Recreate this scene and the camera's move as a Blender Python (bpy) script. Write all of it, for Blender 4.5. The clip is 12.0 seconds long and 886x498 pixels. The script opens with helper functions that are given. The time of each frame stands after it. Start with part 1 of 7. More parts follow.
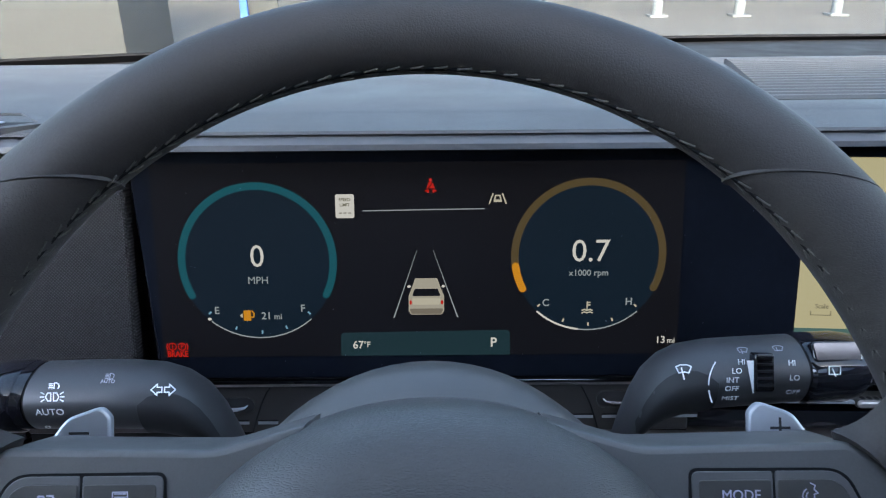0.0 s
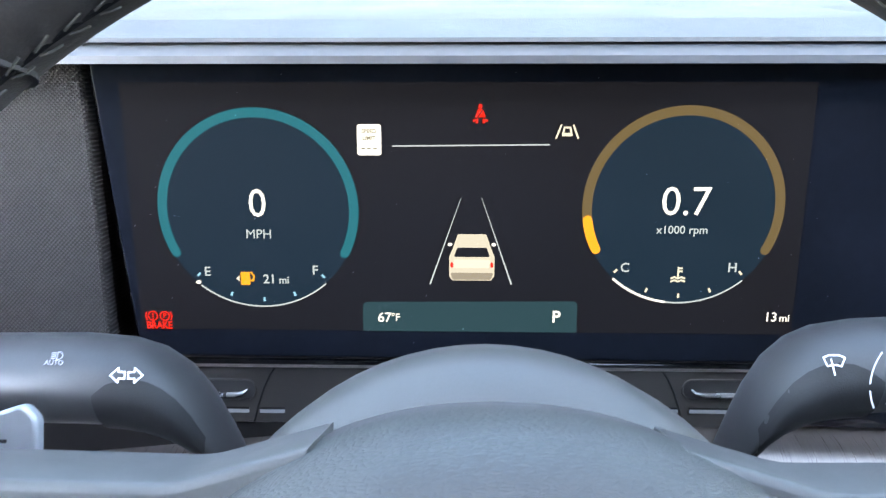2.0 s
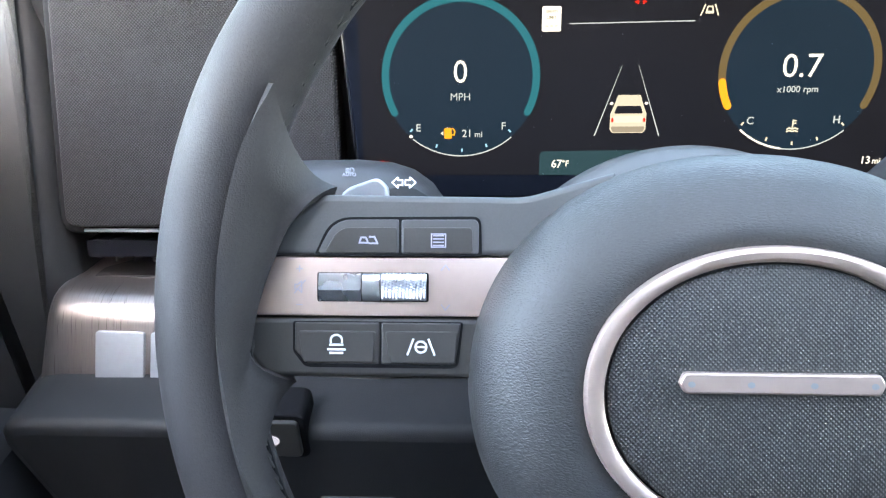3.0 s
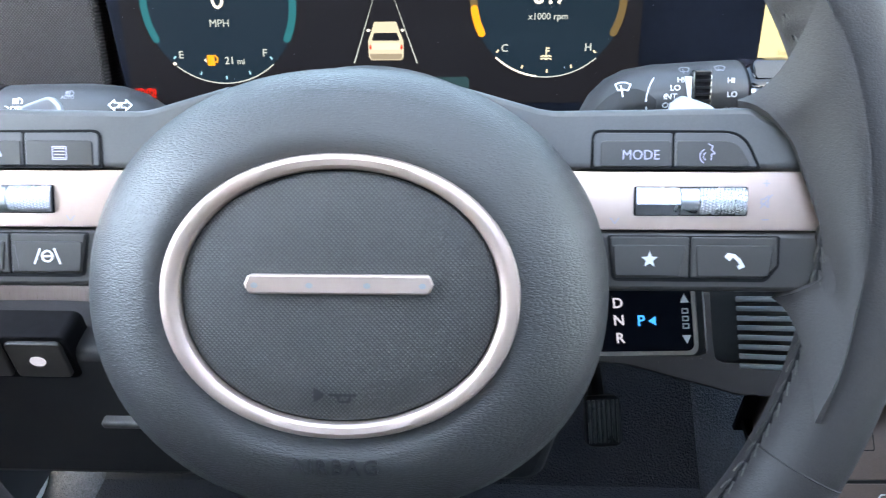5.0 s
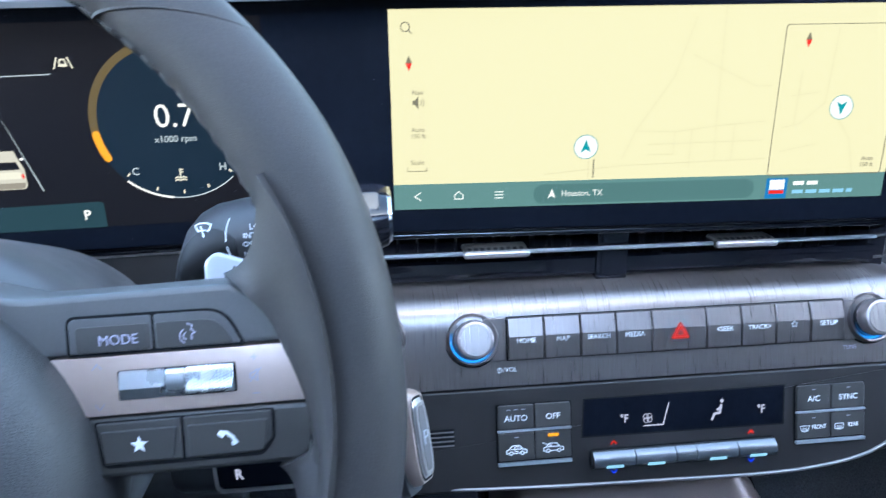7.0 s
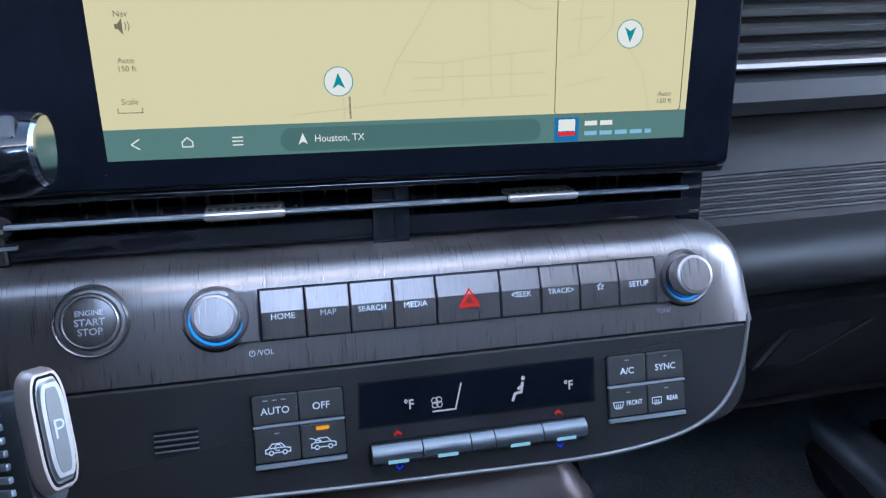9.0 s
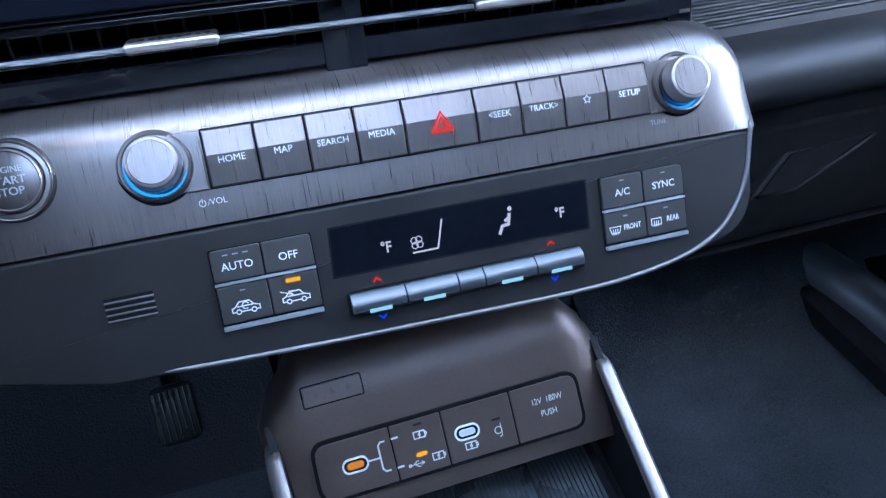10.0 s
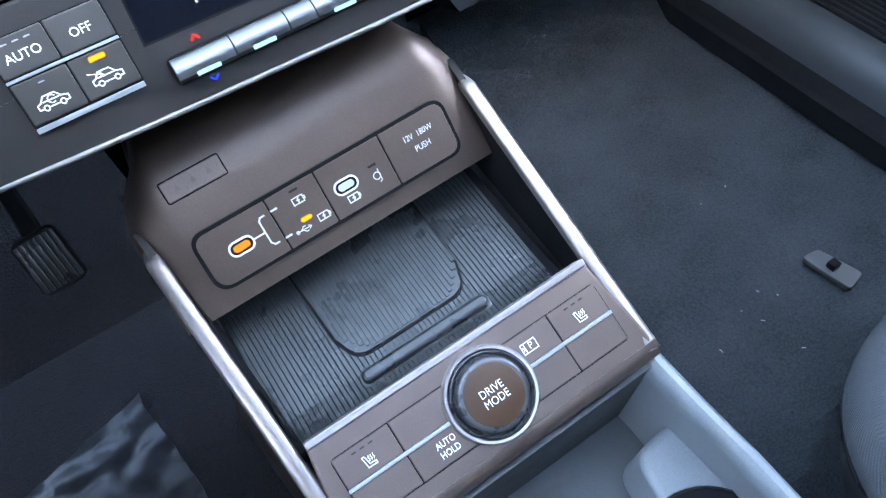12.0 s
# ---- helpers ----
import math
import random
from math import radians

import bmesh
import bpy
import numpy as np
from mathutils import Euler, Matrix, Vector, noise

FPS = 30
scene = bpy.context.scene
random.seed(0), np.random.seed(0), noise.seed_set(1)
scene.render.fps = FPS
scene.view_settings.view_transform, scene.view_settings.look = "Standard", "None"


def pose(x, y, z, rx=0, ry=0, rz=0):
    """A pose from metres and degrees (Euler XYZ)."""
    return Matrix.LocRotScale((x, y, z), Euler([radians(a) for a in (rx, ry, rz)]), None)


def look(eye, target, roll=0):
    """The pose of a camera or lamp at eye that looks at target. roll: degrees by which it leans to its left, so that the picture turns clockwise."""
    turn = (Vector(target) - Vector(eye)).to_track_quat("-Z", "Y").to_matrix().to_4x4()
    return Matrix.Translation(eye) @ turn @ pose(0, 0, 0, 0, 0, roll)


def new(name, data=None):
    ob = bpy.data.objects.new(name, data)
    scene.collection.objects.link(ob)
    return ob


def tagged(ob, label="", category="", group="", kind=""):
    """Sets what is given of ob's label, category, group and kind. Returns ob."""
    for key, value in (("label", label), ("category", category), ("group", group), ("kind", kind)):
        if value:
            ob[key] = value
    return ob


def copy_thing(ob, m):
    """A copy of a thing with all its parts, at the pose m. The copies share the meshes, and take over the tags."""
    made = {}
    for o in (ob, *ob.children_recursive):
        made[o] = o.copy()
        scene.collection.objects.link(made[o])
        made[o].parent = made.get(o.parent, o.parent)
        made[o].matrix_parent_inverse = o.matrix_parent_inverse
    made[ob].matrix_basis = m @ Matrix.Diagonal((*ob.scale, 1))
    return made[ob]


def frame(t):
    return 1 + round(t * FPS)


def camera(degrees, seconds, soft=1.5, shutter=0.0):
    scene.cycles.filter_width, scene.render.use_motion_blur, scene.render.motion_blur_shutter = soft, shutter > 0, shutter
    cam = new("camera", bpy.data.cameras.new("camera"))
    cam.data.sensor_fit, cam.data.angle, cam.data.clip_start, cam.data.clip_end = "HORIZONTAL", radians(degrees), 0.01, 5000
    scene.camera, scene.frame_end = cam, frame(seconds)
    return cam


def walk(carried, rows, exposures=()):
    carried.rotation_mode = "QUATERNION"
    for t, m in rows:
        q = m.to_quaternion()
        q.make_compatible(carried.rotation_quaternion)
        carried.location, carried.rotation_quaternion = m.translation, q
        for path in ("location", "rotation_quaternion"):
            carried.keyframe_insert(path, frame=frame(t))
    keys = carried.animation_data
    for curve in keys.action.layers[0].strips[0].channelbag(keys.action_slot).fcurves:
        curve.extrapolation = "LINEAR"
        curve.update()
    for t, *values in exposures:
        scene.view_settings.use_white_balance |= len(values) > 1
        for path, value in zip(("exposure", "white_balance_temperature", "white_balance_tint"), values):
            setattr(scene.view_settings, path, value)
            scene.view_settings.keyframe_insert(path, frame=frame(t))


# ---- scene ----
cam = camera(62.85, 12.0, 1.15, 0.15)
PATH = [
    (0, (0.01360, -0.01265, 0.93583), (0.01347, 1.82408, 0.14437), -0.457),
    (0.5, (0.01087, 0.03392, 0.91875), (0.00033, 1.86004, 0.10316), -0.512),
    (1, (0.00786, 0.07233, 0.90016), (-0.00755, 1.89188, 0.07008), -0.261),
    (1.5, (0.00741, 0.08725, 0.89415), (-0.01937, 1.89895, 0.04737), -0.050),
    (2, (0.00028, 0.06522, 0.89355), (-0.05606, 1.86231, 0.01760), -0.432),
    (2.5, (-0.05325, -0.00510, 0.89191), (-0.13854, 1.76448, -0.03615), -0.813),
    (2.7, (-0.07766, -0.02660, 0.89017), (-0.17202, 1.72845, -0.06424), -1.116),
    (4.3, (-0.05508, -0.06228, 0.88370), (-0.19232, 1.61106, -0.20309), -2.309),
    (4.5, (-0.02065, -0.05832, 0.88094), (-0.14938, 1.61558, -0.20603), -2.216),
    (5, (0.05167, -0.05343, 0.87994), (-0.01980, 1.60729, -0.23223), -1.013),
    (5.5, (0.10210, -0.04818, 0.88205), (0.09649, 1.60217, -0.24768), 0.507),
    (6, (0.13031, -0.04581, 0.88365), (0.17975, 1.60197, -0.24878), 1.112),
    (6.5, (0.13640, -0.04393, 0.88601), (0.26335, 1.62454, -0.20948), 0.713),
    (7, (0.19405, -0.02777, 0.92127), (0.40263, 1.65467, -0.13981), -0.015),
    (7.2, (0.22270, -0.02004, 0.92992), (0.46528, 1.66564, -0.11871), -0.118),
    (8.8, (0.28846, -0.00151, 0.87091), (0.69931, 1.68132, -0.12873), 1.566),
    (9, (0.29304, -0.00276, 0.85988), (0.69971, 1.67061, -0.15720), 1.412),
    (9.5, (0.29688, -0.00314, 0.82703), (0.70701, 1.63024, -0.25180), 0.117),
    (10, (0.29978, 0.00872, 0.80469), (0.71256, 1.53152, -0.42441), -3.244),
    (10.5, (0.29846, 0.02695, 0.79294), (0.73573, 1.41521, -0.57875), -6.920),
    (11, (0.30112, 0.03319, 0.78021), (0.76164, 1.25753, -0.73272), -8.825),
    (11.5, (0.30242, 0.02839, 0.77120), (0.77264, 1.11930, -0.83778), -9.537),
    (12, (0.30662, -0.00369, 0.77053), (0.78380, 1.04372, -0.86508), -10.950),
]
EXPOSURES = [(0.0, 4.85, 6400, 10), (0.5, 5.75, 6500, 10), (1.0, 6.1, 6700, 10), (1.5, 6.25, 6700, 10), (2.2, 6.35, 6900, 10), (4.5, 6.5, 7400, 10), (6.0, 6.3, 6700, 8), (7.0, 6.1, 5900, 8), (9.0, 5.52, 5900, 11), (9.7, 5.75, 5600, 10), (11.0, 6.65, 6600, 10), (12.0, 7.0, 6900, 10)]
LIT = 2.0 ** -5.75
walk(cam, [(t, look(eye, target, roll)) for t, eye, target, roll in PATH], EXPOSURES)

# ---- daylight ----
SUN_EL, SUN_AZ = 36.0, 176.0
world = bpy.data.worlds.new("sky")
scene.world = world
world.use_nodes = True
wn = world.node_tree
sky = wn.nodes.new("ShaderNodeTexSky")
sky.sky_type = "NISHITA"
sky.sun_disc = False
sky.sun_elevation, sky.sun_rotation = radians(SUN_EL), radians(SUN_AZ)
sky.air_density, sky.dust_density, sky.ozone_density = 1.0, 3.0, 0.3
wn.links.new(sky.outputs[0], wn.nodes["Background"].inputs[0])
wn.nodes["Background"].inputs[1].default_value = 0.15
sun = new("sun", bpy.data.lights.new("sun", "SUN"))
sun.data.energy, sun.data.angle, sun.data.color = 0.6, radians(12.0), (1.0, 0.95, 0.88)
a, e = radians(SUN_AZ), radians(SUN_EL)
sun.matrix_world = look((0, 0, 6), (-math.sin(a) * math.cos(e), -math.cos(a) * math.cos(e), 6 - math.sin(e)))


# ---- materials ----
def pbr(name, col, rough=0.5, metal=0.0, vary=0.15, scale=40.0, bump=0.0, bscale=2000.0, streak=None, spec=0.5, coat=0.0, rvary=0.08, kind="noise", dots=0.0, flatten=None):
    """A surface with colour and gloss that vary at two scales, and a fine relief of depth bump (metres)."""
    m = bpy.data.materials.new(name)
    m.use_nodes = True
    t = m.node_tree
    b = t.nodes["Principled BSDF"]
    b.inputs["Metallic"].default_value = metal
    b.inputs["Specular IOR Level"].default_value = spec
    b.inputs["Coat Weight"].default_value = coat
    co = t.nodes.new("ShaderNodeTexCoord")
    mp = t.nodes.new("ShaderNodeMapping")
    t.links.new(co.outputs["Object"], mp.inputs[0])
    if streak:
        mp.inputs["Scale"].default_value = streak
    n1 = t.nodes.new("ShaderNodeTexNoise")
    n1.inputs["Scale"].default_value, n1.inputs["Detail"].default_value = scale, 6.0
    t.links.new(mp.outputs[0], n1.inputs[0])
    n2 = t.nodes.new("ShaderNodeTexNoise")
    n2.inputs["Scale"].default_value, n2.inputs["Detail"].default_value = (scale * 3 if streak else max(scale * 6, min(bscale, 1600) if bump else 0)), 3.0
    t.links.new(mp.outputs[0], n2.inputs[0])
    mix = t.nodes.new("ShaderNodeMath")
    mix.operation = "ADD"
    t.links.new(n1.outputs[0], mix.inputs[0])
    t.links.new(n2.outputs[0], mix.inputs[1])
    ramp = t.nodes.new("ShaderNodeMapRange")
    ramp.inputs[1].default_value, ramp.inputs[2].default_value = 0.6, 1.4
    ramp.inputs[3].default_value, ramp.inputs[4].default_value = 1 - vary, 1 + vary
    t.links.new(mix.outputs[0], ramp.inputs[0])
    mul = t.nodes.new("ShaderNodeVectorMath")
    mul.operation = "SCALE"
    mul.inputs[0].default_value = col
    t.links.new(ramp.outputs[0], mul.inputs["Scale"])
    t.links.new(mul.outputs[0], b.inputs["Base Color"])
    rr = t.nodes.new("ShaderNodeMapRange")
    rr.inputs[1].default_value, rr.inputs[2].default_value = 0.3, 0.7
    rr.inputs[3].default_value, rr.inputs[4].default_value = max(rough - rvary, 0.02), min(rough + rvary, 1)
    t.links.new(n1.outputs[0], rr.inputs[0])
    t.links.new(rr.outputs[0], b.inputs["Roughness"])
    if bump:
        if kind == "cells":
            g = t.nodes.new("ShaderNodeTexVoronoi")
            g.feature = "DISTANCE_TO_EDGE"
            g.inputs["Scale"].default_value = bscale
            w = t.nodes.new("ShaderNodeTexNoise")
            w.inputs["Scale"].default_value = bscale * 0.4
            t.links.new(co.outputs["Object"], w.inputs[0])
            ad = t.nodes.new("ShaderNodeVectorMath")
            ad.operation = "MULTIPLY_ADD"
            ad.inputs[1].default_value = (0.6 / bscale,) * 3
            t.links.new(w.outputs[1], ad.inputs[0])
            t.links.new(co.outputs["Object"], ad.inputs[2])
            if flatten:
                fl = t.nodes.new("ShaderNodeMapping")
                fl.inputs["Scale"].default_value = flatten
                t.links.new(ad.outputs[0], fl.inputs[0])
                t.links.new(fl.outputs[0], g.inputs[0])
            else:
                t.links.new(ad.outputs[0], g.inputs[0])
            src = t.nodes.new("ShaderNodeMath")
            src.operation = "MINIMUM"
            src.inputs[1].default_value = 0.25
            t.links.new(g.outputs["Distance"], src.inputs[0])
            out = src.outputs[0]
        elif kind == "weave":
            w1 = t.nodes.new("ShaderNodeTexWave")
            w1.bands_direction = "X"
            w1.inputs["Scale"].default_value = bscale
            w2 = t.nodes.new("ShaderNodeTexWave")
            w2.bands_direction = "Z"
            w2.inputs["Scale"].default_value = bscale
            tw = t.nodes.new("ShaderNodeMapping")
            tw.inputs["Rotation"].default_value = (0, radians(45), 0)
            t.links.new(co.outputs["Object"], tw.inputs[0])
            for w in (w1, w2):
                t.links.new(tw.outputs[0], w.inputs[0])
            src = t.nodes.new("ShaderNodeMath")
            src.operation = "MULTIPLY"
            t.links.new(w1.outputs[1], src.inputs[0])
            t.links.new(w2.outputs[1], src.inputs[1])
            out = src.outputs[0]
            if dots:
                dr = t.nodes.new("ShaderNodeMapRange")
                dr.inputs[1].default_value, dr.inputs[2].default_value = 0.05, 0.45
                dr.inputs[3].default_value, dr.inputs[4].default_value = 1 - dots, 1 + dots * 0.5
                t.links.new(out, dr.inputs[0])
                dm = t.nodes.new("ShaderNodeMath")
                dm.operation = "MULTIPLY"
                t.links.new(ramp.outputs[0], dm.inputs[0])
                t.links.new(dr.outputs[0], dm.inputs[1])
                t.links.new(dm.outputs[0], mul.inputs["Scale"])
        else:
            g = t.nodes.new("ShaderNodeTexNoise")
            g.inputs["Scale"].default_value, g.inputs["Detail"].default_value = bscale, 3.0
            t.links.new((mp if streak else co).outputs[0 if streak else "Object"], g.inputs[0])
            out = g.outputs[0]
        bp = t.nodes.new("ShaderNodeBump")
        bp.inputs["Distance"].default_value = bump
        bp.inputs["Strength"].default_value = 1.0
        t.links.new(out, bp.inputs["Height"])
        t.links.new(bp.outputs[0], b.inputs["Normal"])
    return m


def glow(name, col, strength=1.0, gloss=0.06):
    """A lit display element behind a glossy cover."""
    m = bpy.data.materials.new(name)
    m.use_nodes = True
    b = m.node_tree.nodes["Principled BSDF"]
    b.inputs["Base Color"].default_value = (0.004, 0.004, 0.005, 1)
    b.inputs["Roughness"].default_value = gloss
    b.inputs["Emission Color"].default_value = (*col, 1)
    b.inputs["Emission Strength"].default_value = strength * LIT
    b.inputs["Specular IOR Level"].default_value = 0.03
    return m


def pane(name, tint):
    m = bpy.data.materials.new(name)
    m.use_nodes = True
    t = m.node_tree
    tr, gl, mx = (t.nodes.new("ShaderNode" + k) for k in ("BsdfTransparent", "BsdfGlossy", "MixShader"))
    tr.inputs[0].default_value = (*tint, 1)
    gl.inputs["Roughness"].default_value = 0.02
    mx.inputs[0].default_value = 0.04
    t.links.new(tr.outputs[0], mx.inputs[1])
    t.links.new(gl.outputs[0], mx.inputs[2])
    t.links.new(mx.outputs[0], t.nodes["Material Output"].inputs[0])
    return m


LEATHER = pbr("wheel_leather", (0.027, 0.0235, 0.0225), 0.62, vary=0.2, scale=30, bump=0.00016, bscale=900, kind="cells", spec=0.35)
GRAIN = pbr("grained_plastic", (0.034, 0.033, 0.032), 0.47, vary=0.10, scale=25, bump=0.00036, bscale=900, kind="cells", flatten=(0.45, 1, 1.3))
SPOKE = pbr("spoke_plastic", (0.060, 0.059, 0.058), 0.46, vary=0.12, scale=30, bump=0.00004, bscale=3000)
KEYPL = pbr("key_plastic", (0.034, 0.031, 0.028), 0.42, vary=0.12, scale=50, bump=0.00002, bscale=3000)
PADMESH = pbr("pad_mesh", (0.036, 0.034, 0.031), 0.5, vary=0.1, scale=40, bump=0.0002, bscale=300, kind="weave", dots=0.4)
SATIN = pbr("satin_metal", (0.46, 0.42, 0.40), 0.36, metal=0.85, vary=0.04, scale=40, rvary=0.02)
ROSE = pbr("rose_satin_metal", (0.50, 0.38, 0.325), 0.42, metal=0.75, vary=0.04, scale=40, rvary=0.02)
ROLLER = pbr("bright_satin", (0.56, 0.57, 0.59), 0.28, metal=0.95, vary=0.04, scale=40, rvary=0.015)
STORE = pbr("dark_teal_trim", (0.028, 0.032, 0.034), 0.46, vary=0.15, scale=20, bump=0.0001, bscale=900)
VENTP = pbr("vent_panel", (0.020, 0.018, 0.0175), 0.42, vary=0.2, scale=30, bump=0.00004, bscale=2500)
EDGING = pbr("edging_satin", (0.21, 0.195, 0.19), 0.40, metal=0.75, vary=0.05, scale=40, rvary=0.02)
ROCKER = pbr("dark_silver", (0.15, 0.155, 0.16), 0.30, metal=0.85, vary=0.04, scale=40, rvary=0.015)
CHROME = pbr("bright_chrome", (0.62, 0.63, 0.65), 0.16, metal=1.0, vary=0.04, scale=40, rvary=0.015)
SILVER = pbr("silver_paint", (0.36, 0.37, 0.39), 0.36, metal=0.6, vary=0.04, scale=50, rvary=0.02)
DASH = pbr("dash_skin", (0.050, 0.051, 0.054), 0.65, spec=0.3, vary=0.2, scale=18, bump=0.00025, bscale=950, kind="cells")
DASHLO = pbr("dash_lower", (0.017, 0.017, 0.018), 0.52, vary=0.15, scale=18, bump=0.00015, bscale=900, kind="cells", spec=0.28)
LIP = pbr("dash_trim", (0.07, 0.075, 0.085), 0.45, metal=0.3, vary=0.08, scale=40)
CLOTH = pbr("woven_cover", (0.021, 0.020, 0.021), 0.8, vary=0.2, scale=60, bump=0.0004, bscale=230, kind="weave", dots=0.5, spec=0.2)
PIANO = pbr("gloss_black", (0.006, 0.006, 0.008), 0.08, vary=0.3, scale=30, rvary=0.04)
GLASS = pbr("display_glass", (0.004, 0.005, 0.008), 0.12, vary=0.3, scale=30, rvary=0.03, spec=0.03)
BLACK = pbr("matte_black", (0.006, 0.006, 0.007), 0.7, vary=0.3, scale=30, spec=0.12)
BRUSH = pbr("brushed_dark_metal", (0.195, 0.170, 0.160), 0.33, metal=0.9, vary=0.20, scale=60, streak=(40, 0.5, 0.5), rvary=0.07)
FASCIA = pbr("fascia_brown_grey", (0.0165, 0.0145, 0.0142), 0.46, vary=0.25, scale=30, bump=0.00006, bscale=2500, spec=0.28)
CONSOLE = pbr("console_satin_brown", (0.130, 0.096, 0.081), 0.40, metal=0.68, vary=0.2, scale=20, bump=0.00005, bscale=2200, rvary=0.03)
RAIL = pbr("console_rail", (0.28, 0.245, 0.235), 0.34, metal=0.75, vary=0.08, scale=40, rvary=0.025)
RUBBER = pbr("tray_rubber", (0.026, 0.029, 0.031), 0.30, vary=0.25, scale=40, bump=0.00006, bscale=1500)
STALK = pbr("stalk_plastic", (0.034, 0.034, 0.036), 0.44, vary=0.15, scale=50, bump=0.00006, bscale=2500)
BOOT = pbr("stalk_boot", (0.011, 0.011, 0.012), 0.6, vary=0.15, scale=50, bump=0.00008, bscale=1800, spec=0.35)
CARPET = pbr("carpet", (0.034, 0.038, 0.042), 0.95, vary=0.55, scale=14, bump=0.002, bscale=420, spec=0.15)
CARPETDK = pbr("carpet_mat", (0.008, 0.008, 0.009), 0.95, vary=0.4, scale=12, bump=0.002, bscale=420, spec=0.15)
SEATCL = pbr("seat_cloth", (0.056, 0.061, 0.066), 0.85, vary=0.15, scale=40, bump=0.0005, bscale=320, kind="weave", spec=0.3)
LINER = pbr("roof_liner", (0.62, 0.62, 0.60), 0.9, vary=0.08, scale=30, bump=0.0004, bscale=500)
# sun on the storage sides is put into this paler grey
BINSIDE = pbr("sunlit_storage_trim", (0.165, 0.18, 0.19), 0.5, vary=0.15, scale=20, bump=0.0001, bscale=900)
TRIMLT = pbr("grey_trim", (0.17, 0.18, 0.185), 0.5, vary=0.12, scale=20, bump=0.0001, bscale=900)
KNOBSIDE = pbr("knob_dark_satin", (0.070, 0.072, 0.078), 0.28, metal=0.5, vary=0.1, scale=60, rvary=0.03)
FILM = pbr("clear_film", (0.009, 0.010, 0.012), 0.36, vary=0.4, scale=25, rvary=0.08, spec=0.16)
SILLGREY = pbr("sill_grey", (0.045, 0.049, 0.053), 0.42, vary=0.12, scale=20, bump=0.0001, bscale=900)
FAINT = pbr("faint_brown", (0.105, 0.077, 0.064), 0.42, metal=0.6, vary=0.1, scale=40)
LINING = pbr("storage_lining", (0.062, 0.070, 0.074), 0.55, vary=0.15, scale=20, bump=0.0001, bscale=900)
STITCH = pbr("thread", (0.060, 0.056, 0.050), 0.85, vary=0.25, scale=400)
CONCRETE = pbr("concrete", (0.078, 0.072, 0.063), 0.85, vary=0.18, scale=0.6, bump=0.002, bscale=40)
WHITEP = pbr("white_render", (0.052, 0.053, 0.054), 0.7, vary=0.06, scale=2)
BLUEP = pbr("blue_paint", (0.05, 0.14, 0.48), 0.5, vary=0.1, scale=8)
ADDED_ROOF = pane("added_roof_glass", (0.15, 0.19, 0.25))
GLAZE = pane("window_glass", (0.50, 0.52, 0.51))
INK = pbr("white_marking", (0.74, 0.74, 0.73), 0.5, vary=0.05, scale=200)
INKSOFT = pbr("pale_marking", (0.50, 0.50, 0.51), 0.5, vary=0.05, scale=200)
INKDIM = pbr("grey_marking", (0.26, 0.26, 0.29), 0.5, vary=0.05, scale=200)
INKDARK = pbr("dark_marking", (0.006, 0.006, 0.007), 0.5, vary=0.05, scale=200)
INKMAUVE = pbr("mauve_marking", (0.36, 0.34, 0.42), 0.5, vary=0.05, scale=200)
L_WHITE = glow("lit_white", (1.0, 0.97, 0.86), 1.0)
L_SOFT = glow("lit_soft_white", (0.62, 0.70, 0.70), 0.75)
L_TEAL = glow("lit_teal", (0.012, 0.135, 0.165), 1.0)
L_DISC = glow("lit_disc", (0.006, 0.018, 0.030), 1.0)
L_FIELD = glow("lit_field", (0.0068, 0.0062, 0.0066), 1.0)
L_BRONZE = glow("lit_bronze", (0.135, 0.095, 0.035), 1.0)
L_AMBER = glow("lit_amber", (1.0, 0.40, 0.015), 1.0)
L_ORANGE = glow("lit_orange", (0.80, 0.27, 0.03), 0.7)
L_RED = glow("lit_red", (0.95, 0.022, 0.008), 1.0)
L_BLUE = glow("lit_blue", (0.01, 0.05, 1.0), 1.0)
L_SKYBLUE = glow("lit_sky_blue", (0.03, 0.32, 1.0), 1.3)
L_ICE = glow("lit_ice", (0.30, 0.62, 0.80), 0.9)
L_BAR = glow("lit_bar", (0.018, 0.050, 0.058), 1.0)
L_KEY = glow("lit_key", (0.60, 0.62, 0.78), 0.75, 0.4)
L_MAP = glow("lit_map", (0.80, 0.725, 0.41), 1.0)
L_MAPLINE = glow("lit_map_line", (0.66, 0.59, 0.33), 1.0)
L_MAPTEXT = glow("lit_map_text", (0.20, 0.18, 0.11), 1.0)
L_MAPWHITE = glow("lit_map_white", (0.90, 0.90, 0.80), 1.0)
L_DOCK = glow("lit_dock", (0.115, 0.235, 0.205), 1.0)
L_PILL = glow("lit_pill", (0.080, 0.175, 0.155), 1.0)
L_CYAN = glow("lit_cyan", (0.01, 0.30, 0.31), 1.0)
L_LOGOBLUE = glow("lit_logo_blue", (0.015, 0.18, 0.42), 1.0)
L_CREAM = glow("lit_cream", (0.80, 0.74, 0.55), 1.0)
L_CAR = glow("lit_car_body", (0.62, 0.57, 0.44), 1.0)
L_CARSH = glow("lit_car_shade", (0.30, 0.26, 0.19), 1.0)


# ---- building helpers ----
def smooth(me, deg=35):
    me.polygons.foreach_set("use_smooth", [True] * len(me.polygons))
    me.set_sharp_from_angle(angle=radians(deg))
    for p in me.polygons:
        if p.loop_total > 6:
            for i in p.loop_indices:
                me.edges[me.loops[i].edge_index].use_edge_sharp = True


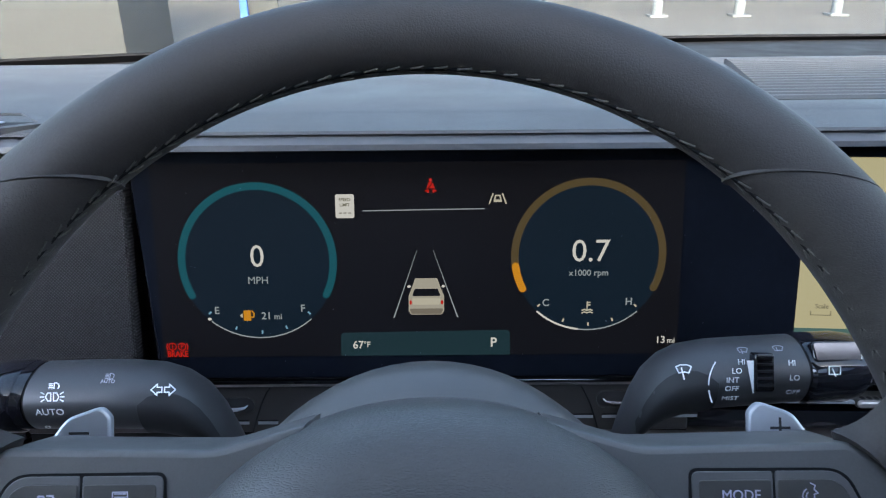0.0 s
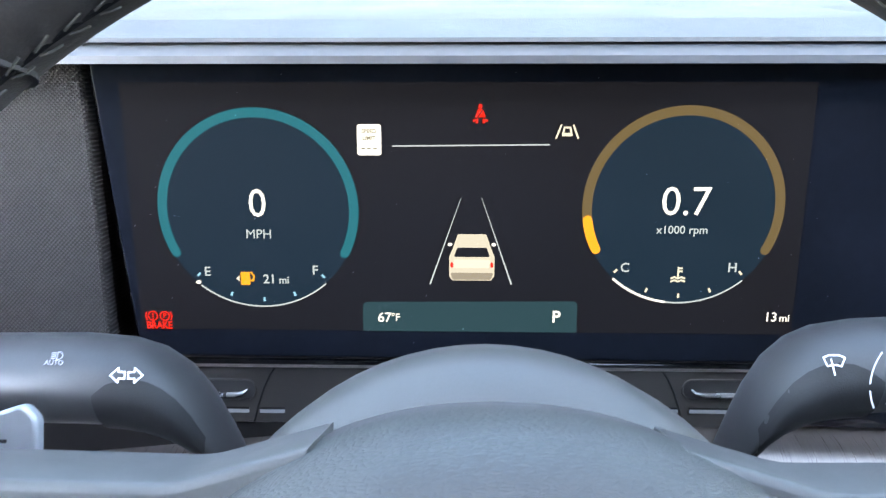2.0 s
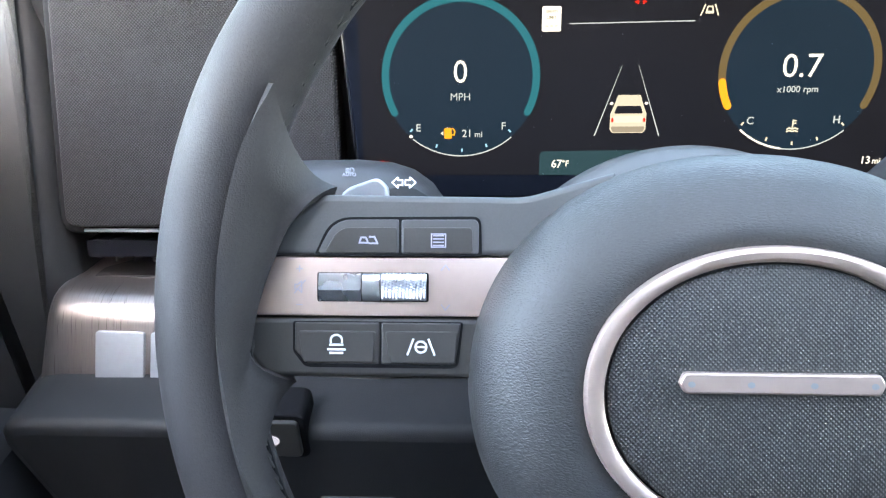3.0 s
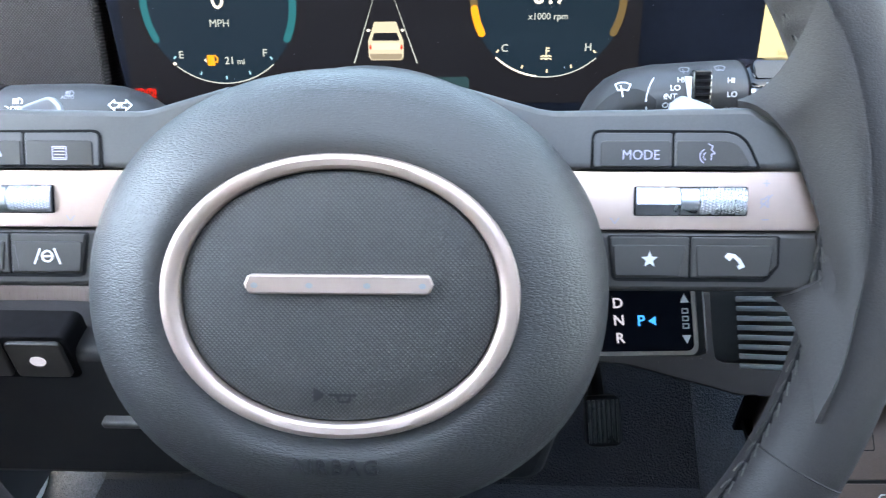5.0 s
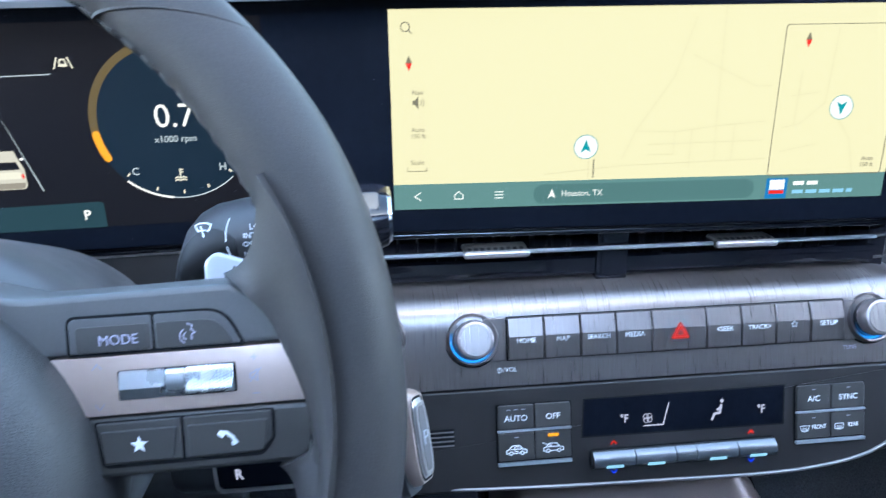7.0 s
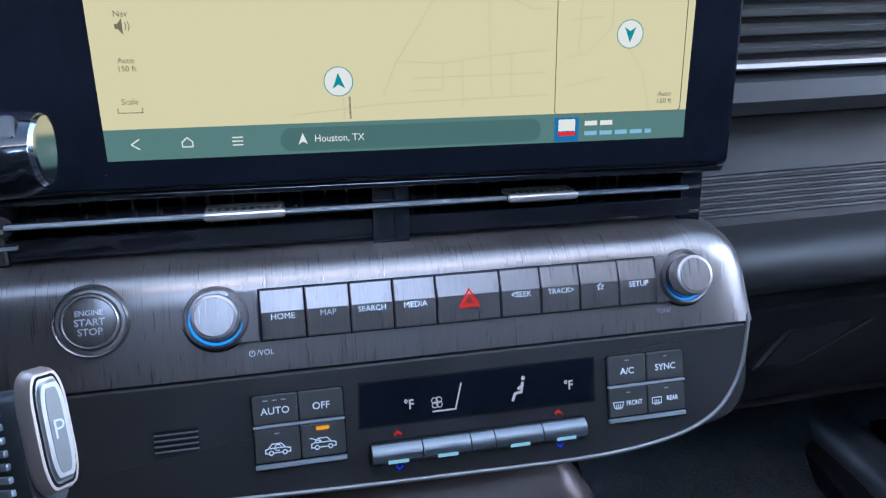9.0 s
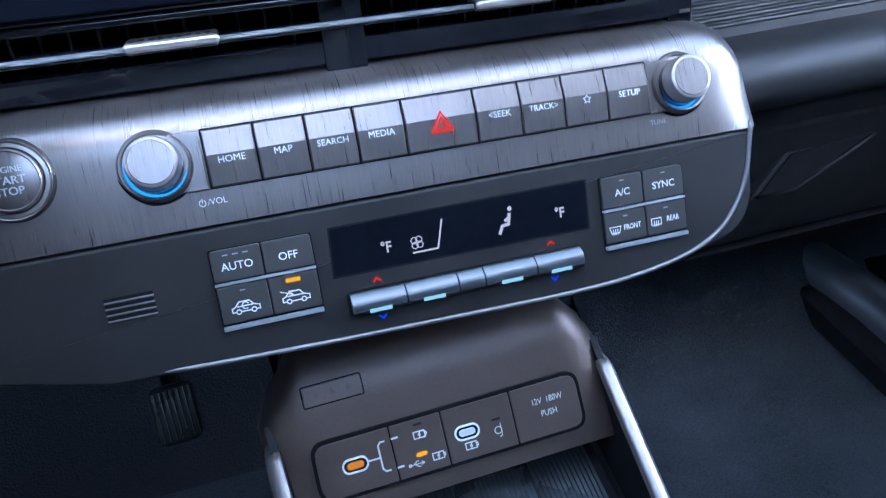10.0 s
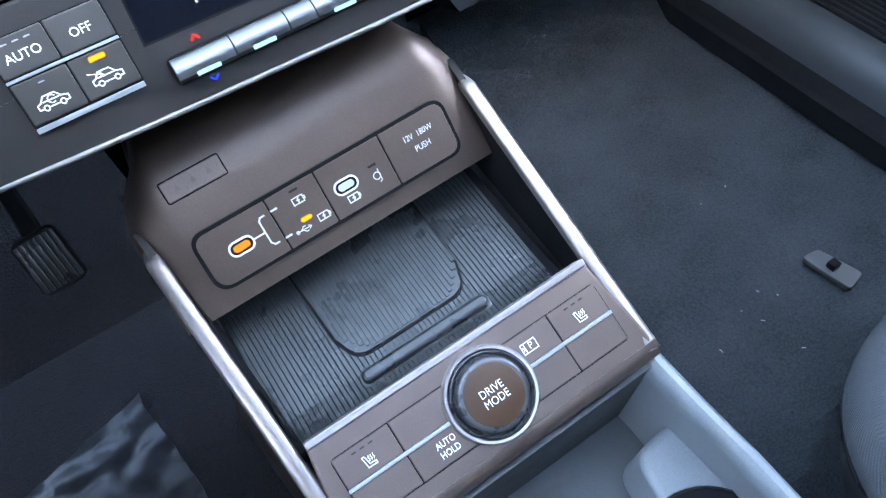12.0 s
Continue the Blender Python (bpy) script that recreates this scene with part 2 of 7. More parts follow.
def part(name, bm, material, parent=None, label="", m=None, deg=35):
    """Links a bmesh as one mesh object under a thing or part."""
    me = bpy.data.meshes.new(name)
    bmesh.ops.recalc_face_normals(bm, faces=bm.faces)
    bm.to_mesh(me)
    bm.free()
    smooth(me, deg)
    me.materials.append(material)
    ob = new(name, me)
    if parent:
        ob.parent = parent
    if m is not None:
        ob.matrix_basis = m
    if label:
        tagged(ob, label)
    return ob


def thing(name, label, category, m=None, group=""):
    ob = new(name)
    ob.empty_display_size = 0.05
    if m is not None:
        ob.matrix_basis = m
    return tagged(ob, label, category, group)


def glide(path, n=6):
    """A smooth curve through the points of a path."""
    q = [Vector(p) for p in path]
    out = []
    for i in range(len(q) - 1):
        a, b, c, d = q[max(i - 1, 0)], q[i], q[i + 1], q[min(i + 2, len(q) - 1)]
        for k in range(n):
            t = k / n
            out.append(0.5 * (2 * b + (c - a) * t + (2 * a - 5 * b + 4 * c - d) * t * t + (3 * b - a - 3 * c + d) * t ** 3))
    return out + [q[-1]]


def rrect(w, h, r, n=5, cx=0.0, cz=0.0):
    """A rounded rectangle in x and z."""
    pts = []
    for sx, sz, a0 in ((1, 1, 0), (-1, 1, 90), (-1, -1, 180), (1, -1, 270)):
        for k in range(n + 1):
            a = radians(a0 + 90 * k / n)
            pts.append((cx + sx * (w / 2 - r) + r * math.cos(a), cz + sz * (h / 2 - r) + r * math.sin(a)))
    return pts


def rounded(corners, radii, n=5):
    """A polygon with each corner rounded by its own radius."""
    out = []
    k = len(corners)
    for i, c in enumerate(corners):
        p, a, b = Vector(c), Vector(corners[i - 1]), Vector(corners[(i + 1) % k])
        r = radii[i] if not isinstance(radii, (int, float)) else radii
        if r <= 0 or (a - p).length < 1e-7 or (b - p).length < 1e-7:
            out.append(tuple(p))
            continue
        u, v = (a - p).normalized(), (b - p).normalized()
        half = max(u.angle(v) / 2, 0.1)
        d = min(r / math.tan(half), (a - p).length * 0.49, (b - p).length * 0.49)
        p0, p2 = p + u * d, p + v * d
        for j in range(n + 1):
            s = j / n
            out.append(tuple(p0 * (1 - s) ** 2 + p * 2 * s * (1 - s) + p2 * s * s))
    return out


def inset(pts, d):
    out = []
    k = len(pts)
    area = sum(pts[i - 1][0] * pts[i][1] - pts[i][0] * pts[i - 1][1] for i in range(k))
    sg = 1 if area > 0 else -1
    for i in range(k):
        a, p, b = Vector(pts[i - 1]), Vector(pts[i]), Vector(pts[(i + 1) % k])
        e1, e2 = (p - a), (b - p)
        if e1.length < 1e-9 or e2.length < 1e-9:
            out.append(tuple(p))
            continue
        e1.normalize(), e2.normalize()
        n1, n2 = Vector((-e1.y, e1.x)) * sg, Vector((-e2.y, e2.x)) * sg
        q = n1 + n2
        q = q / max(q.length_squared, 0.3) * 2
        out.append(tuple(p + q * d))
    return out


def ring(bm, pts, y):
    return [bm.verts.new((x, y, z)) for x, z in pts]


def skin(bm, a, b, closed=True):
    k = len(a)
    for i in range(k if closed else k - 1):
        j = (i + 1) % k
        bm.faces.new((a[i], a[j], b[j], b[i]))


def prism(pts, y0, y1, bev=0.0, bm=None, steps=3, back=True):
    """A plate with the outline pts from its front at y0 to its back at y1, with a rounded front edge."""
    bm = bm or bmesh.new()
    rings = []
    if bev > 0:
        for k in range(steps + 1):
            a = radians(90 * k / steps)
            rings.append(ring(bm, inset(pts, bev * (1 - math.sin(a))), y0 + bev * (1 - math.cos(a))))
    else:
        rings.append(ring(bm, pts, y0))
    rings.append(ring(bm, pts, y1))
    for a, b in zip(rings, rings[1:]):
        skin(bm, a, b)
    bm.faces.new(rings[0])
    if back:
        bm.faces.new(rings[-1])
    return bm


def flat(pts, y, bm=None):
    bm = bm or bmesh.new()
    bm.faces.new(ring(bm, pts, y))
    return bm


def frame_plate(outer, inner, y0, y1, bm=None):
    """A plate with a hole; both outlines have the same number of points."""
    bm = bm or bmesh.new()
    o0, i0, o1, i1 = ring(bm, outer, y0), ring(bm, inner, y0), ring(bm, outer, y1), ring(bm, inner, y1)
    for a, b in ((o0, i0), (i0, i1), (i1, o1), (o1, o0)):
        skin(bm, a, b)
    return bm


def ellipse(rx, rz, n=48, cx=0.0, cz=0.0, a0=0.0, a1=360.0, p=2.0):
    k = n if a1 - a0 >= 360 else n + 1
    out = []
    for i in range(k):
        a = radians(a0 + (a1 - a0) * i / n)
        c, s = math.cos(a), math.sin(a)
        out.append((cx + rx * math.copysign(abs(c) ** (2 / p), c), cz + rz * math.copysign(abs(s) ** (2 / p), s)))
    return out


def arc_band(r0, r1, a0, a1, y, cx=0.0, cz=0.0, n=60, caps=False, bm=None):
    """A flat band along an arc, angles in degrees from the right, anticlockwise."""
    bm = bm or bmesh.new()
    pts = [(cx + r1 * math.cos(radians(a0 + (a1 - a0) * i / n)), cz + r1 * math.sin(radians(a0 + (a1 - a0) * i / n))) for i in range(n + 1)]
    inn = [(cx + r0 * math.cos(radians(a0 + (a1 - a0) * i / n)), cz + r0 * math.sin(radians(a0 + (a1 - a0) * i / n))) for i in range(n + 1)]
    skin(bm, ring(bm, pts, y), ring(bm, inn, y), closed=False)
    if caps:
        for a in (a0, a1):
            rm, h = (r0 + r1) / 2, (r1 - r0) / 2
            flat(ellipse(h, h, 12, cx + rm * math.cos(radians(a)), cz + rm * math.sin(radians(a))), y - 0.00002, bm)
    return bm


def lathe(profile, n=48, sx=1.0, sz=1.0, cx=0.0, cz=0.0, bm=None, close=True, p=2.0):
    """Rings (radius, y) about an axis along y."""
    bm = bm or bmesh.new()
    rings = [ring(bm, ellipse(r * sx, r * sz, n, cx, cz, p=p), y) for r, y in profile]
    for a, b in zip(rings, rings[1:]):
        skin(bm, a, b)
    if close:
        bm.faces.new(rings[0])
        bm.faces.new(rings[-1])
    return bm


def tube(path, r, n=10, closed=False, bm=None, flatten=1.0):
    """A rod along path; r may be a number or one radius a point."""
    bm = bm or bmesh.new()
    pts = [Vector(q) for q in path]
    k = len(pts)
    rings = []
    for i, q in enumerate(pts):
        a = pts[i - 1] if i or closed else q
        b = pts[(i + 1) % k] if i < k - 1 or closed else q
        d = (b - a).normalized()
        u = d.cross(Vector((0, 1, 0)) if abs(d.y) < 0.9 else Vector((1, 0, 0))).normalized()
        v = d.cross(u)
        rad = r if isinstance(r, (int, float)) else r[i]
        rings.append([bm.verts.new(q + u * rad * math.cos(2 * math.pi * j / n) + v * rad * flatten * math.sin(2 * math.pi * j / n)) for j in range(n)])
    for i in range(k if closed else k - 1):
        skin(bm, rings[i], rings[(i + 1) % k])
    if not closed:
        bm.faces.new(rings[0])
        bm.faces.new(rings[-1])
    return bm


def box(x0, x1, y0, y1, z0, z1, bev=0.0, bm=None, seg=2):
    b = bmesh.new()
    bmesh.ops.create_cube(b, size=1.0, matrix=Matrix.LocRotScale(((x0 + x1) / 2, (y0 + y1) / 2, (z0 + z1) / 2), None, (x1 - x0, y1 - y0, z1 - z0)))
    if bev:
        bmesh.ops.bevel(b, geom=b.edges[:], offset=bev, segments=seg, profile=0.7, affect="EDGES")
    if bm is None:
        return b
    me = bpy.data.meshes.new("t")
    b.to_mesh(me)
    b.free()
    bm.from_mesh(me)
    bpy.data.meshes.remove(me)
    return bm


def extrude_x(profile, x0, x1, n=1, bm=None, caps=True, ends=None):
    """A closed outline in y and z drawn along x. ends: function of x that moves the outline."""
    bm = bm or bmesh.new()
    rings = []
    for i in range(n + 1):
        x = x0 + (x1 - x0) * i / n
        rings.append([bm.verts.new((x, *(ends(x, y, z) if ends else (y, z)))) for y, z in profile])
    for a, b in zip(rings, rings[1:]):
        skin(bm, a, b)
    if caps:
        bm.faces.new(rings[0])
        bm.faces.new(rings[-1])
    return bm


def sheet(fn, us, vs, bm=None, thick=None):
    """A surface fn(u, v), with a thickness along -normal if thick."""
    bm = bm or bmesh.new()
    g = [[bm.verts.new(fn(u, v)) for v in vs] for u in us]
    for i in range(len(us) - 1):
        for j in range(len(vs) - 1):
            bm.faces.new((g[i][j], g[i + 1][j], g[i + 1][j + 1], g[i][j + 1]))
    if thick:
        bmesh.ops.recalc_face_normals(bm, faces=bm.faces)
        bmesh.ops.solidify(bm, geom=bm.faces[:], thickness=thick)
    return bm


def words(s, size, material, parent, x, z, y=0.0, name="lettering", bold=0.0, align="CENTER", squeeze=1.0, turn=0.0, m=None, slant=0.0, spacing=1.0, thick=0.00008):
    """Lettering with its middle at (x, z), on the plane y; size is the height of its capitals."""
    c = bpy.data.curves.new("t", "FONT")
    c.body, c.size, c.align_x, c.align_y = s, size / 0.72, align, "CENTER"
    c.offset, c.extrude, c.shear, c.resolution_u, c.space_character = bold * size, thick, slant, 3, spacing
    ob = bpy.data.objects.new("t", c)
    scene.collection.objects.link(ob)
    me = bpy.data.meshes.new_from_object(ob.evaluated_get(bpy.context.evaluated_depsgraph_get()))
    bpy.data.objects.remove(ob)
    bpy.data.curves.remove(c)
    me.transform(pose(x, y, z, 90, 0, 0) @ pose(0, 0, 0, 0, 0, turn) @ Matrix.Diagonal((squeeze, 1, 1, 1)))
    me.name = name
    me.materials.clear()
    me.materials.append(material)
    o = new(name, me)
    o.parent = parent
    if m is not None:
        o.matrix_basis = m
    return o


def strokes(lines, w, y=0.0, bm=None, cx=0.0, cz=0.0, s=1.0):
    """Flat strokes of width w along polylines in x and z."""
    bm = bm or bmesh.new()
    for line in lines:
        for (x0, z0), (x1, z1) in zip(line, line[1:]):
            a, b = Vector((cx + x0 * s, cz + z0 * s)), Vector((cx + x1 * s, cz + z1 * s))
            d = (b - a).normalized() if (b - a).length > 1e-9 else Vector((1, 0))
            n = Vector((-d.y, d.x)) * w / 2
            e = d * w * 0.3
            vs = [bm.verts.new((q.x, y, q.y)) for q in (a - n - e, b - n + e, b + n + e, a + n - e)]
            bm.faces.new(vs)
    return bm


def mark(name, lines, w, material, parent, x, z, y=0.0, s=1.0, m=None):
    return part(name, strokes(lines, w, y, None, x, z, s), material, parent, m=m)


def circle_line(r, n=16, cx=0.0, cz=0.0, a0=0, a1=360, sz=1.0):
    return [(cx + r * math.cos(radians(a0 + (a1 - a0) * k / n)), cz + sz * r * math.sin(radians(a0 + (a1 - a0) * k / n))) for k in range(n + 1)]


CARSIDE = [[(-1, -.3), (-1, 0), (-.75, .1), (-.45, .45), (.3, .45), (.6, .1), (1, 0), (1, -.3), (.72, -.3)], [(.38, -.3), (-.38, -.3)], [(-.72, -.3), (-1, -.3)], circle_line(.17, 10, .55, -.3), circle_line(.17, 10, -.55, -.3), [(-.6, .1), (.5, .1)]]
HEATSEAT = [[(-.5, .55), (-.35, -.45), (.5, -.45), (.5, -.2), (-.1, -.2), (-.25, .55), (-.5, .55)], [(0, 0), (.08, .15), (0, .3), (.08, .45)], [(.22, 0), (.3, .15), (.22, .3), (.3, .45)], [(.44, 0), (.52, .15), (.44, .3), (.52, .45)]]
BATTERY = [[(-.8, -.45), (.7, -.45), (.7, .45), (-.8, .45), (-.8, -.45)], [(.7, -.18), (.9, -.18), (.9, .18), (.7, .18)], [(.1, .35), (-.2, -.02), (.1, .02), (-.1, -.35)]]
DEFROST = [[(-.8, .4), (.8, .4), (.55, -.4), (-.55, -.4), (-.8, .4)], [(-.3, -.6), (-.3, .1)], [(0, -.6), (0, .1)], [(.3, -.6), (.3, .1)]]
WIPERICON = [[(-.7, .45), (-.3, .62), (.3, .62), (.7, .45), (.45, -.1), (.15, -.02), (-.15, -.02), (-.45, -.1), (-.7, .45)], [(.0, -.65), (-.2, .35)]]
LAMPICON = [[(.0, .4), (.25, .4), (.5, .2), (.55, 0), (.5, -.2), (.25, -.4), (0, -.4), (0, .4)], [(-.15, .3), (-.6, .3)], [(-.15, .1), (-.6, .1)], [(-.15, -.1), (-.6, -.1)], [(-.15, -.3), (-.6, -.3)]]


def solid(pts, y, cx, cz, s):
    return flat([(cx + a * s, cz + b * s) for a, b in pts], y)


# ---- the cabin shell ----
SC = pose(0.0, 0.356, 0.770, -13)


def shell():
    fl = bmesh.new()

    def carpet(u, v):
        # a soft fold runs across the carpet in front of the passenger seat
        along = (u - 0.60) * 0.93 + (v - 0.03) * 0.37
        across = (v - 0.03) * 0.93 - (u - 0.60) * 0.37
        fold = 0.020 * math.exp(-(across / 0.016) ** 2) * max(0.0, min(1.0, (along + 0.06) / 0.05)) * max(0.0, min(1.0, (0.24 - along) / 0.1))
        return (u, v, 0.155 + 0.006 * noise.noise((u * 6, v * 6, 0)) + 0.0015 * noise.noise((u * 40, v * 40, 7)) + max(0, v - 0.50) * 0.75 + fold)
    sheet(carpet, [-0.5 + 1.75 * i / 150 for i in range(151)], [-2.0, -1.5] + [-1.0 + 2.0 * i / 170 for i in range(171)], fl, thick=0.02)
    tagged(part("floor", fl, CARPET), "dark blue-grey carpet on the cabin floor", "carpet", kind="structure")
    # roof with the upper end of the windscreen opening in front of it
    rf = extrude_x([(-0.04, 1.33), (-0.17, 1.33), (-0.17, 1.37), (-0.08, 1.37)], -0.45, 1.2)
    # an unseen opening is left here to let light down onto the console
    box(-0.45, 1.2, -2.0, -0.62, 1.33, 1.37, 0, rf)
    box(-0.45, 0.02, -0.62, -0.17, 1.33, 1.37, 0, rf)
    box(0.72, 1.2, -0.62, -0.17, 1.33, 1.37, 0, rf)
    # added roof pane, its tint sets how much top light comes in
    tagged(part("window_2", box(0.02, 0.72, -0.62, -0.17, 1.352, 1.356), ADDED_ROOF), "unseen dark tinted sunroof pane, added for light from above", "sunroof", kind="structure")
    tagged(part("ceiling", rf, LINER), "pale grey cloth roof lining", "ceiling", kind="structure")
    for name, x0, x1 in (("wall_left", -0.52, -0.46), ("wall_right", 1.20, 1.26)):
        w = bmesh.new()
        if name == "wall_left":
            box(x0, x1, 0.52, 1.0, 0.05, 0.76, 0.01, w)
            box(x0, x1, -2.0, -0.42, 0.05, 0.82, 0.01, w)
            box(x0, x1, -0.45, 0.55, 0.05, 0.20, 0.01, w)
        else:
            box(x0, x1, -2.0, 1.2, 0.05, 0.82, 0.01, w)
        box(x0, x1, -2.0, 0.05, 1.27, 1.37, 0.01, w)
        # added, out of view: closed stretches keep window glare off the displays
        box(x0, x1, -0.55, -0.12 if name == "wall_left" else -0.15, 0.8, 1.3, 0.01, w)
        box(x0, x1, -2.0, -0.5, 0.8, 1.3, 0.01, w)
        tagged(part(name, w, LINER), "pale grey cabin side, closed up behind its window opening to shape light", "car side", kind="structure")
    # unseen closing wall: blocks light from behind, pale to reflect fill forwards
    wr = bmesh.new()
    box(-0.5, 1.24, -2.06, -2.0, 0.05, 1.37, 0.01, wr)
    tagged(part("wall_rear", wr, LINER), "plain pale grey wall closing the unseen rear, reflecting fill light", "car rear", kind="structure")
    wf = bmesh.new()
    box(-0.5, 1.24, 0.95, 1.00, 0.0, 0.70, 0.01, wf)
    tagged(part("wall_front", wf, BLACK), "dark bulkhead under the windscreen", "bulkhead", kind="structure")
    for i, x in enumerate((-0.49, 1.23)):
        p = tube([(x + (-0.27 if i == 0 else 0.27), 0.66, 0.80), (x + (-0.11 if i == 0 else 0.11), 0.35, 1.08), (x + (0.08 if i == 0 else -0.08), -0.05, 1.35)], 0.055, 12)
        tagged(part("trim_pillar", p, TRIMLT), "grey trim on the slanting windscreen pillar", "pillar", kind="structure")
    ws = sheet(lambda u, v: (u, (0.905 - 0.145 * ((u - 0.45) / 0.85) ** 2) * (1 - v) - 0.03 * v, 0.800 + 0.550 * v + 0.03 * math.sin(math.pi * v)), [-0.68 + 2.10 * i / 14 for i in range(15)], [i / 6 for i in range(7)], thick=0.004)
    part_band = sheet(lambda u, v: (u, (0.905 - 0.145 * ((u - 0.45) / 0.85) ** 2) * (1 - v) - 0.03 * v - 0.006, 0.800 + 0.550 * v + 0.03 * math.sin(math.pi * v)), [-0.68 + 2.10 * i / 14 for i in range(15)], [0, 0.02, 0.045], thick=0.003)
    tagged(part("trim_band", part_band, BLACK), "black printed edge band of the windscreen", "windscreen edge", kind="structure")
    o = tagged(part("window_1", ws, GLAZE), "clear slanting windscreen above the dashboard", "windscreen", kind="structure")
    o.visible_shadow = False


shell()


def outside():
    g = sheet(lambda u, v: (u, v, -0.40), [-60 + 10 * i for i in range(13)], [-60 + 10 * i for i in range(61)])
    tagged(part("ground", g, CONCRETE), "pale sunlit concrete paving", "paving", kind="structure")
    pl = bmesh.new()
    box(-6.2, -3.7, 8.77, 10.4, -0.4, 3.6, 0.03, pl)
    tagged(part("white_pillar", pl, WHITEP), "broad white rendered pillar on the paving", "pillar")
    post = thing("sign_post", "white board on a blue post beyond the windscreen", "sign", pose(-2.93, 11.4, -0.4))
    part("post", box(-0.06, 0.05, -0.05, 0.05, 0, 1.6, 0.01), BLUEP, post)
    part("board", box(0.07, 0.5, -0.03, 0.03, 0.0, 1.9, 0.01), WHITEP, post)
    bl = bmesh.new()
    box(-14, 16, 18.5, 19.0, -0.4, 3.4, 0.02, bl)
    tagged(part("backdrop", bl, WHITEP), "pale wall of a distant building", "building", kind="structure")
    first = None
    for x in (1.47, 3.83, 5.28, -0.9, 7.0):
        b = thing("bollard", "slim grey steel bollard on the paving", "bollard", pose(x, 13.4, -0.4), "bollards before the building") if first is None else None
        if first is None:
            first = b
            part("post", lathe([(0.09, 0), (0.09, 0.9), (0.05, 0.97)], 16), TRIMLT, b, m=pose(0, 0, 0, 90))
            part("base", box(-0.16, 0.16, -0.16, 0.16, 0, 0.04, 0.01), TRIMLT, b)
        else:
            copy_thing(first, pose(x, 13.4, -0.4))


outside()


# ---- dashboard ----
def dash_top(x, y):
    """Height of the padded top."""
    return 0.8445 - 0.05 * max(0, y - 0.42) - 0.10 * max(0, y - 0.62) ** 1.5 + 0.003 * math.sin((x - 0.36) * 1.5)


def dashboard():
    d = thing("dashboard", "dark grey padded dashboard under the windscreen", "dashboard")
    us = [-0.60 + 1.90 * i / 66 for i in range(67)]
    vs = [0.386 + (0.69 - 0.386) * i / 24 for i in range(25)]

    def top(u, v):
        z = dash_top(u, v)
        if v < 0.40:
            z -= (0.40 - v) ** 2 * 20
        if u > 0.20 + (v - 0.43) * 0.25 and 0.432 < v < 0.67:
            z -= 0.004
        return (u, v, z)
    part("top_pad", sheet(top, us, vs, thick=0.03), DASH, d, "soft blue-grey grained pad")
    part("defroster_strip", sheet(lambda u, v: (u, 0.675 + (0.228 - 0.145 * ((u - 0.45) / 0.85) ** 2) * v, dash_top(u, 0.69) - 0.003 - 0.006 * v), us, [0, 0.1, 0.3, 0.5, 0.7, 0.9, 1.0], thick=0.02), BLACK, d, "black band below the windscreen")
    for k in range(17):
        y = 0.440 + k * 0.0138
        x0 = 0.215 + (y - 0.43) * 0.25
        bm = extrude_x([(y - 0.0052, dash_top(0.4, y) - 0.007), (y - 0.0046, dash_top(0.4, y) - 0.001), (y - 0.002, dash_top(0.4, y) + 0.0008), (y + 0.002, dash_top(0.4, y) + 0.0006), (y + 0.0046, dash_top(0.4, y) - 0.001), (y + 0.0052, dash_top(0.4, y) - 0.007)], x0, 1.17, 12, ends=lambda x, yy, zz: (yy, zz + 0.003 * (math.sin((x - 0.36) * 1.5) - math.sin(0.06))))
        part("rib", bm, DASH, d)
    # rolled edge above the displays
    prof = [(0.352, 0.8345), (0.3525, 0.8375), (0.356, 0.8405), (0.364, 0.8425), (0.387, 0.8440), (0.387, 0.8330)]
    part("edge_trim", extrude_x(prof, -0.345, 0.545, 4), LIP, d, "satin grey rolled edge")
    part("edge_strip", extrude_x([(0.3555, 0.8422), (0.357, 0.8436), (0.387, 0.8462), (0.387, 0.8440)], -0.345, 0.545, 4), DASH, d)
    # left speaker cover
    out = rounded([(-0.318, 0.0655), (-0.1605, 0.0655), (-0.1605, -0.0865), (-0.331, -0.0865)], [0.014, 0.002, 0.002, 0.008])
    part("side_cover", prism(out, -0.002, 0.03, 0.002), CLOTH, d, "woven dark grey cover panel", m=SC)
    fr = rounded([(-0.324, 0.0715), (-0.1605, 0.0715), (-0.1605, -0.0925), (-0.338, -0.0925)], [0.018, 0.002, 0.002, 0.012])
    part("cover_frame", prism(fr, 0.004, 0.04, 0.002), BLACK, d, m=SC)
    part("side_bolster", prism(rounded([(-0.44, 0.09), (-0.326, 0.078), (-0.342, -0.30), (-0.44, -0.30)], 0.01), 0.0, 0.10, 0.02), DASHLO, d, m=SC)
    part("underside", extrude_x([(0.372, 0.83), (0.372, 0.66), (0.40, 0.52), (0.60, 0.45), (0.60, 0.83)], -0.34, 0.54, 1), BLACK, d)
    # demister outlet at the driver's corner
    dm = thing("demister_vent", "small dark slanted side window vent in the dashboard", "air vent", pose(-0.225, 0.372, 0.8450, -90))
    tri = rounded([(-0.060, 0.026), (0.004, 0.026), (0.031, -0.002), (0.006, -0.018), (-0.060, -0.018)], 0.006)
    part("surround", frame_plate(tri, inset(tri, 0.005), -0.0014, 0.004), DASH, dm)
    part("cavity", flat(inset(tri, 0.004), -0.0002), BLACK, dm)
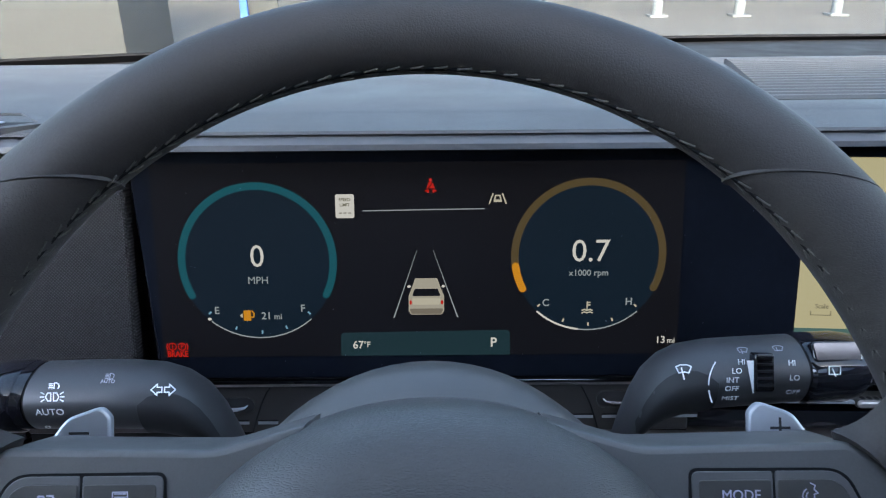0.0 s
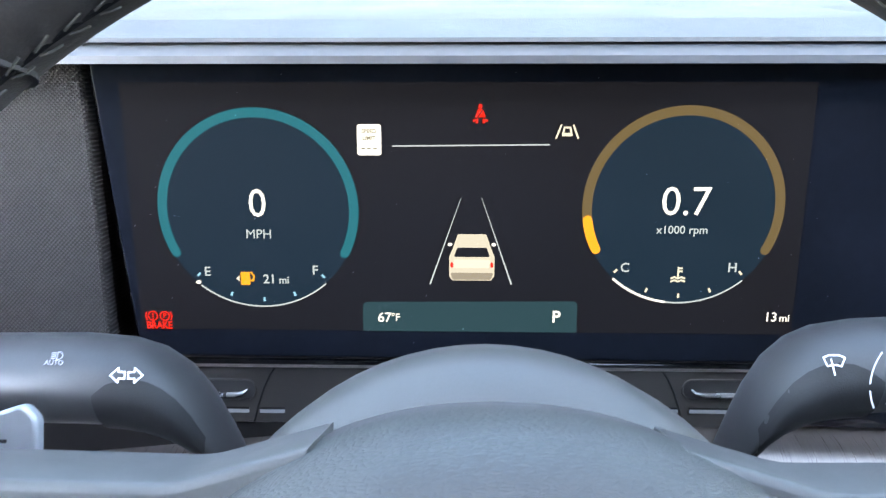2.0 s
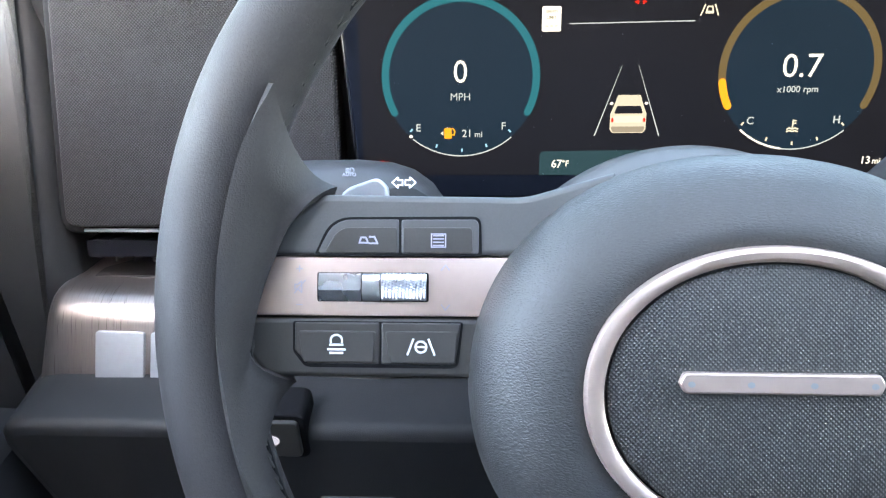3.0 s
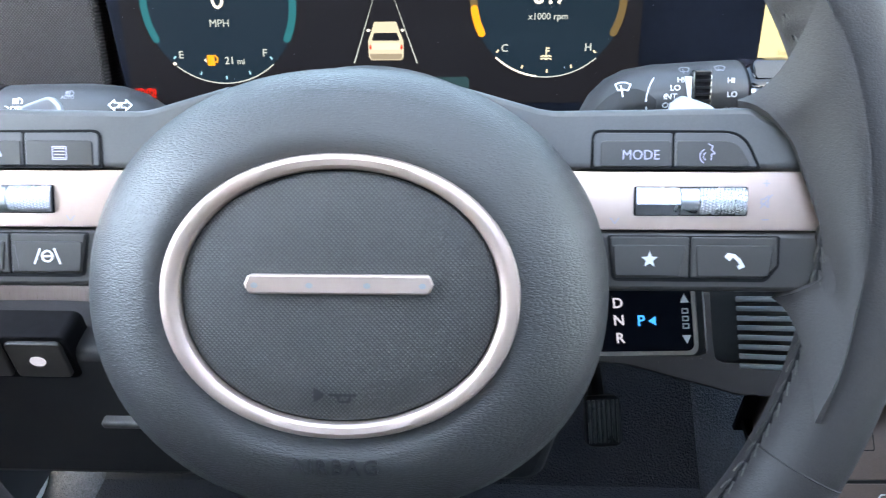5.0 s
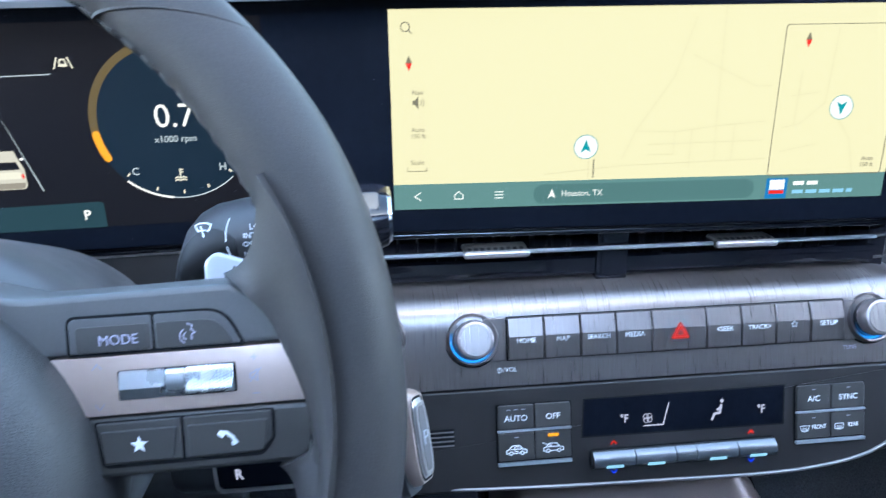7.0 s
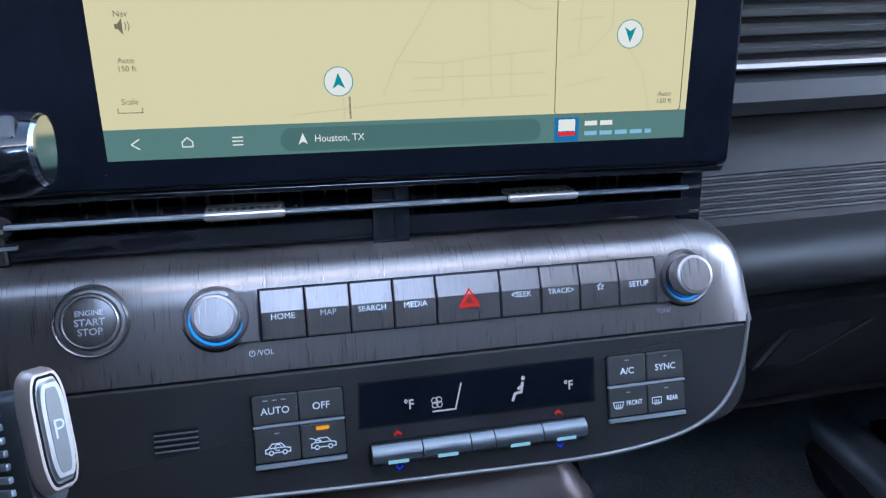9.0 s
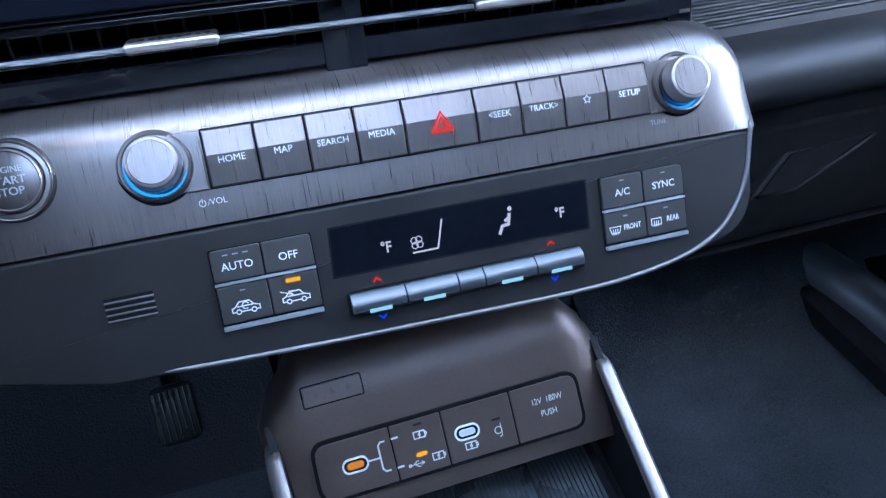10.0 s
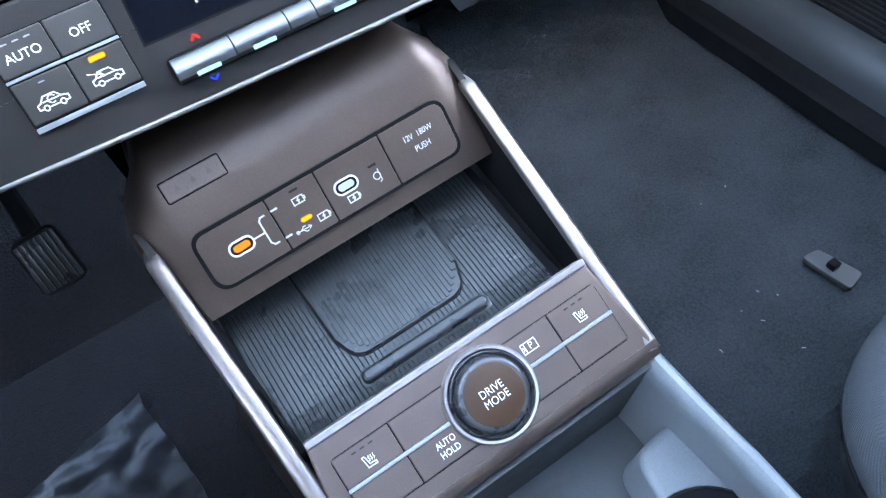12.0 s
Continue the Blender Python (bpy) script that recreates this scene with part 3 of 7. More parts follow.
    part("vane", prism(rounded([(-0.05, 0.008), (0.006, 0.002), (-0.004, -0.004), (-0.05, -0.006)], 0.002), -0.0010, -0.0004), SILVER, dm)
    # passenger side
    p = [(0.395, 0.835), (0.386, 0.828), (0.382, 0.815), (0.382, 0.806)]
    part("upper_face", extrude_x([(0.42, 0.8445), (0.40, 0.842), (0.385, 0.832), (0.380, 0.818), (0.380, 0.806), (0.42, 0.806)], 0.546, 1.17, 4), DASHLO, d)
    for k, (z, dz) in enumerate(((0.800, 0.008), (0.789, 0.007), (0.778, 0.007), (0.767, 0.007), (0.756, 0.007), (0.745, 0.006))):
        part("face_rib", extrude_x([(0.384, z + dz / 2), (0.380, z + dz / 2 - 0.0015), (0.380, z - dz / 2 + 0.0015), (0.384, z - dz / 2), (0.41, z - dz / 2), (0.41, z + dz / 2)], 0.546, 1.17, 2), DASHLO, d)
    part("rib_backing", box(0.546, 1.17, 0.386, 0.42, 0.70, 0.81), BLACK, d)
    part("bright_strip", extrude_x([(0.377, 0.7375), (0.3745, 0.7355), (0.377, 0.7335), (0.39, 0.7335), (0.39, 0.7375)], 0.546, 1.17, 2), RAIL, d, "thin bright metal strip")
    part("lower_lip", extrude_x([(0.385, 0.729), (0.374, 0.727), (0.370, 0.716), (0.374, 0.706), (0.39, 0.700), (0.41, 0.70), (0.41, 0.729)], 0.546, 1.17, 2), DASHLO, d)
    part("recess", extrude_x([(0.46, 0.72), (0.412, 0.650), (0.394, 0.612), (0.47, 0.612), (0.47, 0.72)], 0.536, 1.17, 2), DASHLO, d)
    for k in range(7):
        y, z = 0.4095 - 0.0019 * k, 0.6465 - 0.0041 * k
        part("pad_rib", extrude_x([(y + 0.004, z + 0.0010), (y - 0.0012, z + 0.0006), (y - 0.0022, z - 0.0006), (y - 0.0010, z - 0.0018), (y + 0.004, z - 0.0022)], 0.548, 1.17, 2), DASHLO, d)
    roll = [(0.42, 0.612)] + [(0.372 + 0.022 * math.cos(radians(a)), 0.594 + 0.022 * math.sin(radians(a))) for a in range(80, 281, 25)] + [(0.42, 0.572)]
    part("padded_roll", extrude_x(roll, 0.548, 1.17, 2), DASHLO, d, "rounded dark padded roll")
    return d


dashboard()


def glove_box():
    g = thing("glove_box", "dark grey closed glove box with a recessed pull", "glove box", pose(0, 0, 0))
    part("upper_panel", extrude_x([(0.372, 0.569), (0.378, 0.549), (0.42, 0.549), (0.42, 0.569)], 0.56, 1.17, 1), DASHLO, g)
    part("lid", extrude_x([(0.377, 0.545), (0.381, 0.530), (0.396, 0.470), (0.43, 0.40), (0.46, 0.39), (0.46, 0.545)], 0.60, 1.15, 1), DASHLO, g)
    hp = rounded([(-0.012, -0.022), (0.03, -0.022), (0.105, 0.012), (0.105, 0.02), (0.02, 0.013)], 0.003)
    h = part("pull", prism(hp, -0.003, 0.006, 0.001), DASHLO, g, "grey pull recess", m=pose(0.650, 0.384, 0.508, -13))
    part("pull_cavity", prism(inset(hp, 0.004), -0.0040, -0.0025), BLACK, h)
    part("lower_panel", extrude_x([(0.43, 0.39), (0.55, 0.34), (0.58, 0.36), (0.47, 0.40)], 0.56, 1.17, 1), BLACK, g)


glove_box()


# ---- the wide display ----
def display():
    d = thing("display_panel", "wide gloss black twin display panel with gauges and map", "display", SC)
    BEND = pose(0.2, 0, 0, 0, 0.9, -3.2) @ pose(-0.2, 0, 0)

    def bent(bm):
        """The panel turns slightly to the driver past its middle."""
        bmesh.ops.bisect_plane(bm, geom=bm.verts[:] + bm.edges[:] + bm.faces[:], plane_co=(0.2, 0, 0), plane_no=(1, 0, 0))
        for v in bm.verts:
            if v.co.x > 0.2001:
                v.co = BEND @ v.co
        return bm
    part("glass", bent(prism(rounded([(-0.1590, 0.0650), (0.5335, 0.0650), (0.5335, -0.0695), (-0.1480, -0.0680)], [0.003, 0.006, 0.006, 0.003]), 0.0, 0.012, 0.0012)), GLASS, d, "gloss black cover glass")
    part("housing", bent(prism(rounded([(-0.1605, 0.067), (0.5355, 0.067), (0.5355, -0.0715), (-0.1500, -0.0700)], 0.004), 0.003, 0.028, 0.001)), PIANO, d)
    part("lower_ledge", bent(prism(rounded([(-0.158, -0.0715), (0.536, -0.0725), (0.534, -0.0760), (-0.156, -0.0750)], 0.001), 0.006, 0.03, 0.001)), PIANO, d)
    y = -0.0003
    g = part("gauge_screen", flat([(-0.1463, 0.0549), (0.1463, 0.0549), (0.1463, -0.0549), (-0.1463, -0.0549)], y), L_FIELD, d, "lit instrument screen with two round gauges")
    for cx, cz, R, nm in ((-0.0898, 0.0002, 0.0443, "speed"), (0.0946, 0.0023, 0.0432, "revs")):
        part("gauge_disc", flat(ellipse(R - 0.0006, R - 0.0006, 56, cx, cz), y - 0.0001), L_DISC, g)
        part("gauge_arc", arc_band(R - 0.0042, R, -27, 207, y - 0.0002, cx, cz, 80, True), L_TEAL if nm == "speed" else L_BRONZE, g)
        sc = arc_band(R - 0.0008, R - 0.0001, 231, 311, y - 0.0002, cx, cz, 40)
        part("scale_line", sc, L_SOFT if nm == "speed" else L_SOFT, g)
        for a in (226, 250, 271, 291, 313):
            part("tick", strokes([[(cx + (R - 0.0044) * math.cos(radians(a)), cz + (R - 0.0044) * math.sin(radians(a))), (cx + (R - 0.0030) * math.cos(radians(a)), cz + (R - 0.0030) * math.sin(radians(a)))]], 0.0010, y - 0.0002), L_ICE if nm == "speed" else L_CREAM, g)
    part("rev_mark", arc_band(0.0390, 0.0432, 188, 207, y - 0.0004, 0.0946, 0.0023, 14, True), L_AMBER, g, "bright amber end of the gauge arc")
    part("warm_mark", arc_band(0.0421, 0.0432, 228, 263, y - 0.0004, 0.0946, 0.0023, 24), L_WHITE, g)
    part("fuel_mark", flat(ellipse(0.0012, 0.0009, 8, -0.1183, -0.0325), y - 0.0005), L_WHITE, g)
    t = y - 0.0003
    words("0", 0.0128, L_WHITE, g, -0.0898, 0.0028, t, "digits", 0.0, squeeze=0.95)
    words("MPH", 0.0042, L_SOFT, g, -0.0899, -0.0105, t, "lettering", 0.0)
    words("0.7", 0.0128, L_WHITE, g, 0.0957, 0.0044, t, "digits", 0.0)
    words("x1000 rpm", 0.0036, L_SOFT, g, 0.0948, -0.0076, t, "lettering", 0.012)
    for s, x, z in (("E", -0.1140, -0.0277), ("F", -0.0656, -0.0268), ("C", 0.0711, -0.0246), ("H", 0.1178, -0.0243)):
        words(s, 0.0042, L_SOFT, g, x, z, t, "lettering", 0.02)
    words("21", 0.0042, L_SOFT, g, -0.0862, -0.0310, t, "digits", 0.02)
    words("mi", 0.0034, L_SOFT, g, -0.0797, -0.0314, t, "lettering", 0.015)
    words("13", 0.0042, L_WHITE, g, 0.1365, -0.0468, t, "digits", 0.015)
    words("mi", 0.0034, L_WHITE, g, 0.1425, -0.0472, t, "lettering", 0.01)
    words("67", 0.0045, L_WHITE, g, -0.0350, -0.0485, t, "digits", 0.02)
    words("\u00b0F", 0.0034, L_WHITE, g, -0.0300, -0.0483, t, "lettering", 0.015)
    part("status_bar", flat(rounded([(-0.0448, -0.0549), (-0.0448, -0.0412), (0.0512, -0.0402), (0.0512, -0.0549)], [0, 0.0025, 0.0025, 0]), y - 0.0002), L_BAR, g)
    words("P", 0.0054, L_WHITE, g, 0.0418, -0.0475, y - 0.0005, "lettering", 0.03)
    for o in g.children:
        if o.name.startswith(("digits", "lettering")):
            o.location.y -= 0.0003
    # fuel pump
    fx, fz = -0.0966, -0.0307
    fp = prism(rounded([(fx - 0.0026, fz - 0.0030), (fx + 0.0016, fz - 0.0030), (fx + 0.0016, fz + 0.0030), (fx - 0.0026, fz + 0.0030)], 0.0005), y - 0.0004, y - 0.0002)
    strokes([[(0.0016, -0.0008), (0.0030, -0.0010), (0.0034, 0.0012), (0.0022, 0.0028)]], 0.0008, y - 0.0004, fp, fx, fz)
    part("fuel_symbol", fp, L_AMBER, g, "amber fuel pump symbol")
    part("fuel_arrow", solid([(-1, 0), (0, .8), (0, -.8)], y - 0.0004, fx - 0.0031, fz, 0.0017), L_CREAM, g)
    # coolant symbol
    mark("coolant_symbol", [[(0, 0.0032), (0, -0.001)], [(0.0002, 0.0028), (0.0016, 0.0028)], [(0.0002, 0.0014), (0.0016, 0.0014)], [(-0.003, -0.0018), (-0.0015, -0.0012), (0, -0.0018), (0.0015, -0.0012), (0.003, -0.0018)], [(-0.003, -0.0032), (-0.0015, -0.0026), (0, -0.0032), (0.0015, -0.0026), (0.003, -0.0032)]], 0.0008, L_CREAM, g, 0.0945, -0.0274, y - 0.0005)
    # warning symbols
    br = strokes([circle_line(0.0021, 14, -0.0027, 0), circle_line(0.0021, 14, 0.0027, 0), [(-0.0055, 0.0018), (-0.0060, 0), (-0.0055, -0.0018)], [(0.0055, 0.0018), (0.0060, 0), (0.0055, -0.0018)], [(-0.0027, 0.0012), (-0.0027, -0.0004)], [(-0.0027, -0.001), (-0.0027, -0.0012)]], 0.0006, y - 0.0004, None, -0.1379, -0.0486)
    part("brake_symbol", br, L_RED, g, "red parking brake symbols")
    words("P", 0.0024, L_RED, g, -0.1352, -0.0486, y - 0.0004, "lettering", 0.02)
    words("BRAKE", 0.0035, L_RED, g, -0.1379, -0.0531, y - 0.0004, "lettering", 0.03, squeeze=0.82)
    bx, bz = 0.0072, 0.0420
    sb = flat(ellipse(0.0009, 0.0010, 12, bx - 0.0002, bz + 0.0030), y - 0.0004)
    flat([(bx - 0.0024, bz - 0.0016), (bx - 0.0012, bz + 0.0018), (bx + 0.0010, bz + 0.0018), (bx + 0.0022, bz - 0.0016)], y - 0.0004, sb)
    strokes([[(-0.0030, -0.0030), (-0.0014, -0.0026), (-0.0016, -0.0038)], [(0.0028, -0.0030), (0.0012, -0.0026), (0.0014, -0.0038)]], 0.0009, y - 0.0004, sb, bx, bz)
    part("seat_belt_symbol", sb, L_RED, g, "red seat belt warning symbol")
    mark("belt_gap", [[(-0.0012, -0.0014), (0.0014, 0.0022)]], 0.0005, L_FIELD, g, bx, bz, y - 0.0006)
    mark("lane_symbol", [[(-0.0046, -0.0028), (-0.0026, 0.0026)], [(0.0046, -0.0028), (0.0026, 0.0026)], [(-0.0018, -0.0010), (-0.0012, 0.0016), (0.0012, 0.0016), (0.0018, -0.0010), (-0.0018, -0.0010)], [(-0.0020, -0.0016), (0.0020, -0.0016)]], 0.0008, L_CREAM, g, 0.0438, 0.0346, y - 0.0004)
    mark("divider_line", [[(-0.0303, 0.0283), (0.0364, 0.0290)]], 0.0006, L_SOFT, g, 0, 0, y - 0.0004)
    sg = part("limit_sign", flat(rrect(0.0104, 0.0132, 0.001, 4, -0.0402, 0.0309), y - 0.0003), L_WHITE, g, "small white speed limit sign symbol")
    for s, z in (("SPEED", 0.0345), ("LIMIT", 0.0316)):
        words(s, 0.0017, L_MAPTEXT, g, -0.0402, z, y - 0.0006, "lettering", 0.02)
    mark("limit_dash", [[(-0.0032 + k * 0.0025, 0), (-0.0018 + k * 0.0025, 0)] for k in range(3)], 0.0005, L_MAPTEXT, g, -0.0402, 0.0272, y - 0.0006)
    for s in (-1, 1):
        ln = flat([(0.0036 + s * 0.0044, 0.0060), (0.0036 + s * 0.0046, 0.0060), (0.0036 + s * 0.0184, -0.0326), (0.0036 + s * 0.0176, -0.0326)], y - 0.0004)
        part("lane_line", ln, L_SOFT, g)
    # small car picture
    cx, cz = 0.0040, -0.0207
    car = [("body", [(-.0062, .0108), (.0062, .0108), (.0082, .0050), (.0100, .0006), (.0100, -.0082), (.0086, -.0102), (-.0086, -.0102), (-.0100, -.0082), (-.0100, .0006), (-.0082, .0050)], L_CAR, 0.0003),
           ("rear_window", [(-.0064, .0048), (.0064, .0048), (.0080, .0006), (-.0080, .0006)], L_FIELD, 0.0006),
           ("tailgate", [(-.0080, -.0006), (.0080, -.0006), (.0076, -.0044), (-.0076, -.0044)], L_CREAM, 0.0006), ("bumper", [(-.0096, -.0066), (.0096, -.0066), (.0084, -.0098), (-.0084, -.0098)], L_CARSH, 0.0006)]
    for nm, pts, mt, up in car:
        part("car_" + nm, flat([(cx + a, cz + b) for a, b in rounded(pts, 0.0008)], y - up), mt, g)
    for s in (-1, 1):
        part("car_mirror", flat(ellipse(0.0011, 0.0008, 8, cx + s * 0.0096, cz + 0.0062), y - 0.0005), L_WHITE, g)
        part("car_tail_lamp", flat(ellipse(0.0007, 0.0013, 8, cx + s * 0.0088, cz - 0.0030), y - 0.0008), L_RED, g)

    # ---- map side ----
    n = part("navigation_screen", flat([(0.2125, 0.0560), (0.5070, 0.0560), (0.5060, -0.0400), (0.2125, -0.0400)], y), L_MAP, d, "lit cream street map screen", m=BEND)
    part("dock", flat([(0.2125, -0.0400), (0.5060, -0.0400), (0.5060, -0.0549), (0.2125, -0.0549)], y), L_DOCK, n, "muted green icon bar")
    random.seed(4)
    ln = strokes([[(0.345, -0.028), (0.352, -0.012), (0.372, 0.018), (0.382, 0.05)], [(0.352, -0.012), (0.375, -0.013), (0.40, -0.010), (0.428, -0.008)], [(0.398, 0.055), (0.399, -0.010), (0.40, -0.030)], [(0.36, -0.020), (0.428, -0.019)], [(0.36, -0.026), (0.375, -0.026), (0.375, -0.013)], [(0.385, -0.012), (0.385, -0.034)], [(0.30, -0.036), (0.345, -0.032), (0.43, -0.030)], [(0.41, -0.009), (0.41, -0.030)], [(0.3255, -0.026), (0.3255, -0.039)], [(0.382, 0.03), (0.42, 0.012), (0.429, 0.012)]], 0.0004, y - 0.0002)
    part("street_map", ln, L_MAPLINE, n)
    fr = rrect(0.0695, 0.086, 0.002, 4, 0.4678, 0.0025)
    part("map_inset", frame_plate(fr, inset(fr, 0.0004), y - 0.0004, y - 0.0001), L_MAPTEXT, n)
    part("inset_map", strokes([[(0.4385, -0.012), (0.4485, -0.010), (0.462, 0.002)], [(0.462, 0.002), (0.464, 0.043)], [(0.445, -0.010), (0.446, 0.02)], [(0.441, 0.006), (0.458, 0.008)], [(0.468, -0.003), (0.48, -0.02), (0.485, -0.04)], [(0.439, -0.026), (0.46, -0.022)]], 0.0004, y - 0.0002), L_MAPLINE, n)
    for x, z, sgn in ((0.3235, -0.0205, 1), (0.4720, -0.0010, -1)):
        part("position_disc", flat(ellipse(0.0070, 0.0068, 28, x, z), y - 0.0003), L_MAPWHITE, n)
        part("position_ring", arc_band(0.0067, 0.0071, 0, 360, y - 0.0004, x, z, 32), L_CYAN, n)
        part("position_arrow", solid([(0, 1), (.72, -.8), (0, -.35), (-.72, -.8)], y - 0.0005, x, z, 0.0042 * sgn), L_CYAN, n)
    for s, x, z, h in (("Nav", 0.2275, 0.0120, 0.0028), ("Auto", 0.2272, -0.0085, 0.0026), ("150 ft", 0.2272, -0.0122, 0.0026), ("Scale", 0.2265, -0.0272, 0.0027), ("Auto", 0.4930, -0.0315, 0.0026), ("150 ft", 0.4930, -0.0352, 0.0026), ("10:33", 0.4965, 0.0505, 0.0040)):
        words(s, h, L_MAPTEXT, n, x, z, y - 0.0004, "lettering", 0.0)
    mark("scale_bar", [[(-0.0055, 0.0012), (-0.0055, -0.0010), (0.0055, -0.0010), (0.0055, 0.0012)]], 0.0004, L_MAPTEXT, n, 0.2262, -0.0312, y - 0.0004)
    sp = flat([(0.2245, 0.0055), (0.2258, 0.0055), (0.2278, 0.0030), (0.2278, 0.0102), (0.2258, 0.0078), (0.2245, 0.0078)], y - 0.0004)
    strokes([[(0.2290, 0.0052), (0.2295, 0.0066), (0.2290, 0.0080)], [(0.2302, 0.0046), (0.2309, 0.0066), (0.2302, 0.0086)]], 0.0004, y - 0.0004, sp)
    part("speaker_symbol", sp, L_MAPTEXT, n)
    for x, z in ((0.2230, 0.0280), (0.4470, 0.0370)):
        part("compass_needle", solid([(0, -1), (.42, 0), (-.42, 0)], y - 0.0004, x, z, 0.0042), L_RED, n)
        part("compass_tail", solid([(0, 1), (.42, 0), (-.42, 0)], y - 0.0004, x, z, 0.0042), L_MAPTEXT, n)
    mark("search_symbol", [circle_line(0.0024, 16), [(0.0017, -0.0017), (0.0034, -0.0034)]], 0.0006, L_MAPTEXT, n, 0.2215, 0.0470, y - 0.0004)
    for k in range(9):
        part("street_name_bar", flat(rrect(0.0010, 0.0008 + 0.0004 * (k % 3 == 0), 0.0002, 2, 0.3285, -0.0285 - 0.0012 * k), y - 0.0004), L_MAPTEXT, n)
    mark("back_symbol", [[(0.0018, 0.0024), (-0.0018, 0), (0.0018, -0.0024)]], 0.0006, L_MAPWHITE, n, 0.2262, -0.0472, y - 0.0004)
    mark("home_symbol", [[(-0.0024, -0.0020), (0.0024, -0.0020), (0.0024, 0.0004), (0, 0.0024), (-0.0024, 0.0004), (-0.0024, -0.0020)]], 0.0006, L_MAPWHITE, n, 0.2500, -0.0472, y - 0.0004)
    mark("menu_symbol", [[(-0.0024, k * 0.0018), (0.0024, k * 0.0018)] for k in (-1, 0, 1)], 0.0006, L_MAPWHITE, n, 0.2735, -0.0474, y - 0.0004)
    part("place_pill", flat(rrect(0.1325, 0.0115, 0.0056, 6, 0.3600, -0.0478), y - 0.0002), L_PILL, n)
    part("heading_symbol", solid([(0, 1), (.72, -.8), (0, -.35), (-.72, -.8)], y - 0.0004, 0.3046, -0.0478, 0.0032), L_MAPWHITE, n)
    words("Houston, TX", 0.0036, L_MAPWHITE, n, 0.3225, -0.0478, y - 0.0004, "lettering", 0.0, squeeze=0.92)
    part("station_logo", flat([(0.4335, -0.0420), (0.4465, -0.0420), (0.4465, -0.0545), (0.4335, -0.0545)], y - 0.0003), L_LOGOBLUE, n, "small blue white and red station picture")
    part("logo_white", flat([(0.4355, -0.0430), (0.4446, -0.0430), (0.4446, -0.0490), (0.4355, -0.0490)], y - 0.0005), L_MAPWHITE, n)
    part("logo_red", flat([(0.4355, -0.0495), (0.4446, -0.0495), (0.4446, -0.0515), (0.4355, -0.0515)], y - 0.0005), L_RED, n)
    for z, x0, x1, m_, w in ((-0.0454, 0.4498, 0.4660, L_MAPWHITE, 0.0024), (-0.0506, 0.4498, 0.4870, L_ICE, 0.0022)):
        x = x0
        while x < x1:
            part("text_bar", flat([(x, z - w / 2), (min(x + 0.0068, x1), z - w / 2), (min(x + 0.0068, x1), z + w / 2), (x, z + w / 2)], y - 0.0004), m_, n)
            x += 0.0084
    random.seed(21)
    dust = bmesh.new()
    for _ in range(150):
        flat(ellipse(random.uniform(0.00008, 0.00020), random.uniform(0.00008, 0.00020), 6, random.uniform(-0.150, 0.53), random.uniform(-0.068, 0.064)), -0.0011, dust)
    tagged(part("dust", dust, INKDIM, d, "fine dust specks on the glass"), kind="stuff")
    part("map_street_edge", strokes([[(0.2125, 0.0560), (0.5070, 0.0560)]], 0.0005, y - 0.0002), L_MAPLINE, n)


display()


# ---- air vents below the display ----
def air_vent(x0, x1, knobs, dividers, label, m=SC):
    v = thing("air_vent", label, "air vent", m, "slim air vents below the display")
    part("cavity", extrude_x([(0.012, -0.074), (0.012, -0.078), (0.075, -0.078), (0.075, -0.118), (0.012, -0.122), (0.012, -0.126), (0.08, -0.126), (0.08, -0.074)], x0, x1, 1), VENTP, v)
    for k in range(int((x1 - x0) / 0.0125)):
        x = x0 + 0.008 + k * 0.0125
        part("vane", box(x - 0.0006, x + 0.0006, 0.026, 0.055, -0.117, -0.079), VENTP, v)
    part("cross_bar", extrude_x([(0.004, -0.0880), (0.0025, -0.0892), (0.0025, -0.0908), (0.004, -0.0920), (0.024, -0.0915), (0.024, -0.0885)], x0 + 0.004, x1 - 0.006, 1), PIANO, v)
    part("bright_edge", extrude_x([(0.0022, -0.0884), (0.0010, -0.0890), (0.0010, -0.0900), (0.0022, -0.0906), (0.005, -0.0906), (0.005, -0.0884)], x0 + 0.004, x1 - 0.006, 1), SILVER, v)
    for x in knobs:
        k = part("slider", prism(rrect(0.0396, 0.0056, 0.0016, 4, x, -0.0889), -0.0022, 0.012, 0.001), KEYPL, v, "dark slider with a satin front")
        part("slider_front", prism(rrect(0.0404, 0.0040, 0.0018, 4, x, -0.0886), -0.0046, -0.0020, 0.0012), SATIN, k)
        for j in range(9):
            part("grip_rib", box(x - 0.0165 + j * 0.004 - 0.0011, x - 0.0165 + j * 0.004 + 0.0011, -0.0015, 0.002, -0.0864, -0.0857, 0.0002), BLACK, k)
    part("lower_lip", box(x0, x1, 0.008, 0.05, -0.1085, -0.0975, 0.001), PIANO, v)
    for x in dividers:
        part("divider", box(x - 0.010, x + 0.010, 0.006, 0.05, -0.119, -0.078, 0.001), PIANO, v)
    return v


air_vent(0.158, 0.530, (0.2738, 0.4330), (0.3495,), "slim black central air vent with bright bar and two sliders", SC @ pose(0.33, 0, 0.0012, 0, 1.4, 0) @ pose(-0.33, 0, 0))
air_vent(-0.325, -0.235, (), (), "black outer air vent with a thin bright bar")


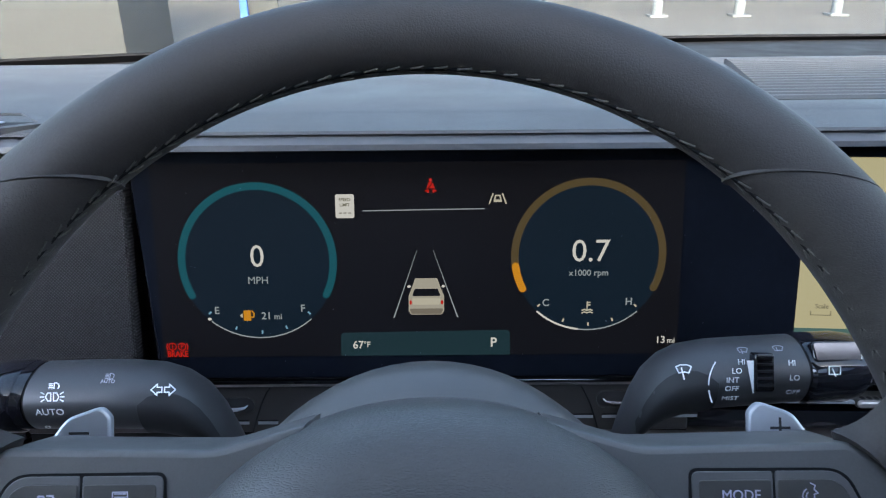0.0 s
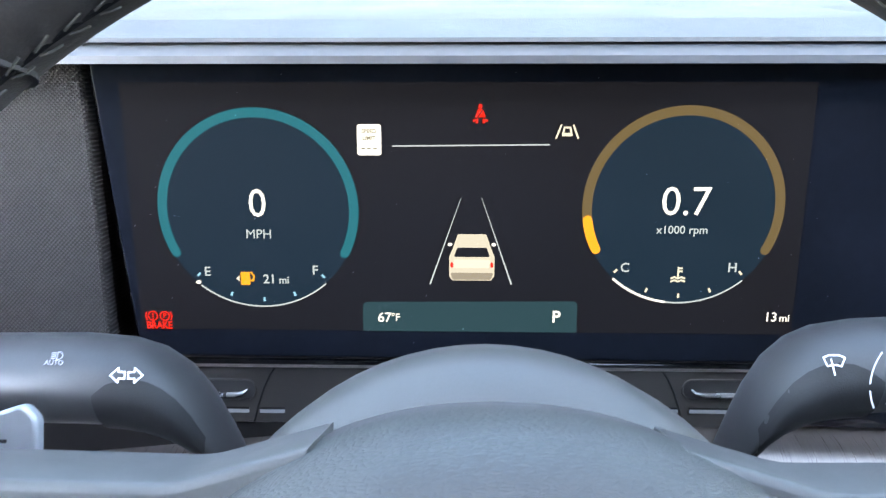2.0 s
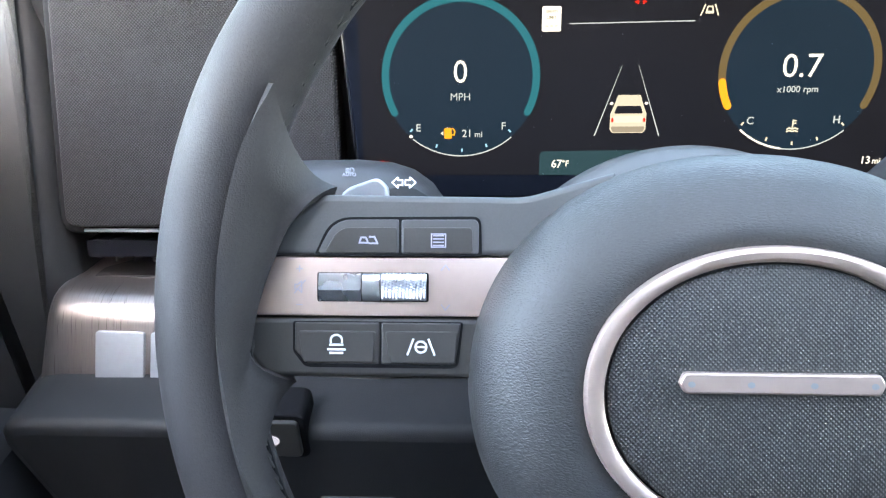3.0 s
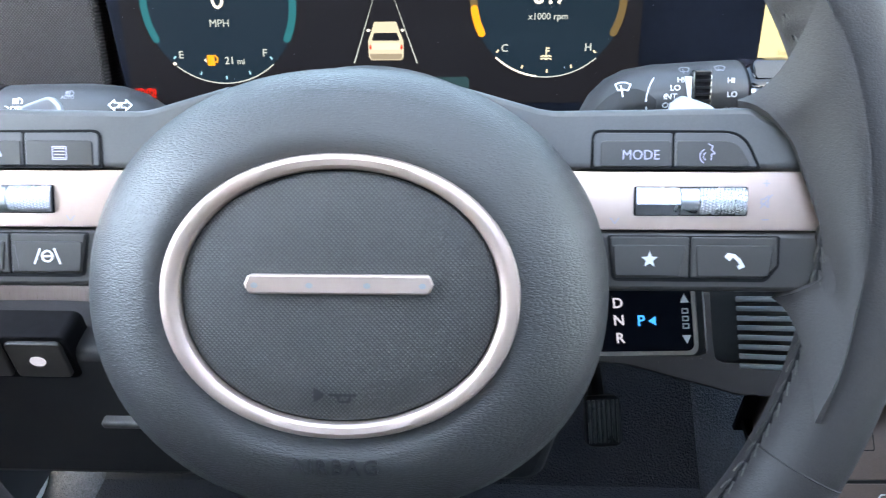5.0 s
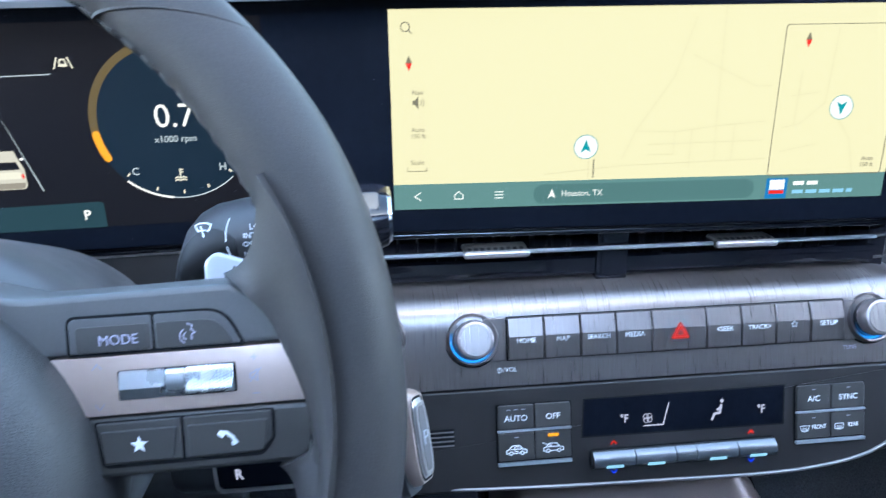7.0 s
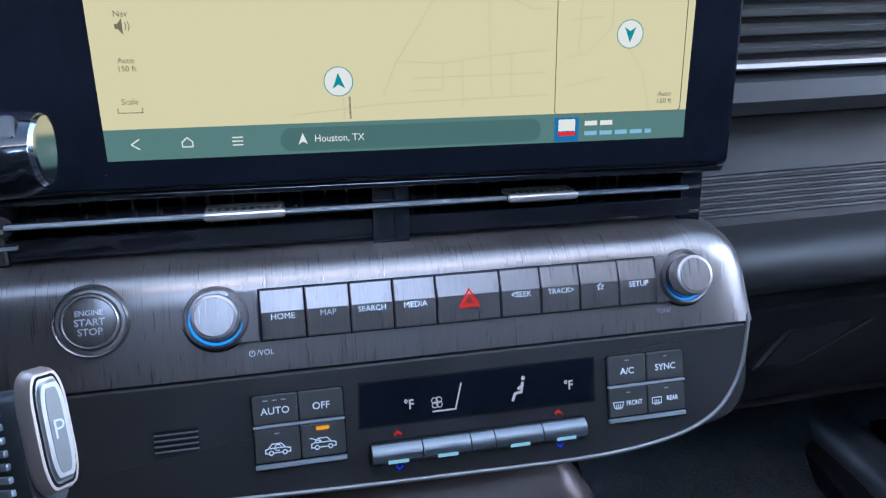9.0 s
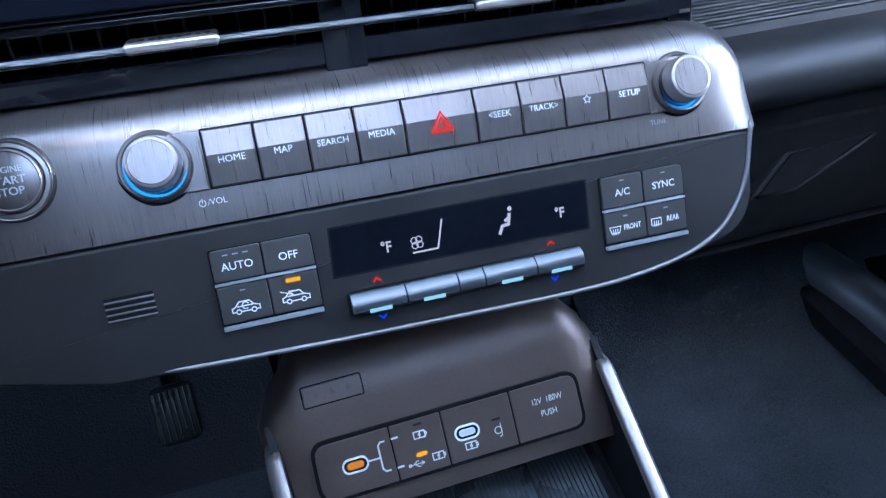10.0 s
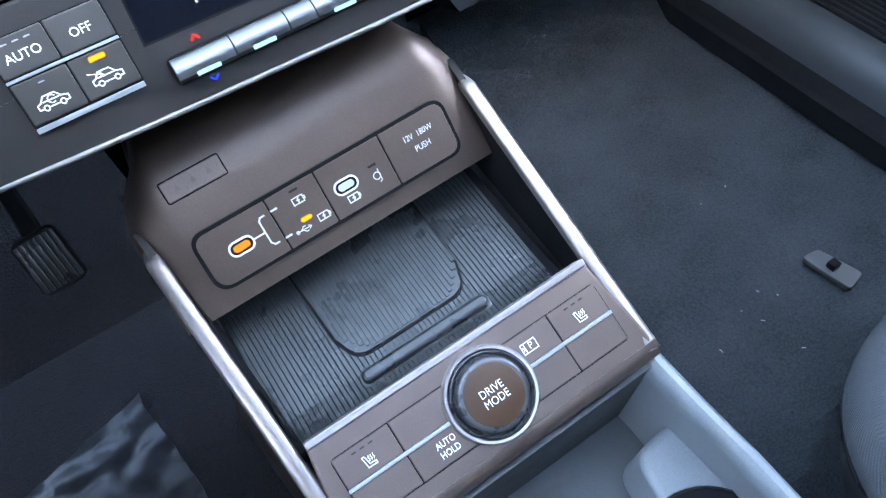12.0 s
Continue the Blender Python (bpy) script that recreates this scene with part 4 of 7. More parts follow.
def vent_surrounds():
    s = thing("vent_surround", "satin dark trim panel between display and brushed band", "trim panel", SC)
    part("panel", prism(rounded([(-0.232, -0.0740), (0.157, -0.0740), (0.157, -0.1040), (-0.232, -0.1040)], 0.0015), 0.006, 0.05, 0.001), VENTP, s)
    part("panel_foot", extrude_x([(0.007, -0.1030), (0.012, -0.1240), (0.05, -0.1240), (0.05, -0.1030)], -0.232, 0.157, 1), BLACK, s)
    part("top_line", extrude_x([(0.0050, -0.0742), (0.0040, -0.0747), (0.0050, -0.0753), (0.008, -0.0753), (0.008, -0.0742)], -0.232, 0.157, 1), RAIL, s, "thin satin line below the display")
    for q, tip, z in ((-1, -0.0974, -0.0880), (1, 0.1024, -0.0856)):
        xm = tip + q * 0.030
        rec = part("slider_recess", prism(rrect(0.060, 0.0098, 0.0048, 8, xm, z + 0.0012), 0.0056, 0.0065), BOOT, s, "oval recess with a bright slider lip")
        part("recess_edge", tube([(a, 0.0057, b) for a, b in rrect(0.060, 0.0098, 0.0048, 8, xm, z + 0.0012)], 0.0005, 6, True), VENTP, rec)
        path = [(tip + q * 0.0040, 0.0050, z + 0.0014), (tip + q * 0.0060, 0.0040, z + 0.0001), (tip + q * 0.0100, 0.0034, z - 0.0006), (tip + q * 0.056, 0.0034, z - 0.0006)]
        part("slider_lip", tube(path, [0.0003, 0.0008, 0.0012, 0.0012], 8), ROLLER, rec, "bright metal lip")
        sm = [(tip - q * 0.0105, 0.0058, -0.0745), (tip - q * 0.0072, 0.0058, -0.0790), (tip - q * 0.0038, 0.0058, -0.0860), (tip - q * 0.0006, 0.0058, -0.0950), (tip + q * 0.0018, 0.0058, -0.1035)]
        part("seam", tube(sm, 0.00045, 6), BLACK, s)
        for a, b in ((0.004, 0.060), (-0.0130, -0.0014)):
            x0, x1 = sorted((tip + q * a, tip + q * b))
            part("slot", box(x0, x1, 0.0052, 0.008, z - 0.0106, z - 0.0088, 0.0002), SILVER, s)
            part("slot_shadow", box(x0, x1, 0.0054, 0.008, z - 0.0088, z - 0.0080), BLACK, s)
    for x0, x1 in ((0.522, 0.536),):
        part("panel", prism(rounded([(x0, -0.079), (x1, -0.079), (x1, -0.124), (x0, -0.124)], 0.0015), 0.010, 0.05, 0.001), PIANO, s)
    for z in (-0.086, -0.095, -0.110):
        part("groove_line", box(0.523, 0.534, 0.0085, 0.0105, z - 0.0008, z + 0.0008, 0.0003), KEYPL, s)


vent_surrounds()

# ---- the control fascia ----
FA = pose(0, 0.289, 0.602, -20)


def band_profile():
    return [(0.2937, 0.6155), (0.3061, 0.6490), (0.3088, 0.6548), (0.3120, 0.6592), (0.3165, 0.6628), (0.3225, 0.6650), (0.3310, 0.6662), (0.3450, 0.6664), (0.40, 0.6660), (0.40, 0.6155)]


def end_round(x, lo, hi, r):
    """How far the outline draws back near the rounded ends."""
    d = max(0.0, lo + r - x, x - (hi - r))
    return r - math.sqrt(max(r * r - d * d, 0.0))


def fascia():
    f = thing("control_panel", "dark brushed metal control fascia with buttons and knobs", "control panel", pose(0.267, 0, 0) @ pose(-0.0014, 0.2867, 0.6051, 0, 1.5, 0) @ pose(-0.267, 0, 0, -7.67) @ pose(0, -0.289, -0.602))
    xs0, xs1 = -0.345, 0.5545
    prof = band_profile()
    bm = bmesh.new()
    rings = []
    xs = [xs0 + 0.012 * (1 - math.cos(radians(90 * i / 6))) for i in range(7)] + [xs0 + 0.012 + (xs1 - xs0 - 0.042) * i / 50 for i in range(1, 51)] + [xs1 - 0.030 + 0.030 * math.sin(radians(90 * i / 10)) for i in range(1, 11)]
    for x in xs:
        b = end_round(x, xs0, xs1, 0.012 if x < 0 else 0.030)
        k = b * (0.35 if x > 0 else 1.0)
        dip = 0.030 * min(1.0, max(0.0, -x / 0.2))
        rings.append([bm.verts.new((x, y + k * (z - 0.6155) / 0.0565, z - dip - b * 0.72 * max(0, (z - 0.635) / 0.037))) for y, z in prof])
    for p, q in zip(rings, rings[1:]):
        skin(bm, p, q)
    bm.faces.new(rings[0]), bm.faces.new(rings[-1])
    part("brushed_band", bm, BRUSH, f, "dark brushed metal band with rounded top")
    # lower climate face, its right corner rounded
    out = rounded([(0.110, 0.0131), (0.5506, 0.0131), (0.5500, -0.0400), (0.470, -0.0530), (0.370, -0.0532), (0.215, -0.0490), (0.150, -0.0330), (0.110, -0.0300)], [0.003, 0.001, 0.045, 0.03, 0.03, 0.03, 0.03, 0.005], 8)
    face = part("climate_face", prism(out, 0.0, 0.06, 0.0015), FASCIA, f, "dark brown-grey climate panel", m=FA)
    # bright edging along the right end and the underside
    path = [(0.5526, 0.001, 0.0195), (0.5520, 0.0, 0.0140), (0.5508, 0.0, 0.0075), (0.5474, 0.0, -0.0090), (0.5400, 0.0, -0.0245), (0.5270, 0.0, -0.0380), (0.505, 0.0, -0.0472), (0.470, 0.0, -0.0524), (0.430, 0.0, -0.0534), (0.370, 0.0, -0.0522), (0.310, 0.0, -0.0508), (0.250, 0.0005, -0.0485), (0.222, 0.003, -0.0465)]
    part("bright_edging", tube(glide(path), [0.0005] * 3 + [0.0013] * 66 + [0.0008] * 4, 10), EDGING, f, "satin bright edging", m=FA)
    B = pose(0, 0.303, 0.641, -22)

    # push buttons of the band
    edges = [0.2746, 0.2971, 0.3198, 0.3423, 0.3652, 0.4004, 0.4234, 0.4462, 0.4695, 0.4927]
    names = ["HOME", "MAP", "SEARCH", "MEDIA", "", "<SEEK", "TRACK>", "*", "SETUP"]
    zc = ((-0.0112, 0.002), (-0.0108, -0.0018), (-0.0102, -0.0022), (0.0034, -0.0037), (0.0142, -0.0017), (0.0147, -0.0008), (0.0150, 0.002))
    for i, s in enumerate(names):
        x0, x1 = edges[i] + 0.0004, edges[i + 1] - 0.0004
        bm = bmesh.new()
        rs = []
        for x, ins in ((x0, 0.0006), (x0 + 0.0005, 0), (x1 - 0.0005, 0), (x1, 0.0006)):
            rs.append([bm.verts.new((x, y + ins, z)) for z, y in zc])
        for p, q in zip(rs, rs[1:]):
            skin(bm, p, q, closed=False)
        bm.faces.new(rs[0]), bm.faces.new(rs[-1])
        b = part("button", bm, BRUSH, f, "brushed metal push button", m=B, deg=10)
        xm = (x0 + x1) / 2
        if s == "*":
            star = [(xm + (0.0022 if k % 2 == 0 else 0.0010) * math.sin(radians(36 * k)), 0.0012 + (0.0022 if k % 2 == 0 else 0.0010) * math.cos(radians(36 * k))) for k in range(11)]
            part("star_symbol", strokes([star], 0.0004, -0.0039), INK, b)
        elif s:
            words(s, 0.0031 if len(s) < 6 else 0.0029, INK, b, xm, 0.0008, -0.0038, "lettering", 0.0)
        else:
            tri = lambda r: [(xm + r * math.cos(radians(a)), 0.0002 + r * math.sin(radians(a))) for a in (90, 210, 330, 90)]
            part("hazard_symbol", strokes([tri(0.0062), tri(0.0036)], 0.0007, -0.0040), L_RED, b, "red hazard triangle")
    gap = part("button_gap", prism(rrect(0.2190, 0.0268, 0.0006, 2, 0.3836, 0.0020), -0.0004, 0.01), BLACK, f, m=B)
    part("side_tab", prism(rounded([(0.2600, 0.0150), (0.2738, 0.0150), (0.2738, -0.0112), (0.2600, -0.0112)], 0.001), -0.0012, 0.01, 0.0005), BRUSH, f, m=B)
    part("side_tab", prism(rounded([(0.4931, 0.0146), (0.5080, 0.0146), (0.5080, -0.0114), (0.4931, -0.0114)], 0.001), -0.0012, 0.01, 0.0005), BRUSH, f, m=B)
    # round knobs with a blue lit ring
    for x, z in ((0.2536, 0.0026), (0.5112, 0.0022)):
        K = B @ pose(x, 0.0, z) @ pose(0, 0, 0, -8)
        k = part("knob", lathe([(0.0006, -0.0130), (0.0100, -0.0130), (0.0108, -0.0126), (0.0112, -0.0118), (0.0114, -0.0096), (0.0114, -0.0060), (0.0116, -0.0054), (0.0118, 0.004)], 56), RAIL, f, "satin metal rotary knob", m=K)
        part("knob_face", lathe([(0.0002, -0.0133), (0.0092, -0.0133), (0.0096, -0.0129)], 48), BRUSH, k)
        part("knob_neck", lathe([(0.0112, -0.0050), (0.0118, -0.0046), (0.0119, 0.004)], 48, close=False), PIANO, k)
        part("lit_ring", lathe([(0.0124, 0.0008), (0.0127, -0.0006), (0.0132, -0.0008), (0.0136, 0.0010)], 56, close=False), L_SKYBLUE, k, "thin blue lit ring")
        part("bezel", lathe([(0.0135, 0.0010), (0.0139, -0.0026), (0.0150, -0.0030), (0.0158, -0.0016), (0.0162, 0.007)], 56, close=False), BRUSH, k)
        part("bezel_gap", lathe([(0.0160, 0.0012), (0.0168, 0.0004), (0.0172, 0.007)], 56, close=False), BLACK, k)
    words("/VOL", 0.0028, INK, f, 0.2760, -0.0168, -0.0006, "lettering", m=B)
    part("power_symbol", strokes([circle_line(0.0014, 12, 0, 0, 120, 420), [(0, 0.0018), (0, 0)]], 0.0004, -0.0006, None, 0.2695, -0.0168), INK, f, m=B)
    words("TUNE", 0.0026, INKMAUVE, f, 0.4968, -0.0160, -0.0012, "lettering", m=B)
    # engine button in its dish
    sx, sz = 0.1962, 0.0062
    st = part("start_button", lathe([(0.0005, -0.0036), (0.0110, -0.0034), (0.0126, -0.0028), (0.0132, -0.001), (0.0132, 0.004)], 48, cx=sx, cz=sz), BRUSH, f, "round engine start button", m=B)
    part("start_face_line", lathe([(0.0118, -0.0030), (0.0124, -0.0040), (0.0130, -0.0034), (0.0134, -0.0005)], 56, cx=sx, cz=sz, close=False), RAIL, st)
    part("start_ring", lathe([(0.0132, 0.0005), (0.0140, -0.0016), (0.0156, -0.0014), (0.0160, 0.0004)], 56, cx=sx, cz=sz, close=False), RAIL, st)
    part("start_bezel", lathe([(0.0156, 0.0005), (0.0160, -0.0022), (0.0166, -0.0026), (0.0172, -0.0020), (0.0178, 0.000), (0.0180, 0.003)], 56, cx=sx, cz=sz, close=False), BRUSH, st)
    for s, dz, h in (("ENGINE", 0.0045, 0.0026), ("START", 0.0, 0.0034), ("STOP", -0.0046, 0.0034)):
        words(s, h, INKSOFT, st, sx, sz + dz, -0.0038, "lettering", 0.01)

    # climate display and keys
    ds = part("climate_display", prism([(0.3222, 0.0024), (0.4527, 0.0026), (0.4520, -0.0212), (0.3208, -0.0202)], -0.0004, 0.01), GLASS, f, "black climate display", m=FA)
    part("display_rim", frame_plate([(0.3212, 0.0034), (0.4537, 0.0036), (0.4530, -0.0222), (0.3198, -0.0212)], [(0.3222, 0.0024), (0.4527, 0.0026), (0.4520, -0.0212), (0.3208, -0.0202)], -0.0003, 0.004), BLACK, f, m=FA)
    for x in (0.3472, 0.4373):
        words("\u00b0F", 0.0052, L_KEY, ds, x, -0.0112, -0.0006, "lettering", 0.03, squeeze=0.85)
    mark("fan_symbol", [circle_line(0.0016, 8, 0.0011, 0.0013), circle_line(0.0016, 8, -0.0013, 0.0011), circle_line(0.0016, 8, -0.0011, -0.0013), circle_line(0.0016, 8, 0.0013, -0.0011)], 0.0005, L_KEY, ds, 0.3624, -0.0116, -0.0006)
    mark("level_line", [[(-0.0085, -0.0050), (0.0040, -0.0050), (0.0078, 0.0085)]], 0.0009, L_KEY, ds, 0.3684, -0.0113, -0.0006)
    am = flat(ellipse(0.0012, 0.0013, 10, 0.4112, -0.0040), -0.0006)
    strokes([[(0.4107, -0.0065), (0.4097, -0.0115), (0.4062, -0.0120), (0.4047, -0.0155)], [(0.4107, -0.0080), (0.4082, -0.0095)]], 0.0016, -0.0006, am)
    part("airflow_symbol", am, L_KEY, ds)

    def key_block(x0, x1, top, mid, bot, keys):
        w = (x1 - x0) / 2
        part("key_gap", prism(rounded([(x0 - 0.0005, top + 0.0005), (x1 + 0.0005, top + 0.0005), (x1 + 0.0005, bot + 0.002), (x0 - 0.0005, bot + 0.002)], 0.0015), -0.0006, 0.004), BLACK, f, m=FA)
        for i in (0, 1):
            a0, a1 = x0 + i * w + 0.0003, x0 + (i + 1) * w - 0.0003
            for z1, z0, j in ((top, mid + 0.0012, 0), (mid - 0.0012, bot + 0.0036, 1)):
                rad = [0.0009] * 4
                if j == 0:
                    rad[0 if i == 0 else 1] = 0.0018
                k = part("key", prism(rounded([(a0, z1), (a1, z1), (a1, z0), (a0, z0)], rad, 3), -0.0020, 0.004, 0.0005), KEYPL, f, "dark climate key", m=FA)
                cx, cz = (a0 + a1) / 2, (z0 + z1) / 2
                s = keys[j * 2 + i]
                lamp = L_AMBER if s == "fresh" else INKDARK
                if s != "OFF":
                    lw = 0.0034 if s == "fresh" else 0.0026
                    for q in ((-0.0045, 0.0, 0.0045) if s == "AUTO" else (0.0,)):
                        part("key_lamp", flat(rrect(lw * 2 if s == "fresh" else lw, 0.0020 if s == "fresh" else 0.0006, 0.0002, 2, cx + q, z1 - 0.0026), -0.0023), lamp if s == "fresh" else INKDIM, k)
                if s in ("recirculate", "fresh"):
                    mark("car_symbol", CARSIDE, 0.0006, INK, k, cx, cz - 0.0020, -0.0023, 0.0062)
                    mark("flow_symbol", [circle_line(0.26, 8, 0, 0.12, 30, 300)] if s == "recirculate" else [[(-1.1, .55), (-.2, .2)], [(-.45, .45), (-.2, .2), (-.5, .1)]], 0.0005, INK, k, cx, cz - 0.0020, -0.0024, 0.0062)
                elif s in ("FRONT", "REAR"):
                    mark("defrost_symbol", DEFROST if s == "FRONT" else [[(-.7, .45), (.7, .45), (.7, -.4), (-.7, -.4), (-.7, .45)]] + DEFROST[1:], 0.0005, INK, k, cx - 0.0062, cz - 0.0012, -0.0023, 0.0040)
                    words(s, 0.0028, INK, k, cx + 0.0036, cz - 0.0008, -0.0022, "lettering", 0.02, squeeze=0.78)
                else:
                    words(s, 0.0037, INK, k, cx, cz - 0.0008, -0.0022, "lettering", 0.01)
        for z, hh in ((mid, 0.0006), (bot + 0.0014, 0.0010)):
            part("bright_line", box(x0, x1, -0.0026, 0.001, z - hh, z + hh, 0.0003), SILVER, f, "silver line between the keys", m=FA)

    key_block(0.2670, 0.3130, 0.0027, -0.0132, -0.0352, ["AUTO", "OFF", "recirculate", "fresh"])
    key_block(0.4605, 0.5078, 0.0022, -0.0150, -0.0358, ["A/C", "SYNC", "FRONT", "REAR"])
    # rocker rollers
    cuts = [0.3256, 0.3526, 0.3788, 0.3923, 0.4197, 0.4456]
    part("roller_gap", prism(rrect(0.1224, 0.0130, 0.003, 4, 0.3856, -0.0352), -0.0006, 0.006), BLACK, f, m=FA)
    for i in range(5):
        x0, x1 = cuts[i] + 0.0003, cuts[i + 1] - 0.0003
        pr = [(0.004, -0.0405), (-0.0035, -0.0402), (-0.0060, -0.0384), (-0.0066, -0.0358), (-0.0056, -0.0326), (-0.0025, -0.0300), (0.004, -0.0296)]
        r = part("rocker", extrude_x(pr, x0, x1), ROCKER, f, "silver rocker key", m=FA)
        if i != 2:
            part("rocker_lamp", box((x0 + x1) / 2 - 0.0055, (x0 + x1) / 2 + 0.0055, -0.0064, -0.003, -0.0396, -0.0377, 0.0003), L_ICE, r, "pale blue lit bar")
    for x in (0.3402, 0.4306):
        part("warm_symbol", strokes([[(x - 0.0018, -0.0263), (x, -0.0244), (x + 0.0018, -0.0263)]], 0.0008, -0.0006), L_RED, f, m=FA)
        part("cool_symbol", strokes([[(x - 0.0018, -0.0430), (x, -0.0449), (x + 0.0018, -0.0430)]], 0.0008, -0.0006), L_BLUE, f, m=FA)
    for k in range(4):
        part("grille_slot", prism(rrect(0.0208, 0.0016, 0.0004, 2, 0.2302, -0.0102 - 0.0028 * k), -0.0006, 0.003), BLACK, f, m=FA)
        part("grille_bar", box(0.2198, 0.2406, -0.0012, 0.0, -0.0102 - 0.0028 * k - 0.0015, -0.0102 - 0.0028 * k - 0.0008, 0.0002), RAIL, f, m=FA)
    # switch at the driver's end of the band
    for k in range(2):
        sw = part("end_switch", prism(rrect(0.0300, 0.0300, 0.002, 4, -0.2950 + 0.034 * k, 0.0), -0.0012, 0.01, 0.0006), SILVER, f, "square grey switch", m=pose(0, 0.2985, 0.602, -20))
    # dark knee panel below
    return f


fascia()


def knee_panel():
    k = thing("knee_panel", "dark lower panel with parking brake switch under the wheel", "trim panel", pose(0, 0.252, 0.575, 4))
    part("panel", prism(rounded([(-0.36, 0.030), (0.12, 0.030), (0.10, -0.09), (-0.33, -0.09)], 0.02), 0.0, 0.05, 0.008), DASHLO, k)
    part("switch_recess", prism(rrect(0.075, 0.034, 0.005, 5, -0.211, 0.026), -0.0015, 0.02, 0.001), BLACK, k)
    for x in (-0.228, -0.193):
        b = part("switch", prism(rrect(0.032, 0.027, 0.003, 4, x, 0.026), -0.004, 0.01, 0.001), KEYPL, k, "black square switch")
    part("brake_symbol", prism(ellipse(0.0046, 0.0036, 20, -0.193, 0.026), -0.0046, -0.003), L_KEY, b, "round white lit symbol")
    part("release_lever", prism(rrect(0.046, 0.006, 0.0025, 4, -0.150, -0.029), -0.006, 0.01, 0.002), SPOKE, k, "dark grey bonnet release lever")


knee_panel()


# ---- steering wheel ----
WH = pose(0.0079, 0.1622, 0.7454, -29.25) @ Matrix.Scale(1.0067, 4)
RIM, TUBE = 0.1800, 0.0165


def on_rim(a, b, r=TUBE, out=0.0):
    """A point of the rim: a round the wheel from its top, b round the tube (0: outwards, 90: to the driver)."""
    k = RIM + (r + out) * math.cos(b)
    return Vector((k * math.sin(a), -(r + out) * 0.98 * math.sin(b), k * math.cos(a)))


def steering_wheel():
    w = thing("steering_wheel", "black leather steering wheel with a round grained hub", "steering wheel", WH)
    bm = bmesh.new()
    na, nb = 520, 28
    g = []
    for i in range(na):
        a = 2 * math.pi * i / na
        # thumb rests near the spokes
        grip = 1.0 + 0.06 * math.exp(-((abs(math.degrees(a if a < math.pi else a - 2 * math.pi)) - 62) / 14) ** 2)
        grip -= 0.14 * math.exp(-(math.degrees(min(a, 2 * math.pi - a)) / 38) ** 2)
        pull = 0.0005 * math.cos(130 * a)
        g.append([bm.verts.new(on_rim(a, 2 * math.pi * j / nb, TUBE * grip, pull * math.exp(-((math.degrees(2 * math.pi * j / nb) - 168) / 13) ** 2))) for j in range(nb)])
    for i in range(na):
        skin(bm, g[i], g[(i + 1) % na])
    rim = part("rim", bm, LEATHER, w, "thick black leather rim", m=pose(-0.001, 0, 0.0015))
    for s in (-1, 1):
        for deg in (39.0, 118.0):
            bm = bmesh.new()
            rr = []
            for da in (-0.006, 0.0, 0.006):
                rr.append([bm.verts.new(on_rim(s * radians(deg + (6.5 + 6.5 * math.cos(2 * math.pi * j / nb) if deg < 90 else 0)) + da, 2 * math.pi * j / nb, TUBE * 1.01, 0.00015 if da == 0 else -0.0009)) for j in range(nb)])
            for p, q in zip(rr, rr[1:]):
                skin(bm, p, q)
            part("leather_seam", bm, LEATHER, rim)
    # leather drawn from the rim over the end of each spoke
    edge_in = glide([(0.1370, 0.0402, 0), (0.1445, 0.0364, 0), (0.1512, 0.0290, 0), (0.1556, 0.0190, 0), (0.1598, 0.0090, 0), (0.1634, -0.0012, 0), (0.1652, -0.0110, 0), (0.1615, -0.0185, 0), (0.1520, -0.0225, 0)], 4)
    for s in (-1, 1):
        def web(t, u):
            f = t * (len(edge_in) - 1)
            i = min(int(f), len(edge_in) - 2)
            q = edge_in[i].lerp(edge_in[i + 1], f - i)
            zo = 0.076 - 0.140 * t
            ro = RIM - 0.0070
            xo = math.sqrt(ro * ro - zo * zo) - 0.001
            k = 1 - 2 * t
            bow = 0.026 * u * (1 - u) * k * abs(k)
            e = u * u * (3 - 2 * u)
            curl = max(0.0, (abs(k) - 0.7) / 0.3)
            return (s * (q.x + (xo - q.x) * u + abs(bow) * 0.6), -0.0016 - 0.0128 * e + 0.008 * curl * curl * (1 - u ** 3), q.y + (zo - q.y) * u - bow)
        part("leather_web", sheet(web, [i / 28 for i in range(29)], [i / 10 for i in range(11)], thick=0.004), LEATHER, w, "leather drawn over the spoke end", deg=60)
    # thread along the inner edge of the rim
    bm = bmesh.new()
    random.seed(7)
    for i in range(130):
        a = 2 * math.pi * (i + 0.5) / 130
        thin = 1 - 0.14 * math.exp(-(math.degrees(min(a, 2 * math.pi - a)) / 38) ** 2)
        for b, q in ((radians(169), 1), (radians(169), -1)):
            p0 = on_rim(a, b - q * 0.05, TUBE * thin, 0.0003)
            p1 = on_rim(a + 0.030 + random.uniform(-.003, .003), b - q * 0.15, TUBE * thin, 0.0004)
            mid_ = on_rim(a + 0.015, b - q * 0.11, TUBE * thin, 0.0006)
            tube([p0, mid_, p1], 0.00036, 5, bm=bm)
    tagged(part("stitching", bm, STITCH, rim, "pale grey stitching along the inner edge"), kind="stuff")
    part("seam_groove", tube([on_rim(2 * math.pi * i / 120, radians(169), TUBE * (1 - 0.14 * math.exp(-(min(3 * i, 360 - 3 * i) / 38) ** 2)), -0.0002) for i in range(120)], 0.0008, 6, True), BLACK, rim)

    # hub
    cz = -0.0240
